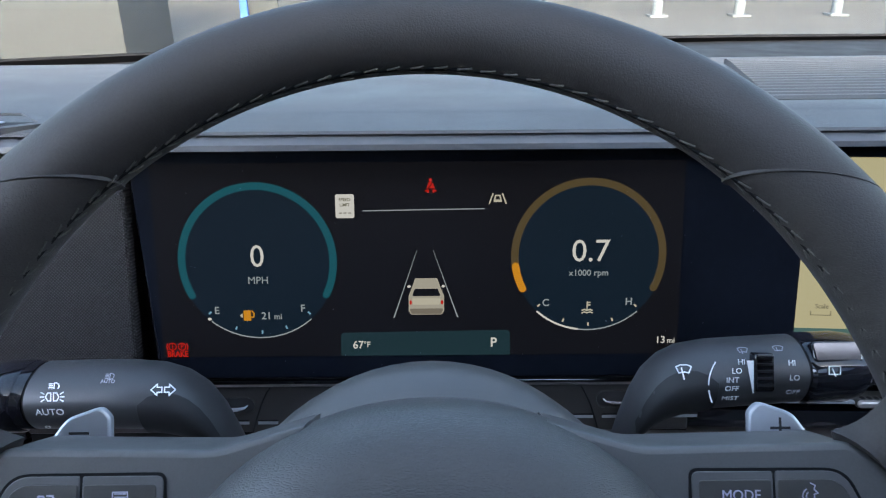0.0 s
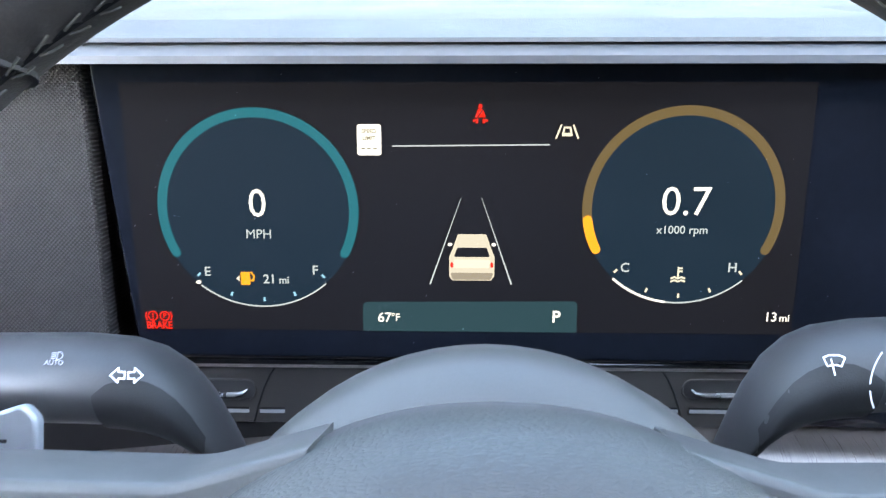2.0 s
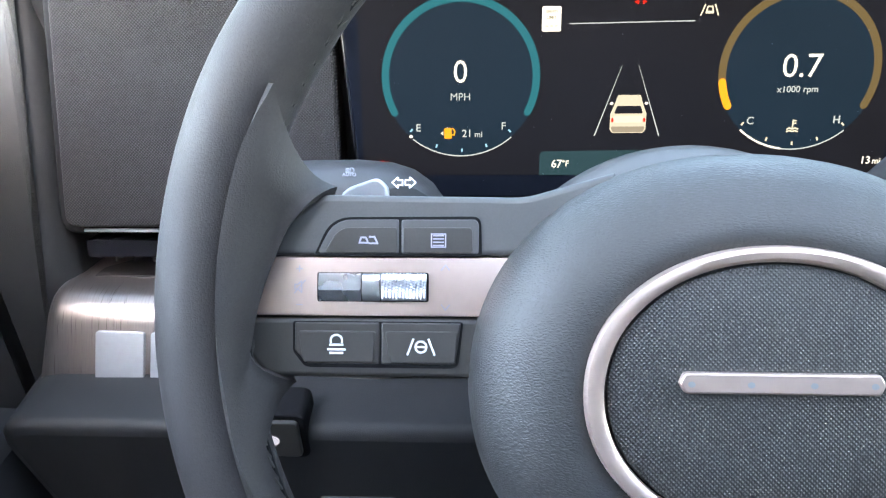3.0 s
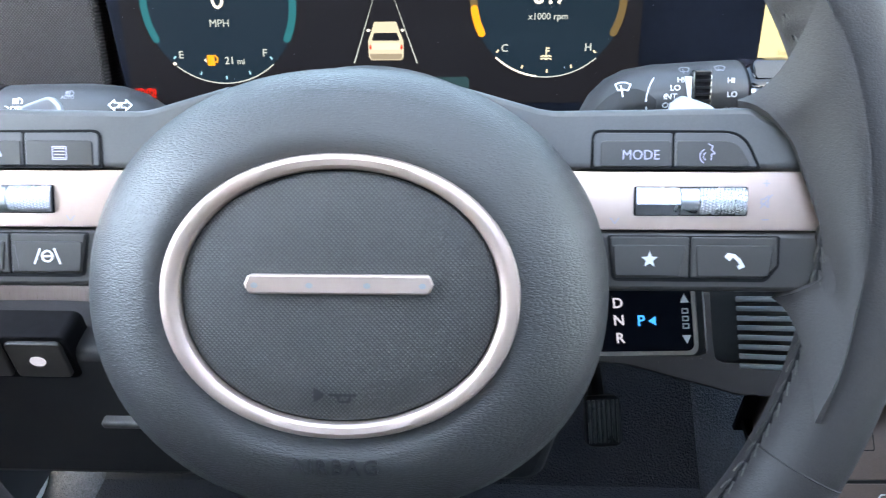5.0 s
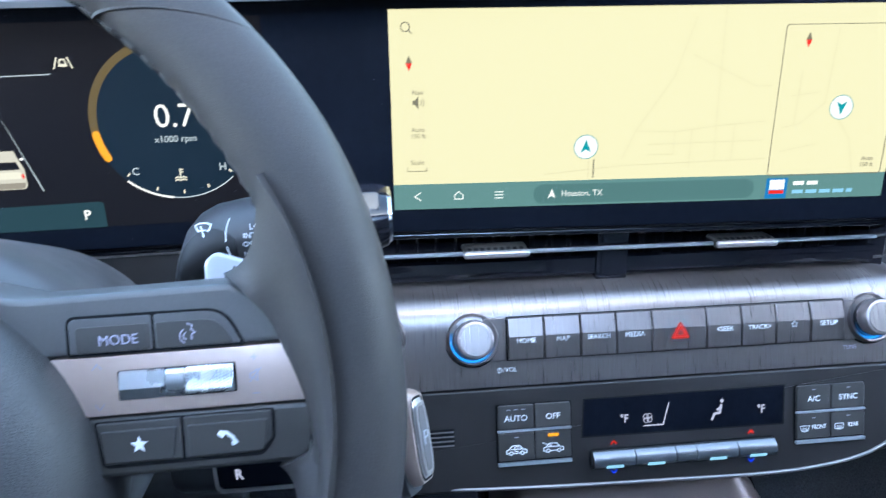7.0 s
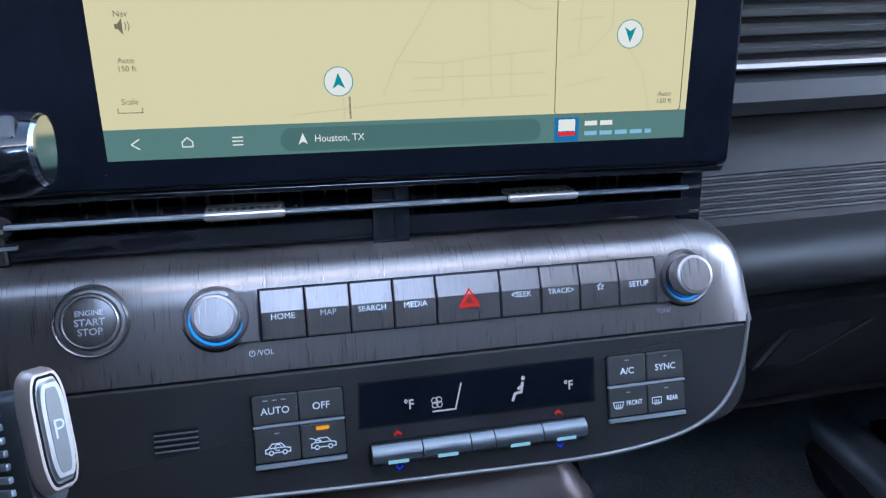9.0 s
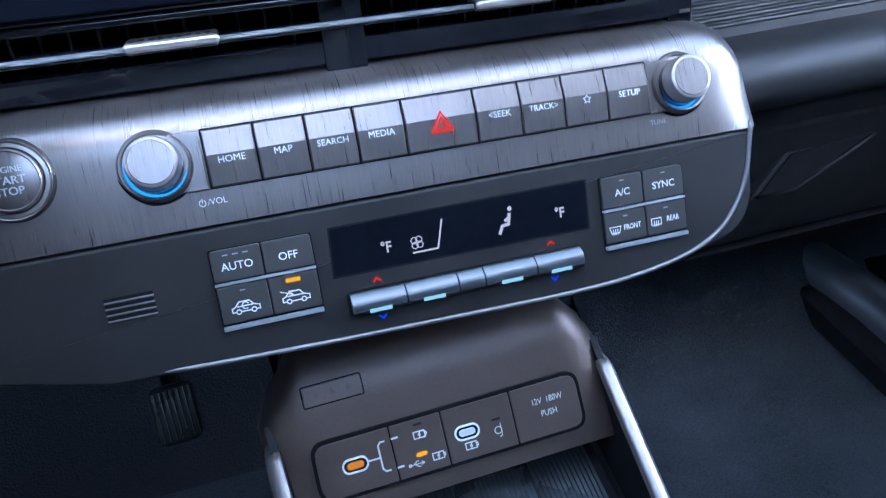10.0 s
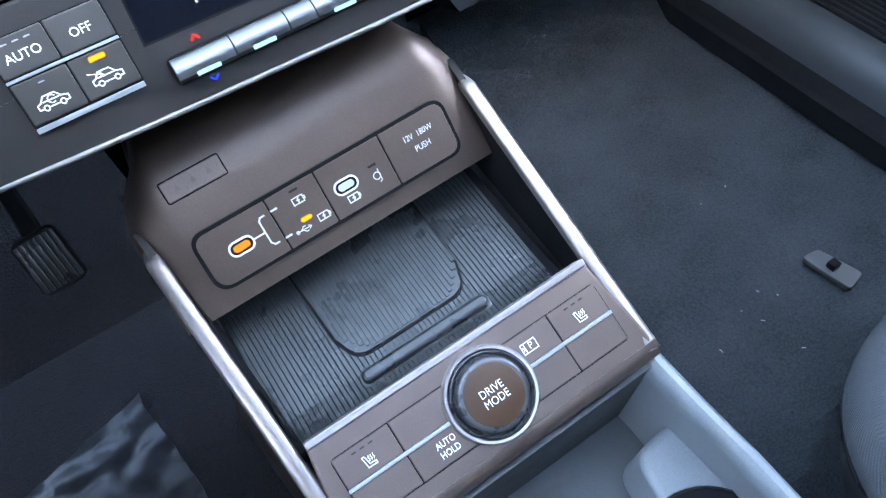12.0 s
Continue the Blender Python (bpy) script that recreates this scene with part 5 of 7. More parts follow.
    hub = part("hub", lathe([(0.93, 0.050), (0.985, 0.030), (1.0, 0.012), (0.995, 0.0), (0.975, -0.0085), (0.93, -0.0155), (0.87, -0.0205), (0.79, -0.0245), (0.71, -0.0270), (0.650, -0.0282), (0.622, -0.0274), (0.58, -0.0256), (0.52, -0.0246), (0.45, -0.0240)], 96, 0.0912, 0.0785, 0.0015, cz, p=2.12), GRAIN, w, "grained black airbag cover")
    part("hub_ring", lathe([(1.0, -0.0262), (0.996, -0.0288), (0.985, -0.0298), (0.955, -0.0304), (0.915, -0.0300), (0.895, -0.0290), (0.888, -0.0262)], 96, 0.0570, 0.0452, 0.0028, -0.0215, close=False, p=2.08), ROSE, hub, "satin metal ring")
    part("pad", lathe([(0.0, -0.0290), (0.3, -0.0290), (0.6, -0.0286), (0.82, -0.0280), (0.872, -0.0272), (0.878, -0.0255)], 96, 0.0570, 0.0452, 0.0028, -0.0215, close=False, p=2.08), PADMESH, hub, "finely textured round pad")
    part("emblem", prism(rounded([(-0.0265, -0.0170), (-0.0250, -0.0139), (0.0312, -0.0139), (0.0327, -0.0170), (0.0312, -0.0201), (-0.0250, -0.0201)], 0.0016, 4), -0.0312, -0.028, 0.0007), ROSE, hub, "slim satin metal bar emblem")
    for x in (-0.0231, -0.0059, 0.0121, 0.0293):
        part("emblem_dot", flat(ellipse(0.0011, 0.0009, 10, x, -0.0173), -0.03125), SILVER, hub)
    # shade of the embossed hub marks is put in as dark colour
    hn = flat([(-0.0052, -0.0498), (-0.0020, -0.0516), (-0.0020, -0.0528), (-0.0052, -0.0546)], -0.0297)
    strokes([[(-0.0020, 0.0003), (0.0062, 0.0003)], [(0.0004, 0.0), (0.0010, -0.0018), (0.0040, -0.0018), (0.0046, 0.0)]], 0.0008, -0.0297, hn, 0.002, -0.0525)
    part("horn_symbol", hn, INKDARK, hub, "horn symbol, the shade of its embossing put in as dark colour")
    words("AIRBAG", 0.0050, INKDARK, hub, 0.001, -0.0760, -0.0292, "lettering", 0.02, spacing=1.25, thick=0.0004)

    for s, side in ((-1, "left"), (1, "right")):
        X = lambda pts: [(s * x, z) for x, z in pts] if s > 0 else [(s * x, z) for x, z in reversed(pts)]
        up = X(rounded([(0.040, 0.0195), (0.1640, 0.0195), (0.1570, 0.030), (0.1385, 0.0405), (0.070, 0.0395), (0.040, 0.048)], [0, 0, 0.006, 0.004, 0.03, 0], 5))
        upper = part("spoke_cover", prism(up, -0.0010, 0.028, 0.0022), SPOKE, w, "smooth dark upper spoke")
        tr = X([(0.060, 0.0190), (0.1562, 0.0190), (0.1640, -0.0012), (0.060, -0.0012)])
        trim = part("spoke_trim", prism(tr, -0.0006, 0.02, 0.0006), ROSE, w, "rosy satin metal spoke trim")
        lo = X(rounded([(0.065, -0.0018), (0.1675, -0.0018), (0.1680, -0.0120), (0.1590, -0.0225), (0.065, -0.0225)], [0, 0.001, 0.004, 0.008, 0], 5))
        lower = part("spoke_base", prism(lo, -0.0004, 0.026, 0.0020), KEYPL, w, "dark lower spoke")
        # upper keys in their recess
        kk = X(rounded([(0.0850, 0.0198), (0.1420, 0.0198), (0.1362, 0.0325), (0.0853, 0.0328)], [0.0006, 0.0006, 0.012, 0.003], 6))
        part("key_recess", prism(inset(kk, -0.0002), -0.0015, 0.004), BLACK, upper)
        for a, b, nm in ((0.0858, 0.1122, 0), (0.1130, 0.1411, 1)):
            pts = [(a, 0.0203), (b, 0.0203), (b if nm == 0 else 0.1354, 0.0319), (a, 0.0320)]
            k = part("key", prism(X(rounded(pts, [0.0010, 0.0010, 0.0010 if nm == 0 else 0.0115, 0.0025 if nm == 0 else 0.0010], 6)), -0.0018, 0.004, 0.0004), SPOKE, upper, "dark thumb key")
            kf = [(a + 0.0022, 0.0205), (b - 0.0006, 0.0205), (b - 0.0006, 0.0292), (a + 0.0022, 0.0292)] if nm == 0 else [(a + 0.0006, 0.0205), (0.1386, 0.0205), (0.1340, 0.0292), (a + 0.0006, 0.0292)]
            part("key_face", prism(X(rounded(kf, [0.0010, 0.0010, 0.0010 if nm == 0 else 0.009, 0.0016 if nm == 0 else 0.0010], 5)), -0.0022, -0.0010, 0.0003), KEYPL, k)
        # trim rollers
        x0 = 0.1002 if s > 0 else -0.1410
        slot = part("roller_slot", prism(rrect(0.0378 + 0.0006, 0.0100, 0.0006, 2, x0 + 0.0189, 0.0088), -0.0010, 0.006), BLACK, trim)

        def roll(xa, xb, k=1.0, n=24):
            return extrude_x([(-0.0004 - 0.0024 * k * math.cos(radians(360 * j / n)), 0.0088 + 0.0047 * k * math.sin(radians(360 * j / n))) for j in range(n)], xa, xb)
        part("roller_smooth", extrude_x([(0.004, 0.0136), (-0.0011, 0.0136), (-0.0019, 0.0131), (-0.0029, 0.0078), (-0.0012, 0.0044), (-0.0010, 0.0040), (0.004, 0.0040)], x0 + 0.0004, x0 + 0.0150), ROLLER, trim, "bright faceted toggle roller", deg=12)
        part("roller_band", roll(x0 + 0.0154, x0 + 0.0214, 1.03), ROLLER, trim)
        part("roller_knurled", roll(x0 + 0.0218, x0 + 0.0374), ROLLER, trim, "bright knurled roller")
        kn = bmesh.new()
        for i in range(13):
            for j in range(-6, 7):
                a = radians(j * 12 + (6 if i % 2 else 0))
                c = Vector((x0 + 0.0226 + i * 0.00118, -0.0004 - 0.0024 * math.cos(a), 0.0088 + 0.0047 * math.sin(a)))
                nrm = Vector((0, -math.cos(a) * 2, math.sin(a))).normalized()
                tg = Vector((0, math.sin(a), 2 * math.cos(a))).normalized()
                q = [kn.verts.new(c + Vector((0.00055, 0, 0))), kn.verts.new(c + tg * 0.0005), kn.verts.new(c - Vector((0.00055, 0, 0))), kn.verts.new(c - tg * 0.0005), kn.verts.new(c + nrm * 0.0003)]
                for m_ in range(4):
                    kn.faces.new((q[m_], q[(m_ + 1) % 4], q[4]))
        tagged(part("knurling", kn, ROLLER, trim, deg=5), kind="stuff")
        # symbols on the trim
        ox = (0.0935, 0.1445) if s > 0 else (-0.1475, -0.0972)
        for i, x in enumerate(ox):
            if (i == 0) == (s > 0):
                for q in (1, -1):
                    mark("toggle_symbol", [[(-0.0014, 0.0068 * q - 0.0009 * q), (0, 0.0068 * q + 0.0009 * q), (0.0014, 0.0068 * q - 0.0009 * q)]], 0.0004, INKMAUVE, trim, x, 0.0088, -0.0009)
            else:
                mark("volume_symbol", [[(-0.001, 0.0062), (0.001, 0.0062)], [(0, 0.0052), (0, 0.0072)], [(-0.001, -0.0062), (0.001, -0.0062)], [(-0.0016, -0.0008), (-0.0006, -0.0008), (0.0008, -0.002), (0.0008, 0.002), (-0.0006, 0.0008), (-0.0016, 0.0008), (-0.0016, -0.0008)], [(-0.0018, -0.0022), (0.0020, 0.0022)]], 0.0004, INKMAUVE, trim, x, 0.0088, -0.0009)
        # lower keys
        part("key_recess", prism(X(rounded([(0.0910, -0.0030), (0.1498, -0.0030), (0.1498, -0.0134), (0.1456, -0.0189), (0.0928, -0.0189)], [0.001, 0.001, 0.003, 0.004, 0.003], 4)), -0.0008, 0.004), BLACK, lower)
        for a, b, nm in ((0.0918, 0.1190, 0), (0.1198, 0.1490, 1)):
            pts = [(a, -0.0034), (b, -0.0034), (b, -0.0130 if nm else -0.0176), (0.1445 if nm else b, -0.0176), (a + (0.002 if nm == 0 else 0), -0.0176)]
            k = part("key", prism(X(rounded(pts if nm else pts[:2] + pts[3:], 0.0008, 3)), -0.0013, 0.004, 0.0005), KEYPL, lower, "dark thumb key")
            kf = [(a + 0.0012, -0.0062), (b - 0.0012, -0.0062), (b - 0.003, -0.0170), (a + 0.002, -0.0170)]
            part("key_face", prism(X(rounded(kf, 0.0010, 3)), -0.0018, -0.0008, 0.0004), KEYPL, k)
            cx = s * (a + b) / 2
            sy = -0.0022
            if s > 0 and nm == 0:
                part("star_symbol", flat([(cx + (0.0030 if q % 2 == 0 else 0.0013) * math.sin(radians(36 * q)), -0.0112 + (0.0030 if q % 2 == 0 else 0.0013) * math.cos(radians(36 * q))) for q in range(10)], sy), INK, k, "white star symbol")
            elif s > 0:
                ph = strokes([[(-0.0026, 0.0016), (-0.0004, 0.0012), (0.0014, -0.0004), (0.0024, -0.0022)]], 0.0013, sy, None, cx, -0.0110)
                strokes([[(-0.0029, 0.0014), (-0.0018, 0.0004)], [(0.0014, -0.0024), (0.0026, -0.0018)]], 0.0014, sy, ph, cx, -0.0112)
                part("phone_symbol", ph, INK, k, "white handset symbol")
            elif nm == 1:
                mark("cruise_symbol", [circle_line(0.0020, 10, 0, 0.0010, -20, 200), [(-0.0022, -0.0004), (0.0022, -0.0004)], [(-0.0030, -0.0020), (0.0030, -0.0020)], [(-0.0022, -0.0032), (0.0022, -0.0032)]], 0.0007, INK, k, cx, -0.0105, sy)
            else:
                mark("lane_symbol", [[(-0.0046, -0.0028), (-0.0026, 0.0024)], [(0.0046, -0.0028), (0.0026, 0.0024)], circle_line(0.0019, 12, 0, -0.0002), [(-0.0019, -0.0002), (0.0019, -0.0002)]], 0.0007, INK, k, cx, -0.0112, sy)
        yk = -0.0025
        if s > 0:
            words("MODE", 0.0034, INKMAUVE, upper, 0.1015, 0.0243, yk, "lettering", 0.0, squeeze=0.95)
            mark("voice_symbol", [[(-0.0005, 0.0030), (0.0010, 0.0022), (0.0006, 0.0010), (0.0018, -0.0002), (0.0006, -0.0006), (0.0006, -0.0024)], circle_line(0.0014, 6, -0.0006, -0.0012, 120, 240), circle_line(0.0026, 6, -0.0006, -0.0012, 120, 240)], 0.0004, INKMAUVE, upper, 0.1245, 0.0252, yk)
        else:
            mark("distance_symbol", [[(-0.0030, -0.0008), (-0.0024, 0.0010), (-0.0008, 0.0010), (0, -0.0008), (-0.0030, -0.0008)], [(0.0004, 0.0012), (0.0022, 0.0012), (0.0032, -0.0010), (0.0004, -0.0010)]], 0.0006, INKMAUVE, upper, -0.1235, 0.0248, yk)
            mark("menu_symbol", [[(-0.0018, q * 0.0011), (0.0018, q * 0.0011)] for q in (-1.5, -0.5, 0.5, 1.5)] + [[(-0.0024, -0.0022), (-0.0024, 0.0022), (0.0024, 0.0022), (0.0024, -0.0022), (-0.0024, -0.0022)]], 0.0004, INKMAUVE, upper, -0.0995, 0.0248, yk)
        # shift paddle behind the spoke
        pp = X(rounded([(0.121, 0.015), (0.146, 0.015), (0.147, 0.034), (0.139, 0.0455), (0.126, 0.0500), (0.122, 0.046)], [0, 0, 0.008, 0.010, 0.004, 0.004], 5))
        pad = part("shift_paddle", prism(pp, 0.038, 0.0415, 0.0012), SILVER, w, "silver plastic shift paddle")
        mark("plus_symbol" if s > 0 else "minus_symbol", [[(-0.0036, 0), (0.0036, 0)]] + ([[(0, -0.0036), (0, 0.0036)]] if s > 0 else []), 0.0010, INKDARK, pad, s * 0.1335, 0.0400, 0.0376)
    part("column_cover", lathe([(0.86, 0.036), (0.96, 0.044), (1.0, 0.056), (1.0, 0.075), (0.95, 0.12), (0.9, 0.16)], 64, 0.088, 0.0855, 0, -0.021), SPOKE, w, "dark steering column cover")
    return w


steering_wheel()


# ---- column stalks ----
def stalk(name, label, s, z0, rise):
    """A switch lever that runs outwards along x; s is its side."""
    st = thing(name, label, "control stalk", pose(0, 0.2780, z0))
    FL = 0.56
    secs = [(0.084, 0.0105, -0.048), (0.089, 0.0125, -0.034), (0.095, 0.0150, -0.0205), (0.102, 0.0170, -0.0105), (0.111, 0.0184, -0.0040), (0.122, 0.0192, -0.0004), (0.138, 0.0196, 0.0012), (0.160, 0.0194, 0.0018), (0.1770, 0.0192, 0.0020)]
    secs = [(x + (0.013 * max(0.0, (0.135 - x) / 0.053) if s > 0 else 0.0), r, dz) for x, r, dz in secs]

    def loft(rows, n=32, flat_=0.92):
        bm = bmesh.new()
        rs = [[bm.verts.new((s * x, -r * flat_ * math.sin(2 * math.pi * j / n), dz + rise * (x - 0.08) + r * math.cos(2 * math.pi * j / n) * (FL if math.cos(2 * math.pi * j / n) > 0 else 1.0))) for j in range(n)] for x, r, dz in rows]
        for p, q in zip(rs, rs[1:]):
            skin(bm, p, q)
        bm.faces.new(rs[0]), bm.faces.new(rs[-1])
        return bm
    body = part("lever", loft(secs), STALK, st, "matte black lever")
    part("joint_ring", loft([(0.1770, 0.0182, 0.0020), (0.1784, 0.0182, 0.0020)]), BLACK, st)
    # darker thumb panel towards the column, flush on the driver's side
    bm = bmesh.new()
    rows = []
    for i in range(9):
        x = (0.092 if s < 0 else 0.103) + 0.033 * i / 8
        r = np.interp(x, [q[0] for q in secs], [q[1] for q in secs]) + 0.0012
        dz = np.interp(x, [q[0] for q in secs], [q[2] for q in secs])
        span = 62 * math.sqrt(max(0.05, 1 - ((i - 3.2) / 5.2) ** 2))
        rows.append([bm.verts.new((s * x, -r * 0.92 * math.cos(radians(b)), dz + rise * (x - 0.08) + r * math.sin(radians(b)) * (FL if b > 0 else 1.0))) for b in [-70 + (span - 8 + 70) * k / 8 for k in range(9)]])
    for p, q in zip(rows, rows[1:]):
        skin(bm, p, q, closed=False)
    part("thumb_panel", bm, BOOT, body, "darker soft thumb panel")
    return st, body, loft


def face_mark(st, x, b, rise, s, r=0.0200, dz=0.0014):
    """A pose on the lever's skin at x and b degrees above the driver's side."""
    return pose(s * x, -r * 0.92 * math.cos(radians(b)), dz + rise * (x - 0.08) + r * math.sin(radians(b)) * (0.56 if b > 0 else 1.0), -b * (0.75 if b > 0 else 1.0))


def stalks():
    rise = -0.03
    st, body, loft = stalk("turn_signal_stalk", "black turn signal and headlamp stalk with white symbols", -1, 0.7410, rise)
    F = lambda x, b: face_mark(st, x, b, rise, -1)
    part("end_cap", loft([(0.1784, 0.0190, 0.002), (0.1800, 0.0196, 0.002), (0.2000, 0.0192, 0.002), (0.2040, 0.0172, 0.002), (0.2052, 0.012, 0.002)]), PIANO, st, "gloss black turning end cap")
    part("cap_grip", loft([(0.1835, 0.0199, 0.002), (0.1845, 0.0206, 0.002), (0.1950, 0.0204, 0.002), (0.1960, 0.0196, 0.002)]), PIANO, st, "gloss black grip ring")
    arrows = [[(-.9, 0), (-.45, .4), (-.45, .18), (-.1, .18), (-.1, -.18), (-.45, -.18), (-.45, -.4), (-.9, 0)], [(.9, 0), (.45, .4), (.45, .18), (.1, .18), (.1, -.18), (.45, -.18), (.45, -.4), (.9, 0)]]
    mark("arrow_symbol", arrows, 0.0006, INK, body, 0, 0, -0.0008, 0.0062, m=face_mark(st, 0.1140, 44, rise, -1, 0.0188, 0.0))
    mark("high_beam_symbol", LAMPICON, 0.0004, INKDIM, body, 0, 0, -0.0004, 0.0034, m=F(0.1400, 68))
    words("AUTO", 0.0017, INKDIM, body, 0, 0, -0.0004, "lettering", 0.01, m=F(0.1400, 58))
    mark("headlamp_symbol", LAMPICON, 0.0005, INK, body, 0, 0, -0.0004, 0.0040, m=F(0.1640, 52))
    mark("side_lamp_symbol", [[(-.1, .3), (-.1, -.3), (-.35, -.3), (-.5, 0), (-.35, .3), (-.1, .3)], [(.1, .3), (.1, -.3), (.35, -.3), (.5, 0), (.35, .3), (.1, .3)], [(-.6, .2), (-.85, .35)], [(-.62, 0), (-.9, 0)], [(-.6, -.2), (-.85, -.35)], [(.6, .2), (.85, .35)], [(.62, 0), (.9, 0)], [(.6, -.2), (.85, -.35)]], 0.0005, INK, body, 0, 0, -0.0004, 0.0060, m=F(0.1635, 33))
    words("AUTO", 0.0034, INK, body, 0, 0, -0.0004, "lettering", 0.0, m=F(0.1645, 0))
    words("O", 0.0026, INK, body, 0, 0, -0.0004, "lettering", 0.0, m=F(0.1685, -28))

    rise = 0.045
    st, body, loft = stalk("wiper_stalk", "black windscreen wiper stalk with white lettering", 1, 0.7455, rise)
    F = lambda x, b: face_mark(st, x, b, rise, 1)
    part("end_cap", loft([(0.1784, 0.0184, 0.002), (0.1800, 0.0200, 0.002), (0.1985, 0.0200, 0.002), (0.2050, 0.0178, 0.002)]), PIANO, st, "gloss black end knob")
    part("end_face", loft([(0.2050, 0.0170, 0.002), (0.2066, 0.0160, 0.002), (0.2070, 0.0140, 0.002)]), CHROME, st, "smoky mirrored end face")
    part("cap_ridge", prism(rrect(0.022, 0.010, 0.002, 3, 0, 0), -0.0022, 0.003, 0.001), PIANO, st, m=face_mark(st, 0.1905, 62, rise, 1))
    mark("wiper_symbol", WIPERICON, 0.0006, INK, body, 0, 0, -0.0008, 0.0050, m=face_mark(st, 0.1215, 44, rise, 1, 0.0190, 0.0))
    mark("sweep_arrow", [circle_line(0.020, 8, 0.017, -0.002, 205, 150)], 0.0006, INK, body, 0, 0, -0.0004, m=F(0.1345, 22))
    for s_, b, dx in (("HI", 52, 0.0060), ("LO", 36, 0.0030), ("INT", 19, 0.0006), ("OFF", 0, 0.0004), ("MIST", -16, 0.0006)):
        words(s_, 0.0026, INK, body, 0, 0, -0.0004, "lettering", 0.0, m=F(0.1415 + dx, b))
    for s_, b in (("HI", 46), ("LO", 18), ("OFF", -10)):
        words(s_, 0.0026, INK if b > 0 else INKDIM, body, 0, 0, -0.0004, "lettering", 0.0, m=F(0.1695, b))
    part("speed_wedge", flat([(-0.0016, 0.008), (0.0016, 0.008), (0.0022, -0.007), (0.0018, -0.007)], -0.0004), INK, body, m=F(0.1495, 22))
    mark("spray_symbol", WIPERICON, 0.0004, INKDIM, body, 0, 0, -0.0003, 0.0034, m=F(0.1500, 72))
    mark("spray_symbol", WIPERICON, 0.0004, INKDIM, body, 0, 0, -0.0003, 0.0034, m=F(0.1660, 72))
    wl = part("interval_wheel", prism(rrect(0.0086, 0.0170, 0.0012, 3, 0, 0), -0.0022, 0.004, 0.0010), PIANO, st, "gloss black interval wheel", m=F(0.1560, 32))
    for k in range(5):
        part("wheel_rib", box(-0.0036, 0.0036, -0.0028, -0.001, -0.006 + k * 0.003, -0.0048 + k * 0.003, 0.0002), BLACK, wl)
    mark("rear_wiper_symbol", [[(-.5, -.35), (-.5, .35), (.5, .35), (.5, -.35), (-.5, -.35)], [(.1, -.55), (-.2, .15)]], 0.0005, INK, st, 0, 0, -0.0012, 0.0050, m=F(0.1870, 30))


stalks()


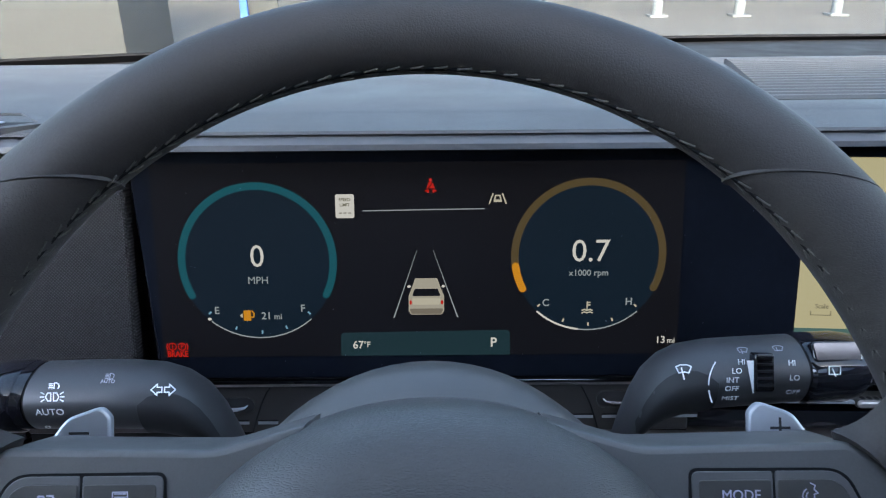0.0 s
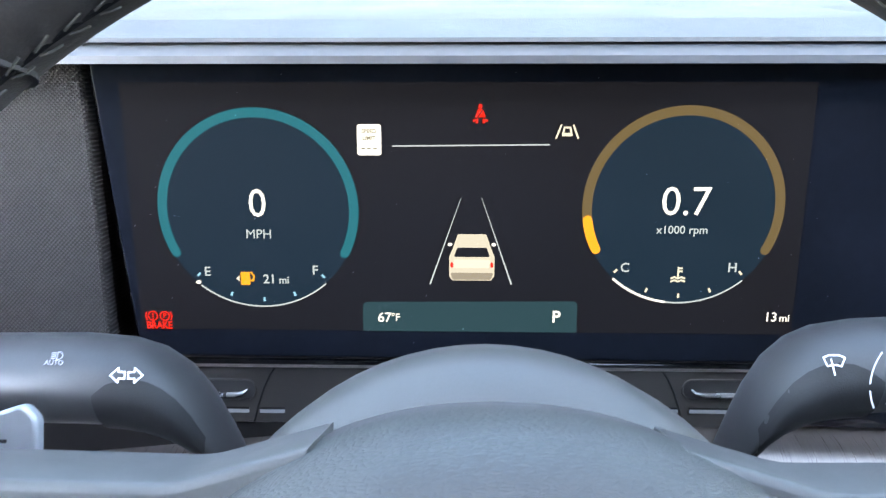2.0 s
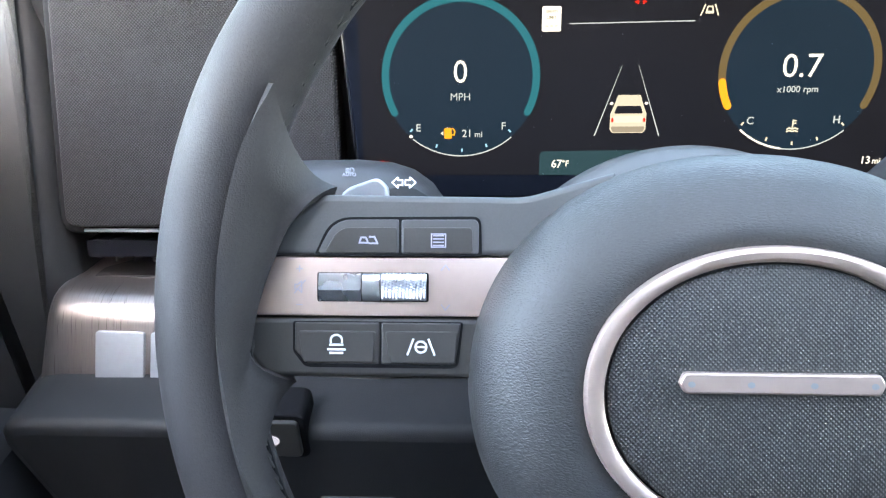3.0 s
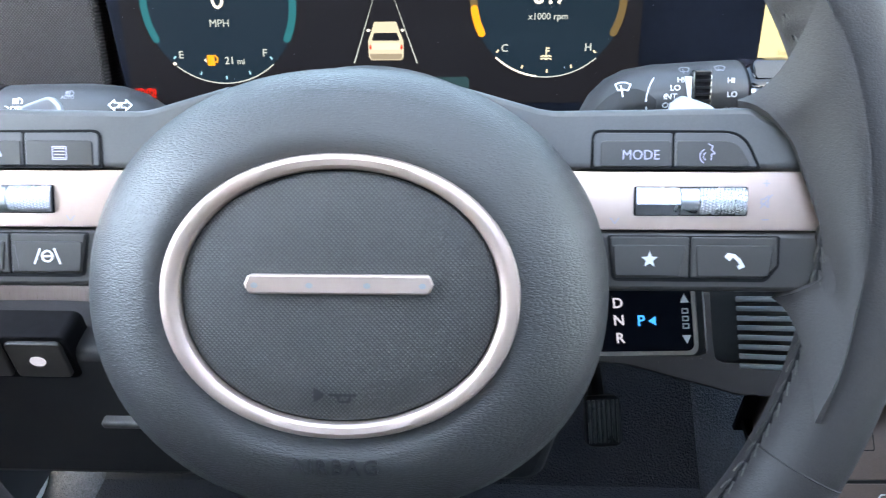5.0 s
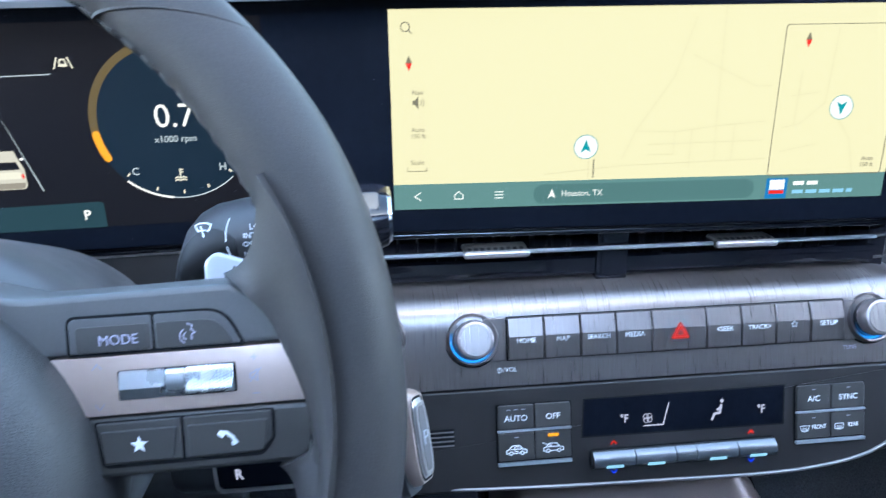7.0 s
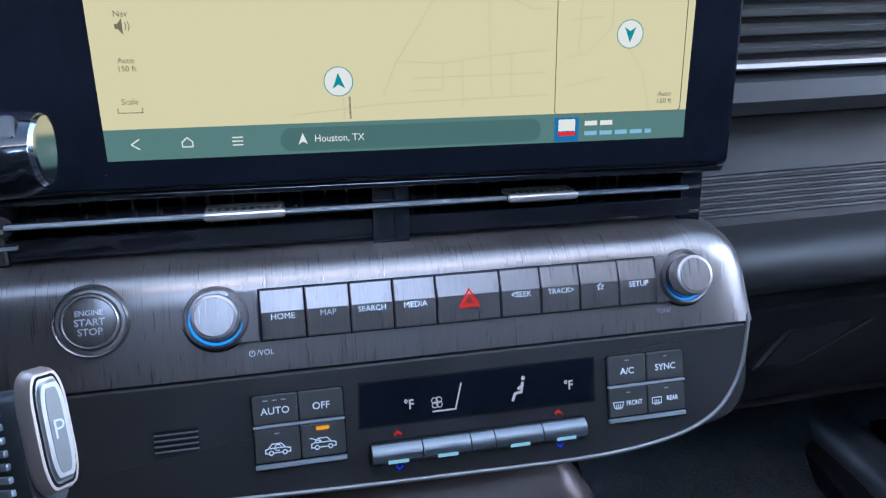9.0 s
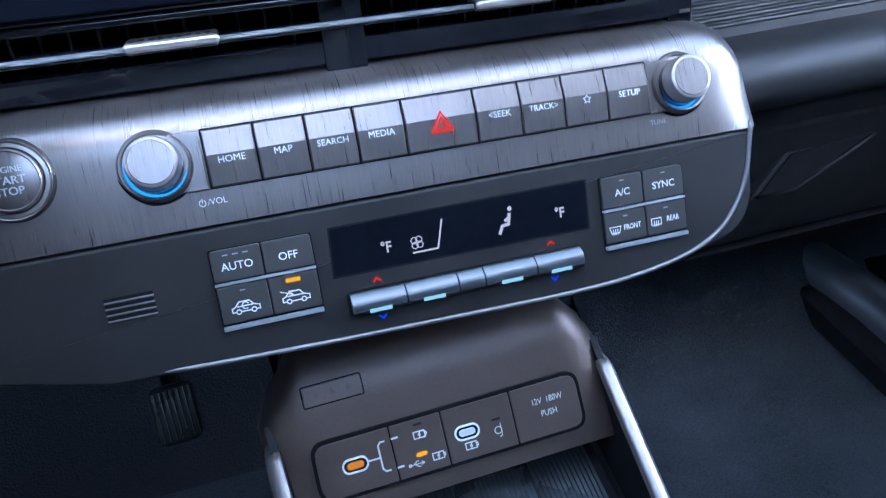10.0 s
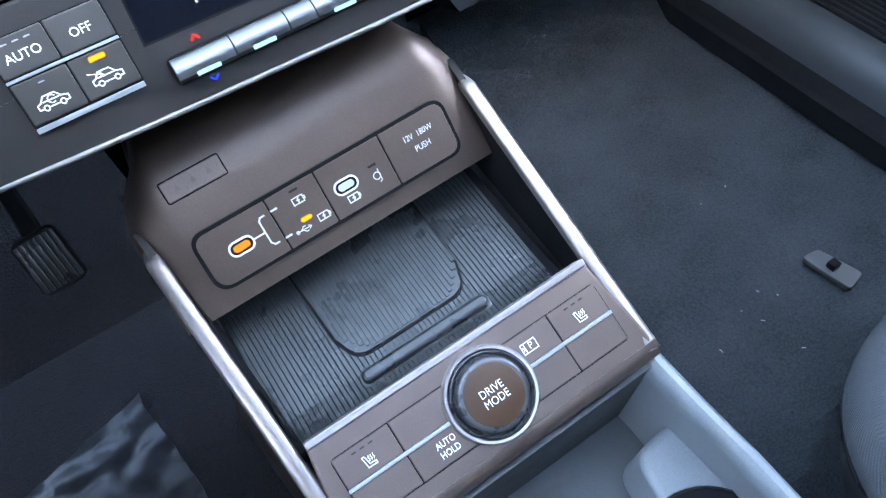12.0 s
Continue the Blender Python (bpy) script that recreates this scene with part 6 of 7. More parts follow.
def gear_selector():
    G = Matrix.Translation((0.1725, 0.2265, 0.6562)) @ pose(0, 0, 0, -28, -14, -14)
    g = thing("gear_selector", "black column gear selector with lit letters and metal grip", "gear selector", G)
    sec = rrect(0.046, 0.040, 0.012, 5)

    def along(x0, x1, k0=1.0, k1=1.0, bev=0.0, dz=0.0, thin=0.52):
        bm = bmesh.new()
        rows = [(x0, k0 * 0.94), (x0 + bev, k0), (x1 - bev, k1), (x1, k1 * 0.94)] if bev else [(x0, k0), (x1, k1)]
        rs = [[bm.verts.new((x, a * k * thin, b * k + dz)) for a, b in sec] for x, k in rows]
        for p, q in zip(rs, rs[1:]):
            skin(bm, p, q)
        bm.faces.new(rs[0]), bm.faces.new(rs[-1])
        return bm
    part("body", along(-0.085, -0.006, 0.96, 1.0, 0.004), STALK, g, "black selector body")
    scr = part("letter_window", prism(rrect(0.046, 0.031, 0.003, 4, -0.034, 0.0), -0.0150, -0.010, 0.0008), GLASS, g, "black window with gear letters")
    part("window_edge", frame_plate(rrect(0.050, 0.0350, 0.004, 4, -0.034, 0), rrect(0.0462, 0.0312, 0.003, 4, -0.034, 0), -0.0146, -0.010), SATIN, g)
    for s, z in (("D", 0.0085), ("N", 0.0), ("R", -0.0088)):
        words(s, 0.0050, L_KEY, scr, -0.0450, z, -0.0152, "lettering", 0.03)
    words("P", 0.0052, L_SKYBLUE, scr, -0.0345, -0.0005, -0.0152, "lettering", 0.03)
    part("gear_pointer", flat([(-0.0312, -0.0005), (-0.0276, 0.0017), (-0.0276, -0.0027)], -0.0153), L_SKYBLUE, scr)
    sc = strokes([[(-0.0012, k * 0.0036 + 0.0012), (0.0012, k * 0.0036 + 0.0012), (0.0012, k * 0.0036 - 0.0008), (-0.0012, k * 0.0036 - 0.0008), (-0.0012, k * 0.0036 + 0.0012)] for k in (-1, 0, 1)], 0.0005, -0.0152, None, -0.0140, 0.0)
    for q in (1, -1):
        flat([(-0.0140 - 0.0020, q * 0.0078), (-0.0140 + 0.0020, q * 0.0078), (-0.0140, q * 0.0120)], -0.0152, sc)
    part("turn_arrow", sc, INK, scr)
    # the turning end stands out towards the driver
    H = pose(0.0130, -0.0178, -0.0024, 0, 0, -15)
    k = part("grip", along(-0.014, 0.034, 1.0, 1.0, 0.003, 0.002, 0.34), STALK, g, "black turning grip", m=H)
    for j in range(9):
        part("grip_ridge", box(-0.002, 0.030, -0.0108, -0.0090, -0.0185 + j * 0.0043, -0.0163 + j * 0.0043, 0.0005), SILVER, k)
    part("end_frame", along(0.034, 0.041, 1.04, 1.01, 0.002, 0.008, 0.30), ROSE, g, "bright end frame", m=H)
    part("end_gap", along(0.040, 0.0413, 0.91, 0.91, 0.0, 0.008, 0.262), BLACK, g, m=H)
    pb = part("park_button", along(0.040, 0.0427, 0.88, 0.82, 0.0012, 0.008, 0.245), SATIN, g, "satin park button", m=H)
    part("button_dish", along(0.0422, 0.0429, 0.70, 0.70, 0.0, 0.008, 0.17), EDGING, pb)
    words("P", 0.0066, INKSOFT, pb, 0, 0, 0, "lettering", -0.01, m=pose(0.0432, 0.0, 0.008, 0, 0, 90))


gear_selector()

# ---- centre console ----
KC = pose(0.3737, 0.2870, -0.0154) @ pose(0, 0, 0.47, 0, -1.4, 0) @ pose(0, 0, -0.47, 8.38) @ Matrix.Scale(1.0076, 4)


def console():
    c = thing("center_console", "brown-grey centre console with charging tray and drive knob", "console", KC)
    U = pose(0, 0.05, 0.478, -45)
    # hood over the tray: face, rolled top, sides
    pr = [(0.0264, 0.4535), (0.0282, 0.4562), (0.0490, 0.4770), (0.0700, 0.4985), (0.0820, 0.5075), (0.0980, 0.5130), (0.1300, 0.5160), (0.20, 0.5160), (0.20, 0.42), (0.060, 0.4400), (0.0340, 0.4480)]
    bm = bmesh.new()
    rings = []
    n = 60
    for i in range(n + 1):
        x = -0.0060 - 0.1045 * math.sin(math.pi * (0.5 - i / n))
        b = end_round(x, -0.1105, 0.0985, 0.027)
        turn = (abs(x + 0.0060) / 0.1045) ** 4 * math.copysign(1.0, x + 0.0060)
        rings.append([bm.verts.new((x - turn * min(0.034, max(0.0, y - 0.076) * 0.9), y + b * 0.75 * max(0, min(1, (z - 0.4535) / 0.06)), z - b * 1.05 * max(0, min(1, (z - 0.4600) / 0.05)))) for y, z in pr])
    for p, q in zip(rings, rings[1:]):
        skin(bm, p, q)
    bm.faces.new(rings[0]), bm.faces.new(rings[-1])
    hood = part("hood", bm, CONSOLE, c, "satin brown-grey hood over the tray")
    # power panel in the hood's face
    po = rounded([(-0.0840, 0.0115), (0.0735, 0.0115), (0.0735, -0.0225), (-0.0850, -0.0225)], [0.008, 0.008, 0.008, 0.010], 6)
    part("power_panel_gap", prism(inset(po, -0.0005), -0.0030, 0.004), BLACK, c, m=U)
    cuts = [-0.0833, -0.0403, -0.0101, 0.0312, 0.0728]
    for i in range(4):
        x0, x1 = cuts[i] + (0.0005 if i else -0.001), cuts[i + 1] - (0.0005 if i < 3 else -0.001)
        rad = [0.0070 if i == 0 else 0.0008, 0.0070 if i == 3 else 0.0008, 0.0070 if i == 3 else 0.0008, 0.0085 if i == 0 else 0.0008]
        k = part("panel_tile", prism(rounded([(max(x0, -0.0825), 0.0100), (min(x1, 0.0720), 0.0100), (min(x1, 0.0720), -0.0210), (max(x0, -0.0833), -0.0210)], rad, 5), -0.0036, 0.004, 0.0004), CONSOLE, c, "brown-grey socket cover", m=U)
        y = -0.0040
        if i in (0, 2):
            x = -0.0622 if i == 0 else 0.0027
            z = -0.0054
            prt = part("charging_port", frame_plate(rrect(0.0150, 0.0088, 0.0043, 6, x, z), rrect(0.0128, 0.0066, 0.0032, 6, x, z), y - 0.0002, -0.0030), INK, k, "white-ringed charging port")
            part("port_well", prism(rrect(0.0128, 0.0066, 0.0032, 6, x, z), -0.0039, -0.0032), BLACK, prt)
            part("port_tongue", prism(rrect(0.0096, 0.0040, 0.0018, 5, x, z), -0.0042, -0.0036), L_ORANGE if i == 0 else INKSOFT, prt, "lit tongue of the port")
        if i == 0:
            mark("branch_symbol", [[(-0.0545, -0.0054), (-0.0480, -0.0054)], [(-0.0440, 0.0030), (-0.0465, 0.0030), (-0.0480, 0.0012), (-0.0480, -0.0118), (-0.0465, -0.0136), (-0.0440, -0.0136)]], 0.0010, INK, k, 0, 0, y)
        if i == 1:
            for z in (0.0030, -0.0136):
                mark("branch_end", [[(-0.0398, z), (-0.0365, z)]], 0.0012, INK, k, 0, 0, y)
            mark("battery_symbol", BATTERY, 0.0007, INK, k, -0.0240, 0.0010, y, 0.0042)
            mark("battery_symbol", BATTERY, 0.0007, INK, k, -0.0160, -0.0136, y, 0.0042)
            part("socket_lamp", flat(rrect(0.0062, 0.0024, 0.0004, 2, -0.0252, -0.0100), y), L_AMBER, k, "amber lit lamp")
            part("socket_lamp", flat(rrect(0.0050, 0.0014, 0.0003, 2, -0.0240, 0.0070), y), INKDARK, k)
            mark("data_symbol", [[(-0.0040, 0), (0.0040, 0)], [(0.0028, 0.0010), (0.0042, 0), (0.0028, -0.0010)], [(-0.0020, 0), (0.0, 0.0016), (0.0012, 0.0016)], [(-0.0010, 0), (0.0006, -0.0016), (0.0018, -0.0016)], circle_line(0.0008, 8, -0.0040, 0)], 0.0006, INK, k, -0.0290, -0.0148, y)
        if i == 2:
            mark("battery_symbol", BATTERY, 0.0007, INK, k, 0.0035, -0.0135, y, 0.0042)
            mark("wireless_symbol", [circle_line(0.0021, 10, -0.0006, 0.0), [(0.0012, 0.0034), (0.0012, -0.0034)], [(0.0012, -0.0034), (-0.0002, -0.0040)]], 0.0006, INK, k, 0.0212, -0.0095, y)
            part("socket_lamp", flat(rrect(0.0050, 0.0014, 0.0003, 2, 0.0205, -0.0030), y), INKDARK, k)
        if i == 3:
            words("12V  180W", 0.0036, INK, k, 0.0525, -0.0002, y, "lettering", 0.0, squeeze=0.82)
            words("PUSH", 0.0036, INK, k, 0.0525, -0.0078, y, "lettering", 0.0, squeeze=0.85)
    L = pose(0, 0.0762, 0.5035, -53)
    ip = rrect(0.0345, 0.0125, 0.0014, 4, -0.0650, 0.0005)
    part("airbag_lamp_gap", frame_plate(ip, inset(ip, 0.0007), -0.0006, 0.006), BLACK, c, m=L)
    il = part("airbag_lamp", prism(inset(ip, 0.0008), -0.0009, 0.006, 0.0003), CONSOLE, c, "unlit warning lamp window", m=L)
    for x in (-0.0740, -0.0650, -0.0560):
        part("dark_symbol", solid([(0, 1), (.8, -.6), (-.8, -.6)], -0.00095, x, 0.0005, 0.0022), FAINT, il)

    # charging tray
    zt = 0.4250
    us = [-0.0960 + 0.1800 * i / 90 for i in range(91)]

    def tray(u, v):
        z = zt + 0.0060 * max(0, (-0.030 - v) / 0.03) ** 2
        return (u, v, z)
    part("tray", sheet(tray, us, [-0.058, -0.052, -0.046, -0.040, -0.03, 0.0, 0.05, 0.10, 0.15], thick=0.006), BLACK, c, "ribbed black rubber tray")
    for i in range(58):
        x = -0.0935 + i * 0.0030
        path = [(-0.056, zt + 0.0046), (-0.050, zt + 0.0027), (-0.044, zt + 0.0013), (-0.036, zt + 0.0002), (-0.03, zt), (0.12, zt)]
        bm = bmesh.new()
        for (y0, z0), (y1, z1) in zip(path, path[1:]):
            q = [bm.verts.new((x + a, b, zz + h)) for b, zz in ((y0, z0), (y1, z1)) for a, h in ((-0.0013, -0.0004), (-0.00115, 0.0007), (0.00115, 0.0007), (0.0013, -0.0004))]
            for j in range(3):
                bm.faces.new((q[j], q[j + 1], q[j + 5], q[j + 4]))
        part("tray_rib", bm, RUBBER, c)
    T = pose(0, 0, zt, -90)
    pad_pts = rounded([(-0.0415, -0.0285), (0.0320, -0.0285), (0.0385, -0.010), (0.0400, 0.060), (-0.0500, 0.060), (-0.0480, -0.010)], [0.018, 0.018, 0.01, 0.012, 0.012, 0.01], 6)
    part("pad_groove", prism(pad_pts, -0.0013, 0.002), BLACK, c, m=T)
    cp = part("charging_pad", prism(inset(pad_pts, 0.0014), -0.0022, 0.002, 0.0006), RUBBER, c, "raised wireless charging pad", m=T)
    for i in range(28):
        x = -0.0445 + i * 0.0030
        d = max(0.0, -0.0300 - x, x - 0.0210)
        lo = -0.0258 + (0.5 * d + 40 * d * d)
        part("pad_rib", prism(rounded([(x - 0.0013, lo), (x + 0.0013, lo), (x + 0.0013, 0.058), (x - 0.0013, 0.058)], 0.0003, 2), -0.0029, -0.001, 0.0002), RUBBER, cp)
    mark("wireless_symbol", [circle_line(0.0052, 18, 0, 0, 60, 380), circle_line(0.0028, 14, 0, 0), [(0.0028, 0.002), (0.0028, -0.0085)]], 0.0007, INKDARK, cp, -0.010, 0.004, -0.0031)
    words("NFC", 0.0040, INKDARK, cp, -0.0075, -0.0090, -0.0031, "lettering", 0.0)
    part("stop_bar", prism(rrect(0.0840, 0.0080, 0.0038, 6, -0.0035, -0.0400), -0.0075, 0.002, 0.0024), RUBBER, c, "raised rubber stop bar", m=T)
    part("stop_base", prism(rrect(0.0880, 0.0115, 0.0055, 6, -0.0035, -0.0405), -0.0022, 0.002, 0.0008), RUBBER, c, m=T)

    # switch plate with the drive knob
    D = pose(0, -0.085, 0.449, -70)
    sp = rounded([(-0.0880, 0.0235), (0.0870, 0.0235), (0.0965, -0.0350), (-0.0965, -0.0350)], [0.003, 0.003, 0.008, 0.008], 5)
    part("switch_plate", prism(sp, 0.0, 0.010, 0.002), CONSOLE, c, "satin brown-grey switch plate", m=D)
    part("plate_edge", prism(rounded([(-0.0880, 0.0262), (0.0870, 0.0262), (0.0870, 0.0215), (-0.0880, 0.0215)], 0.001), -0.0012, 0.012, 0.001), RAIL, c, m=D)
    part("switch_gap", prism(rounded([(-0.0815, 0.0120), (0.0840, 0.0120), (0.0840, -0.0238), (-0.0815, -0.0238)], 0.003), -0.0004, 0.004), BLACK, c, m=D)
    for a, b in ((-0.0810, -0.0485), (-0.0479, 0.0005), (0.0005, 0.0514), (0.0520, 0.0835)):
        for z1, z0 in ((0.0115, -0.0052), (-0.0072, -0.0233)):
            k = part("switch", prism(rounded([(a, z1), (b, z1), (b, z0), (a, z0)], 0.0008, 3), -0.0012, 0.004, 0.0005), CONSOLE, c, "flat brown-grey switch", m=D)
            y = -0.0016
            cx, cz = (a + b) / 2, (z0 + z1) / 2
            if z1 > 0 and a in (-0.0810, 0.0520):
                mark("heated_seat_symbol", HEATSEAT, 0.0006, INK, k, cx, cz - 0.0022, y, 0.0058)
                for q in (-0.0048, 0.0, 0.0048):
                    part("switch_lamp", flat(rrect(0.0026, 0.0008, 0.0002, 2, cx + q, z1 - 0.0030), y), INKDARK, k)
            elif z1 > 0 and a == 0.0005:
                mark("parking_view_symbol", [[(-.9, -.55), (.9, -.55), (.9, .55), (-.9, .55), (-.9, -.55)], [(-.5, -.5), (-.5, .5)], [(-.75, -.2), (-.6, 0), (-.75, .2)]], 0.0006, INK, k, 0.0350, cz, y, 0.0050)
                words("P", 0.0038, INK, k, 0.0360, cz, y, "lettering", 0.01)
            elif z1 < 0 and a == -0.0479:
                for s, dz in (("AUTO", 0.0026), ("HOLD", -0.0026)):
                    words(s, 0.0036, INK, k, -0.0285, cz + dz, y, "lettering", 0.02, squeeze=0.82)
    part("bright_line", box(-0.0812, 0.0837, -0.0026, 0.002, -0.0072, -0.0052, 0.0006), SILVER, c, "thin silver line", m=D)
    kx, kz = 0.0040, -0.0058
    kn = part("drive_knob", lathe([(0.0158, -0.0100), (0.0176, -0.0100), (0.0188, -0.0092), (0.0196, -0.0076), (0.0202, -0.0050), (0.0204, 0.002)], 56, cx=kx, cz=kz), KNOBSIDE, c, "satin black rotary drive mode knob", m=D)
    part("knob_cap", lathe([(0.0003, -0.0106), (0.0152, -0.0106), (0.0160, -0.0103), (0.0162, -0.0090)], 48, cx=kx, cz=kz), pbr("bronze_cap", (0.050, 0.024, 0.012), 0.45, vary=0.1, scale=60, spec=0.3), kn, "bronze knob cap")
    part("knob_collar", lathe([(0.0203, -0.0055), (0.0216, -0.0075), (0.0222, -0.0060), (0.0222, -0.0020), (0.0218, 0.0)], 56, cx=kx, cz=kz, close=False), KNOBSIDE, kn)
    part("knob_ring", lathe([(0.0222, -0.0015), (0.0232, -0.0048), (0.0246, -0.0050), (0.0256, -0.0030), (0.0258, 0.002)], 56, cx=kx, cz=kz, close=False), SATIN, kn, "satin metal ring")
    for s, dz in (("DRIVE", 0.0028), ("MODE", -0.0028)):
        words(s, 0.0043, INK, kn, kx, kz + dz, -0.0108, "lettering", 0.0, squeeze=0.86)

    # side rails from the hood down to the switch plate, and the walls below them
    for s, x0, x1 in ((-1, -0.1070, -0.0935), (1, 0.0945, 0.0935)):
        path = [(x0 + (x1 - x0) * q, 0.098 - 0.217 * q, 0.4968 - 0.0608 * q) for q in (0.11, 0.18, 0.26, 0.35, 0.5, 0.65, 0.85, 1.0)]
        bm = bmesh.new()
        rings = []
        gp = glide(path)
        for i, q in enumerate(gp):
            w = 0.0046 * min(1.0, 0.25 + i / 9)
            sec = [(-w, -0.0060), (-w, -0.0012), (-w + 0.0008, 0.0002), (-w + 0.0022, 0.0008), (w - 0.0022, 0.0008), (w - 0.0008, 0.0002), (w, -0.0012), (w, -0.0060)]
            sink = 0.014 * max(0.0, 1 - i / 7) ** 1.5
            rings.append([bm.verts.new((q[0] + a, q[1] - 0.27 * (b + s * a * 0.25), q[2] + 0.96 * (b - s * a * 0.25) - sink)) for a, b in sec])
        for p, q in zip(rings, rings[1:]):
            skin(bm, p, q)
        bm.faces.new(rings[0]), bm.faces.new(rings[-1])
        part("side_rail", bm, RAIL, c, "satin metal side rail", deg=50)

        def wall(u, v):
            q = [Vector(p_) for p_ in path]
            t = u * (len(q) - 1)
            i = min(int(t), len(q) - 2)
            p_ = q[i].lerp(q[i + 1], t - i)
            return (p_.x + s * (0.0004 + (0.060 if s < 0 else 0.020) * v * v), p_.y, p_.z + (0.10 - p_.z) * v)
        part("side_wall", sheet(wall, [i / 18 for i in range(19)], [0, 0.06, 0.2, 0.5, 1.0], thick=0.004), FASCIA, c, "dark console side")
        part("inner_wall", sheet(lambda u, v: (x0 + (x1 - x0) * u - s * 0.0040, 0.10 - 0.16 * u, (0.50 - 0.055 * u) * (1 - v) + 0.42 * v), [0, 0.25, 0.5, 0.75, 1.0], [0, 0.5, 1]), BLACK, c)
    part("tray_back", box(-0.10, 0.09, 0.148, 0.152, 0.41, 0.50), BLACK, c)
    part("front_lip", extrude_x([(-0.1150, 0.4388), (-0.1180, 0.4378), (-0.1205, 0.4350), (-0.1218, 0.4310), (-0.1208, 0.4262), (-0.1180, 0.4225), (-0.1140, 0.4215), (-0.110, 0.43)], -0.0965, 0.0965), CONSOLE, c)
    # storage well and armrest sides behind the switch plate, sunlit sides coloured paler
    for s in (-1, 1):
        prf = [(0.0905, 0.3950), (0.0890, 0.4080), (0.0895, 0.4150), (0.0915, 0.4195), (0.0950, 0.4218), (0.0990, 0.4208), (0.1018, 0.4170), (0.1030, 0.4100), (0.1060, 0.20), (0.0905, 0.20)]
        bm = bmesh.new()
        rs = [[bm.verts.new((s * (x + dx), y, z + dz)) for x, z in prf] for y, dz, dx in ((-0.117, 0.003, -0.001), (-0.125, 0.003, -0.001), (-0.155, 0.001, 0.0015), (-0.19, -0.001, 0.0055), (-0.225, -0.003, 0.0080), (-0.62, -0.01, 0.0090))]
        for p, q in zip(rs, rs[1:]):
            skin(bm, p, q)
        bm.faces.new(rs[0]), bm.faces.new(rs[-1])
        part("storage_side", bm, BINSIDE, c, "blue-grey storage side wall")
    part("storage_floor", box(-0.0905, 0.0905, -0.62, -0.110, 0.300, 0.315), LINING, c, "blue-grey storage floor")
    # shade below the switch plate is put into this wall's darker colour
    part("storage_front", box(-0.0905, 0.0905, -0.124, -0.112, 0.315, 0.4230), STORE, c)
    # cup holder: a shelf that curls round the well
    sh = bmesh.new()
    pts = rounded([(0.0985, -0.1500), (0.0640, -0.1525), (0.0600, -0.1800), (0.0330, -0.1880), (0.0130, -0.2250), (0.0130, -0.30), (0.0985, -0.30)], [0.0, 0.016, 0.006, 0.02, 0.02, 0, 0], 6)
    rs = [[sh.verts.new((x, y, z)) for x, y in q] for z, q in ((0.315, pts), (0.3690, pts), (0.3718, inset(pts, 0.0008)), (0.3735, inset(pts, 0.0028)), (0.3740, inset(pts, 0.0050)))]
    for p, q in zip(rs, rs[1:]):
        skin(sh, p, q)
    sh.faces.new(rs[-1])
    cup = part("cup_shelf", sh, BINSIDE, c, "rounded grey cup holder shelf")
    part("cup_well", lathe([(0.0415, -0.0752), (0.0415, -0.0745), (0.040, -0.0745), (0.038, -0.073)], 40, cx=0.062, cz=-0.225), BLACK, cup, m=pose(0, 0, 0.30, -90))
    part("cup_rim", lathe([(0.0412, -0.0740), (0.0418, -0.0760), (0.0432, -0.0760), (0.0438, -0.074)], 40, cx=0.062, cz=-0.225, close=False), PIANO, cup, m=pose(0, 0, 0.30, -90))


console()


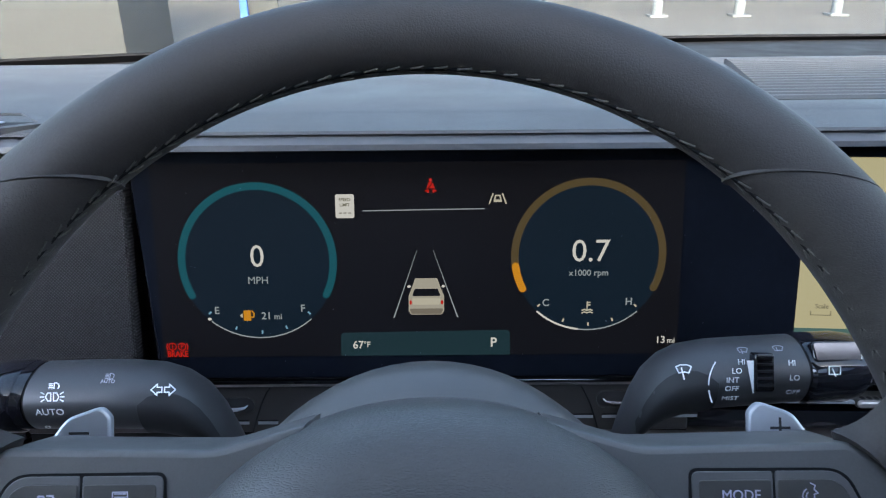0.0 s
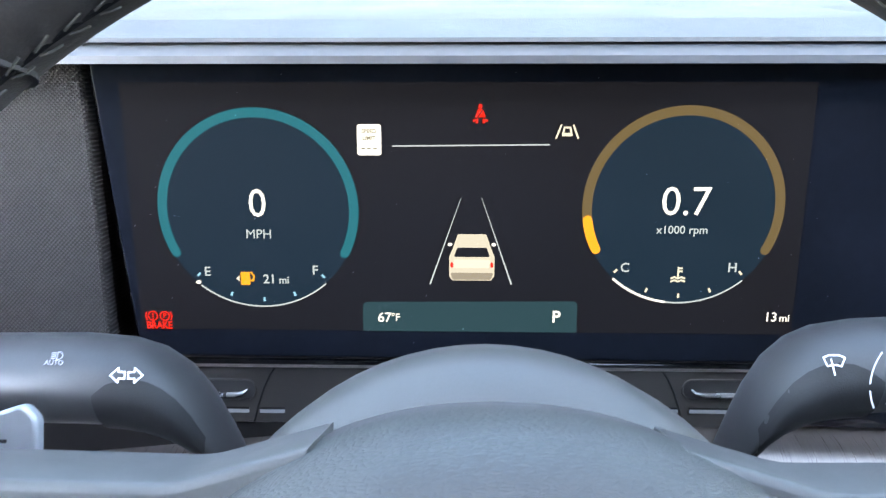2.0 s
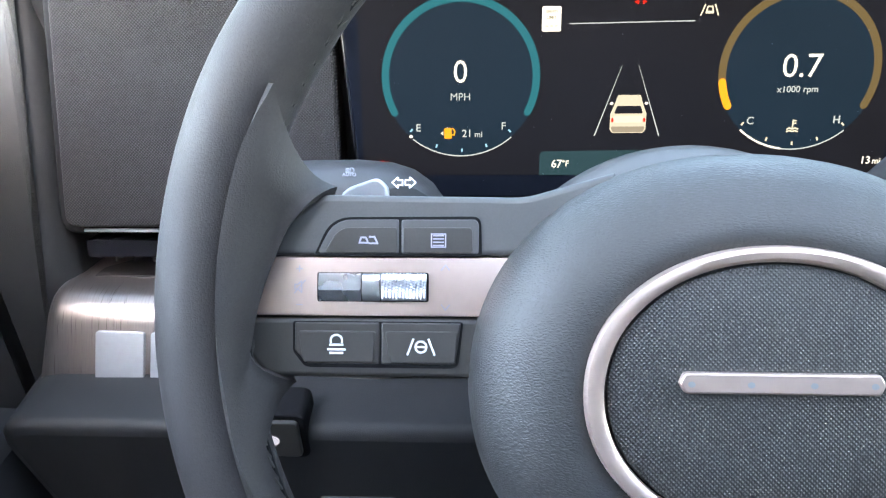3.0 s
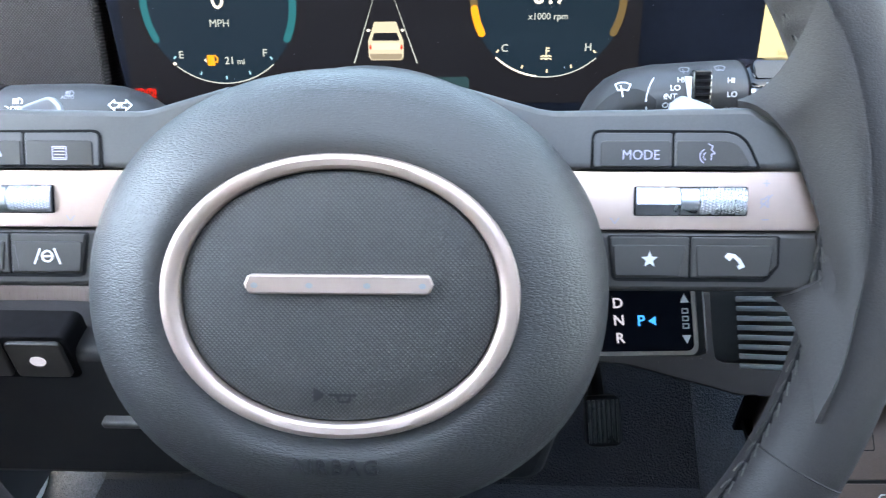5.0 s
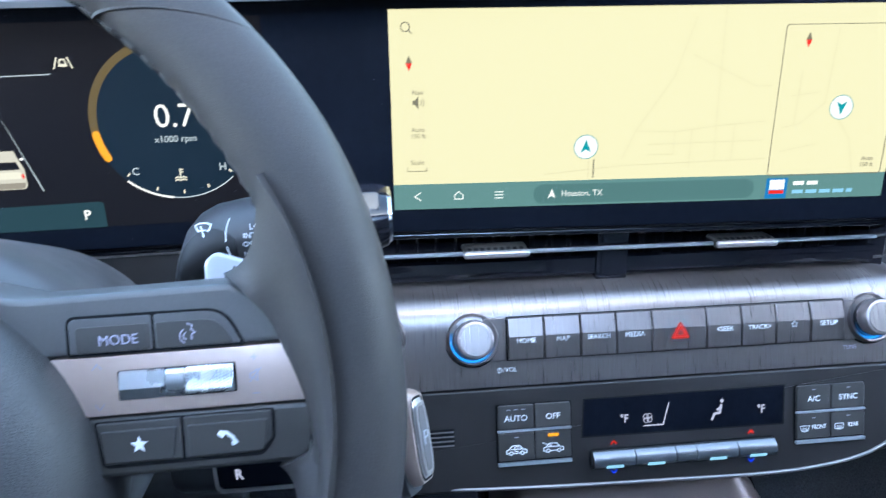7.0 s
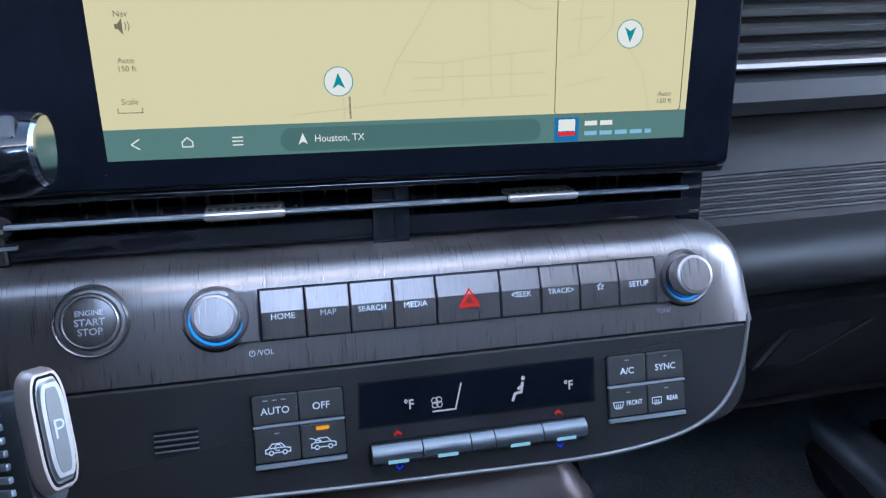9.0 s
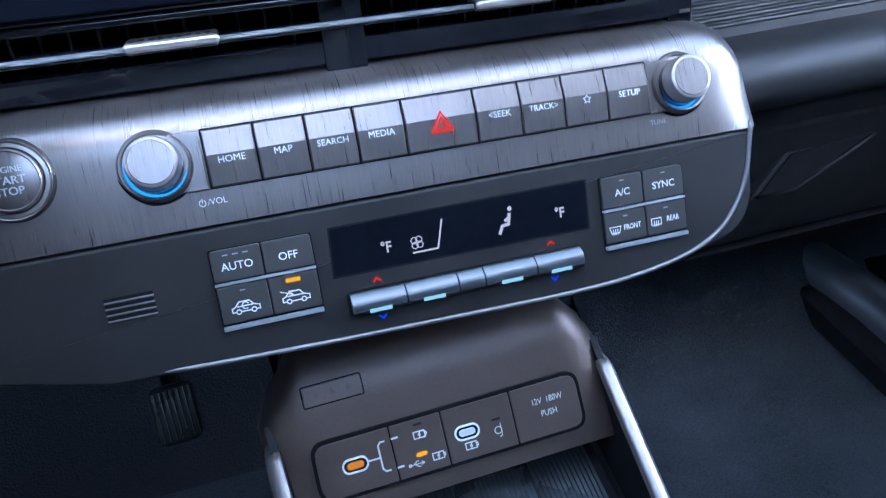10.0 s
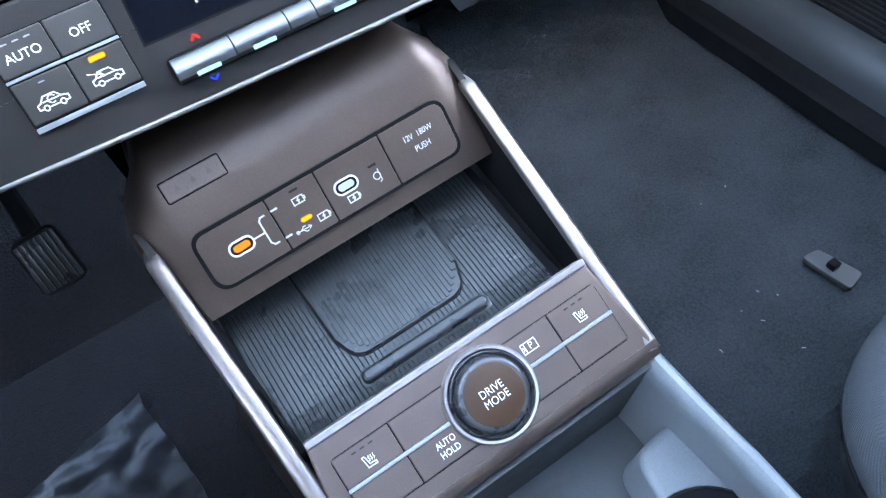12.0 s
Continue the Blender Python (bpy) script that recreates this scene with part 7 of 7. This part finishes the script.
# ---- floor and seat ----
def footwell():
    p = thing("brake_pedal", "dark ribbed rubber brake pedal above the floor", "pedal", pose(0.184, 0.450, 0.341, -40, 0, 4))
    part("pad", prism(rrect(0.035, 0.049, 0.007, 5), -0.006, 0.006, 0.003), BOOT, p)
    for k in range(7):
        part("rib", box(-0.0141 + k * 0.0047 - 0.0015, -0.0141 + k * 0.0047 + 0.0015, -0.0075, -0.005, -0.0205, 0.0205, 0.0008), RUBBER, p)
    part("arm", tube([(0, 0.008, 0), (0, 0.05, 0.10), (0, 0.08, 0.26)], 0.008, 8), BLACK, p)
    f = thing("floor_anchor", "small grey plastic mat anchor on the carpet", "mat anchor", pose(0.763, 0.141, 0.160, 0, 0, 0))
    part("plate", prism(rounded([(-0.013, 0.025), (0.006, 0.021), (0.017, -0.021), (-0.006, -0.026)], 0.005), -0.003, 0.003, 0.001), SPOKE, f, m=pose(0, 0, 0.002, -90))
    part("hook", box(-0.004, 0.005, -0.004, 0.005, 0.003, 0.012, 0.001), BLACK, f)
    d = bmesh.new()
    sheet(lambda u, v: (u, v, 0.174 + 0.003 * noise.noise((u * 9, v * 9, 3)) + max(0, v - 0.50) * 0.75), [-0.38 + 0.70 * i / 30 for i in range(31)], [-0.35 + 1.2 * i / 48 for i in range(49)], d, thick=0.006)
    tagged(part("floor_mat", d, CARPETDK), "black carpet mat in the driver's footwell", "floor mat")
    film = bmesh.new()

    def crease(u, v):
        edge = 0.188 - 0.16 * max(0.0, v - 0.27) + 0.004 * noise.noise((v * 30, 2, 0))
        x = -0.20 + (edge + 0.20) * u
        y = v - 0.10 * (1 - u) * max(0.0, v - 0.30) / 0.11
        h = abs(noise.noise((x * 22, y * 34, 1))) ** 0.8 * 0.007 + abs(noise.noise((x * 60 + y * 40, y * 70, 5))) * 0.004
        return (x, y, 0.1815 + h)
    sheet(crease, [i / 60 for i in range(61)], [0.08 + 0.33 * i / 60 for i in range(61)], film, thick=0.0006)
    tagged(part("plastic_film", film, FILM), "crinkled clear protective film lying on the black mat", "film")

    s = thing("passenger_seat", "grey woven cloth passenger seat cushion with stitched side", "seat", pose(0.754, -0.216, 0.150))

    def loop(k, z, n):
        return [(0.255 * k * math.copysign(abs(math.cos(a)) ** 0.42, math.cos(a)), 0.275 * k * math.copysign(abs(math.sin(a)) ** 0.42, math.sin(a)), z) for a in [2 * math.pi * i / n for i in range(n)]]
    for nm, mat_, lab, prof in (("side_panel", BOOT, "dark grained side panel", ((0.12, 0.90), (0.15, 0.935), (0.19, 0.955), (0.204, 0.965))), ("cushion", SEATCL, "grey woven cushion", ((0.200, 0.970), (0.212, 0.992), (0.225, 0.992), (0.238, 0.975), (0.247, 0.945), (0.253, 0.90), (0.256, 0.84), (0.257, 0.5)))):
        bm = bmesh.new()
        rings = [[bm.verts.new(q) for q in loop(k, z, 96)] for z, k in prof]
        for a, b in zip(rings, rings[1:]):
            skin(bm, a, b)
        bm.faces.new(rings[0]), bm.faces.new(rings[-1])
        cu = part(nm, bm, mat_, s, lab)
    part("piping", tube(loop(0.982, 0.205, 96), 0.0022, 6, True), BLACK, cu)
    th = bmesh.new()
    st = loop(0.885, 0.2545, 720)
    for i in range(0, 720, 2):
        a, b = Vector(st[i]), Vector(st[(i + 1) % 720])
        if (a - b).length < 0.02:
            tube([a, (a + b) / 2 + Vector((0, 0, 0.0006)), b], 0.0007, 4, bm=th)
    part("stitching", th, INKDIM, cu, "pale dashed stitching")
    part("backrest", box(-0.25, 0.25, -0.42, -0.28, 0.22, 0.85, 0.05, seg=4), SEATCL, s)
    part("base", box(-0.20, 0.20, -0.22, 0.16, 0.0, 0.13, 0.02), BLACK, s)
    # door sill along the carpet: black strip for its shaded side, rounded grey roll, dark scuff plate behind
    sl = bmesh.new()
    rings = []
    for i in range(25):
        y = -1.0 + 1.64 * i / 24
        dx = -0.035 * max(0.0, (y - 0.40) / 0.24) ** 1.5 + 0.03 * max(0.0, (0.30 - y)) * 0.1
        rings.append([sl.verts.new((x + dx, y, z)) for x, z in ((0.938, 0.15), (0.938, 0.192), (0.944, 0.206), (0.955, 0.215), (0.968, 0.219), (0.985, 0.216), (1.000, 0.204), (1.006, 0.190), (1.006, 0.15))])
    for a, b in zip(rings, rings[1:]):
        skin(sl, a, b)
    sl.faces.new(rings[0]), sl.faces.new(rings[-1])
    tagged(part("trim_sill", sl, SILLGREY), "dark grey rounded door sill trim beside the carpet", "door sill", kind="structure")
    # the sill's shaded side is put in as a separate black strip
    ft = box(0.903, 0.937, -1.0, 0.64, 0.150, 0.186, 0.012, seg=3)
    tagged(part("trim_shade_strip", ft, BLACK), "black strip for the shaded side of the door sill along the carpet", "door sill", kind="structure")
    sp = thing("scuff_plate", "black ribbed scuff plate on the door sill", "scuff plate", pose(1.045, 0.0, 0.165))
    part("plate", box(-0.037, 0.06, -1.0, 0.62, 0.0, 0.030, 0.004), BLACK, sp)
    for i in range(6):
        part("rib", box(-0.030 + i * 0.009, -0.026 + i * 0.009, -0.95, 0.45, 0.030, 0.033, 0.001), BOOT, sp)
    dr = thing("door_panel", "dark grey passenger door trim beside the sill", "door trim", pose(1.08, 0.0, 0.16))
    part("pocket", box(0.03, 0.12, -1.0, 0.58, 0.05, 0.13, 0.03, seg=4), STORE, dr, "dark blue-grey door pocket")
    part("trim", extrude_x([(-1.0, 0.08), (0.62, 0.08), (0.62, 0.66), (-1.0, 0.66)], 0.06, 0.12), DASHLO, dr)
    part("armrest", box(0.0, 0.10, -0.9, 0.35, 0.34, 0.42, 0.02, seg=3), DASHLO, dr)
    dl = thing("door_panel", "dark grey driver's door trim beside the dashboard", "door trim", pose(-0.42, 0.0, 0.16))
    part("trim", box(-0.04, 0.0, -1.0, 0.62, 0.05, 0.66, 0.02, seg=3), DASHLO, dl)
    part("armrest", box(-0.03, 0.06, -0.9, 0.30, 0.34, 0.42, 0.02, seg=3), DASHLO, dl)
    random.seed(12)
    lint = bmesh.new()
    for _ in range(15):
        x, y = random.uniform(0.52, 0.95), random.uniform(-0.02, 0.42)
        a, ln = random.uniform(0, math.pi), random.uniform(0.0006, 0.0022)
        p0 = Vector((x, y, 0.1625 + 0.006 * noise.noise((x * 6, y * 6, 0))))
        d_ = Vector((math.cos(a), math.sin(a), 0)) * ln
        tube([p0 - d_, p0 + Vector((0, 0, 0.0006)), p0 + d_], random.uniform(0.0003, 0.0007), 4, bm=lint)
    tagged(part("lint", lint, INKDIM), "tiny pale lint specks on the carpet", "lint", kind="stuff")
    kick = part("kick_panel", box(0.60, 1.18, 0.62, 0.64, 0.16, 0.50), BLACK)
    tagged(kick, "black panel at the front of the footwell", "footwell panel", kind="structure")


footwell()
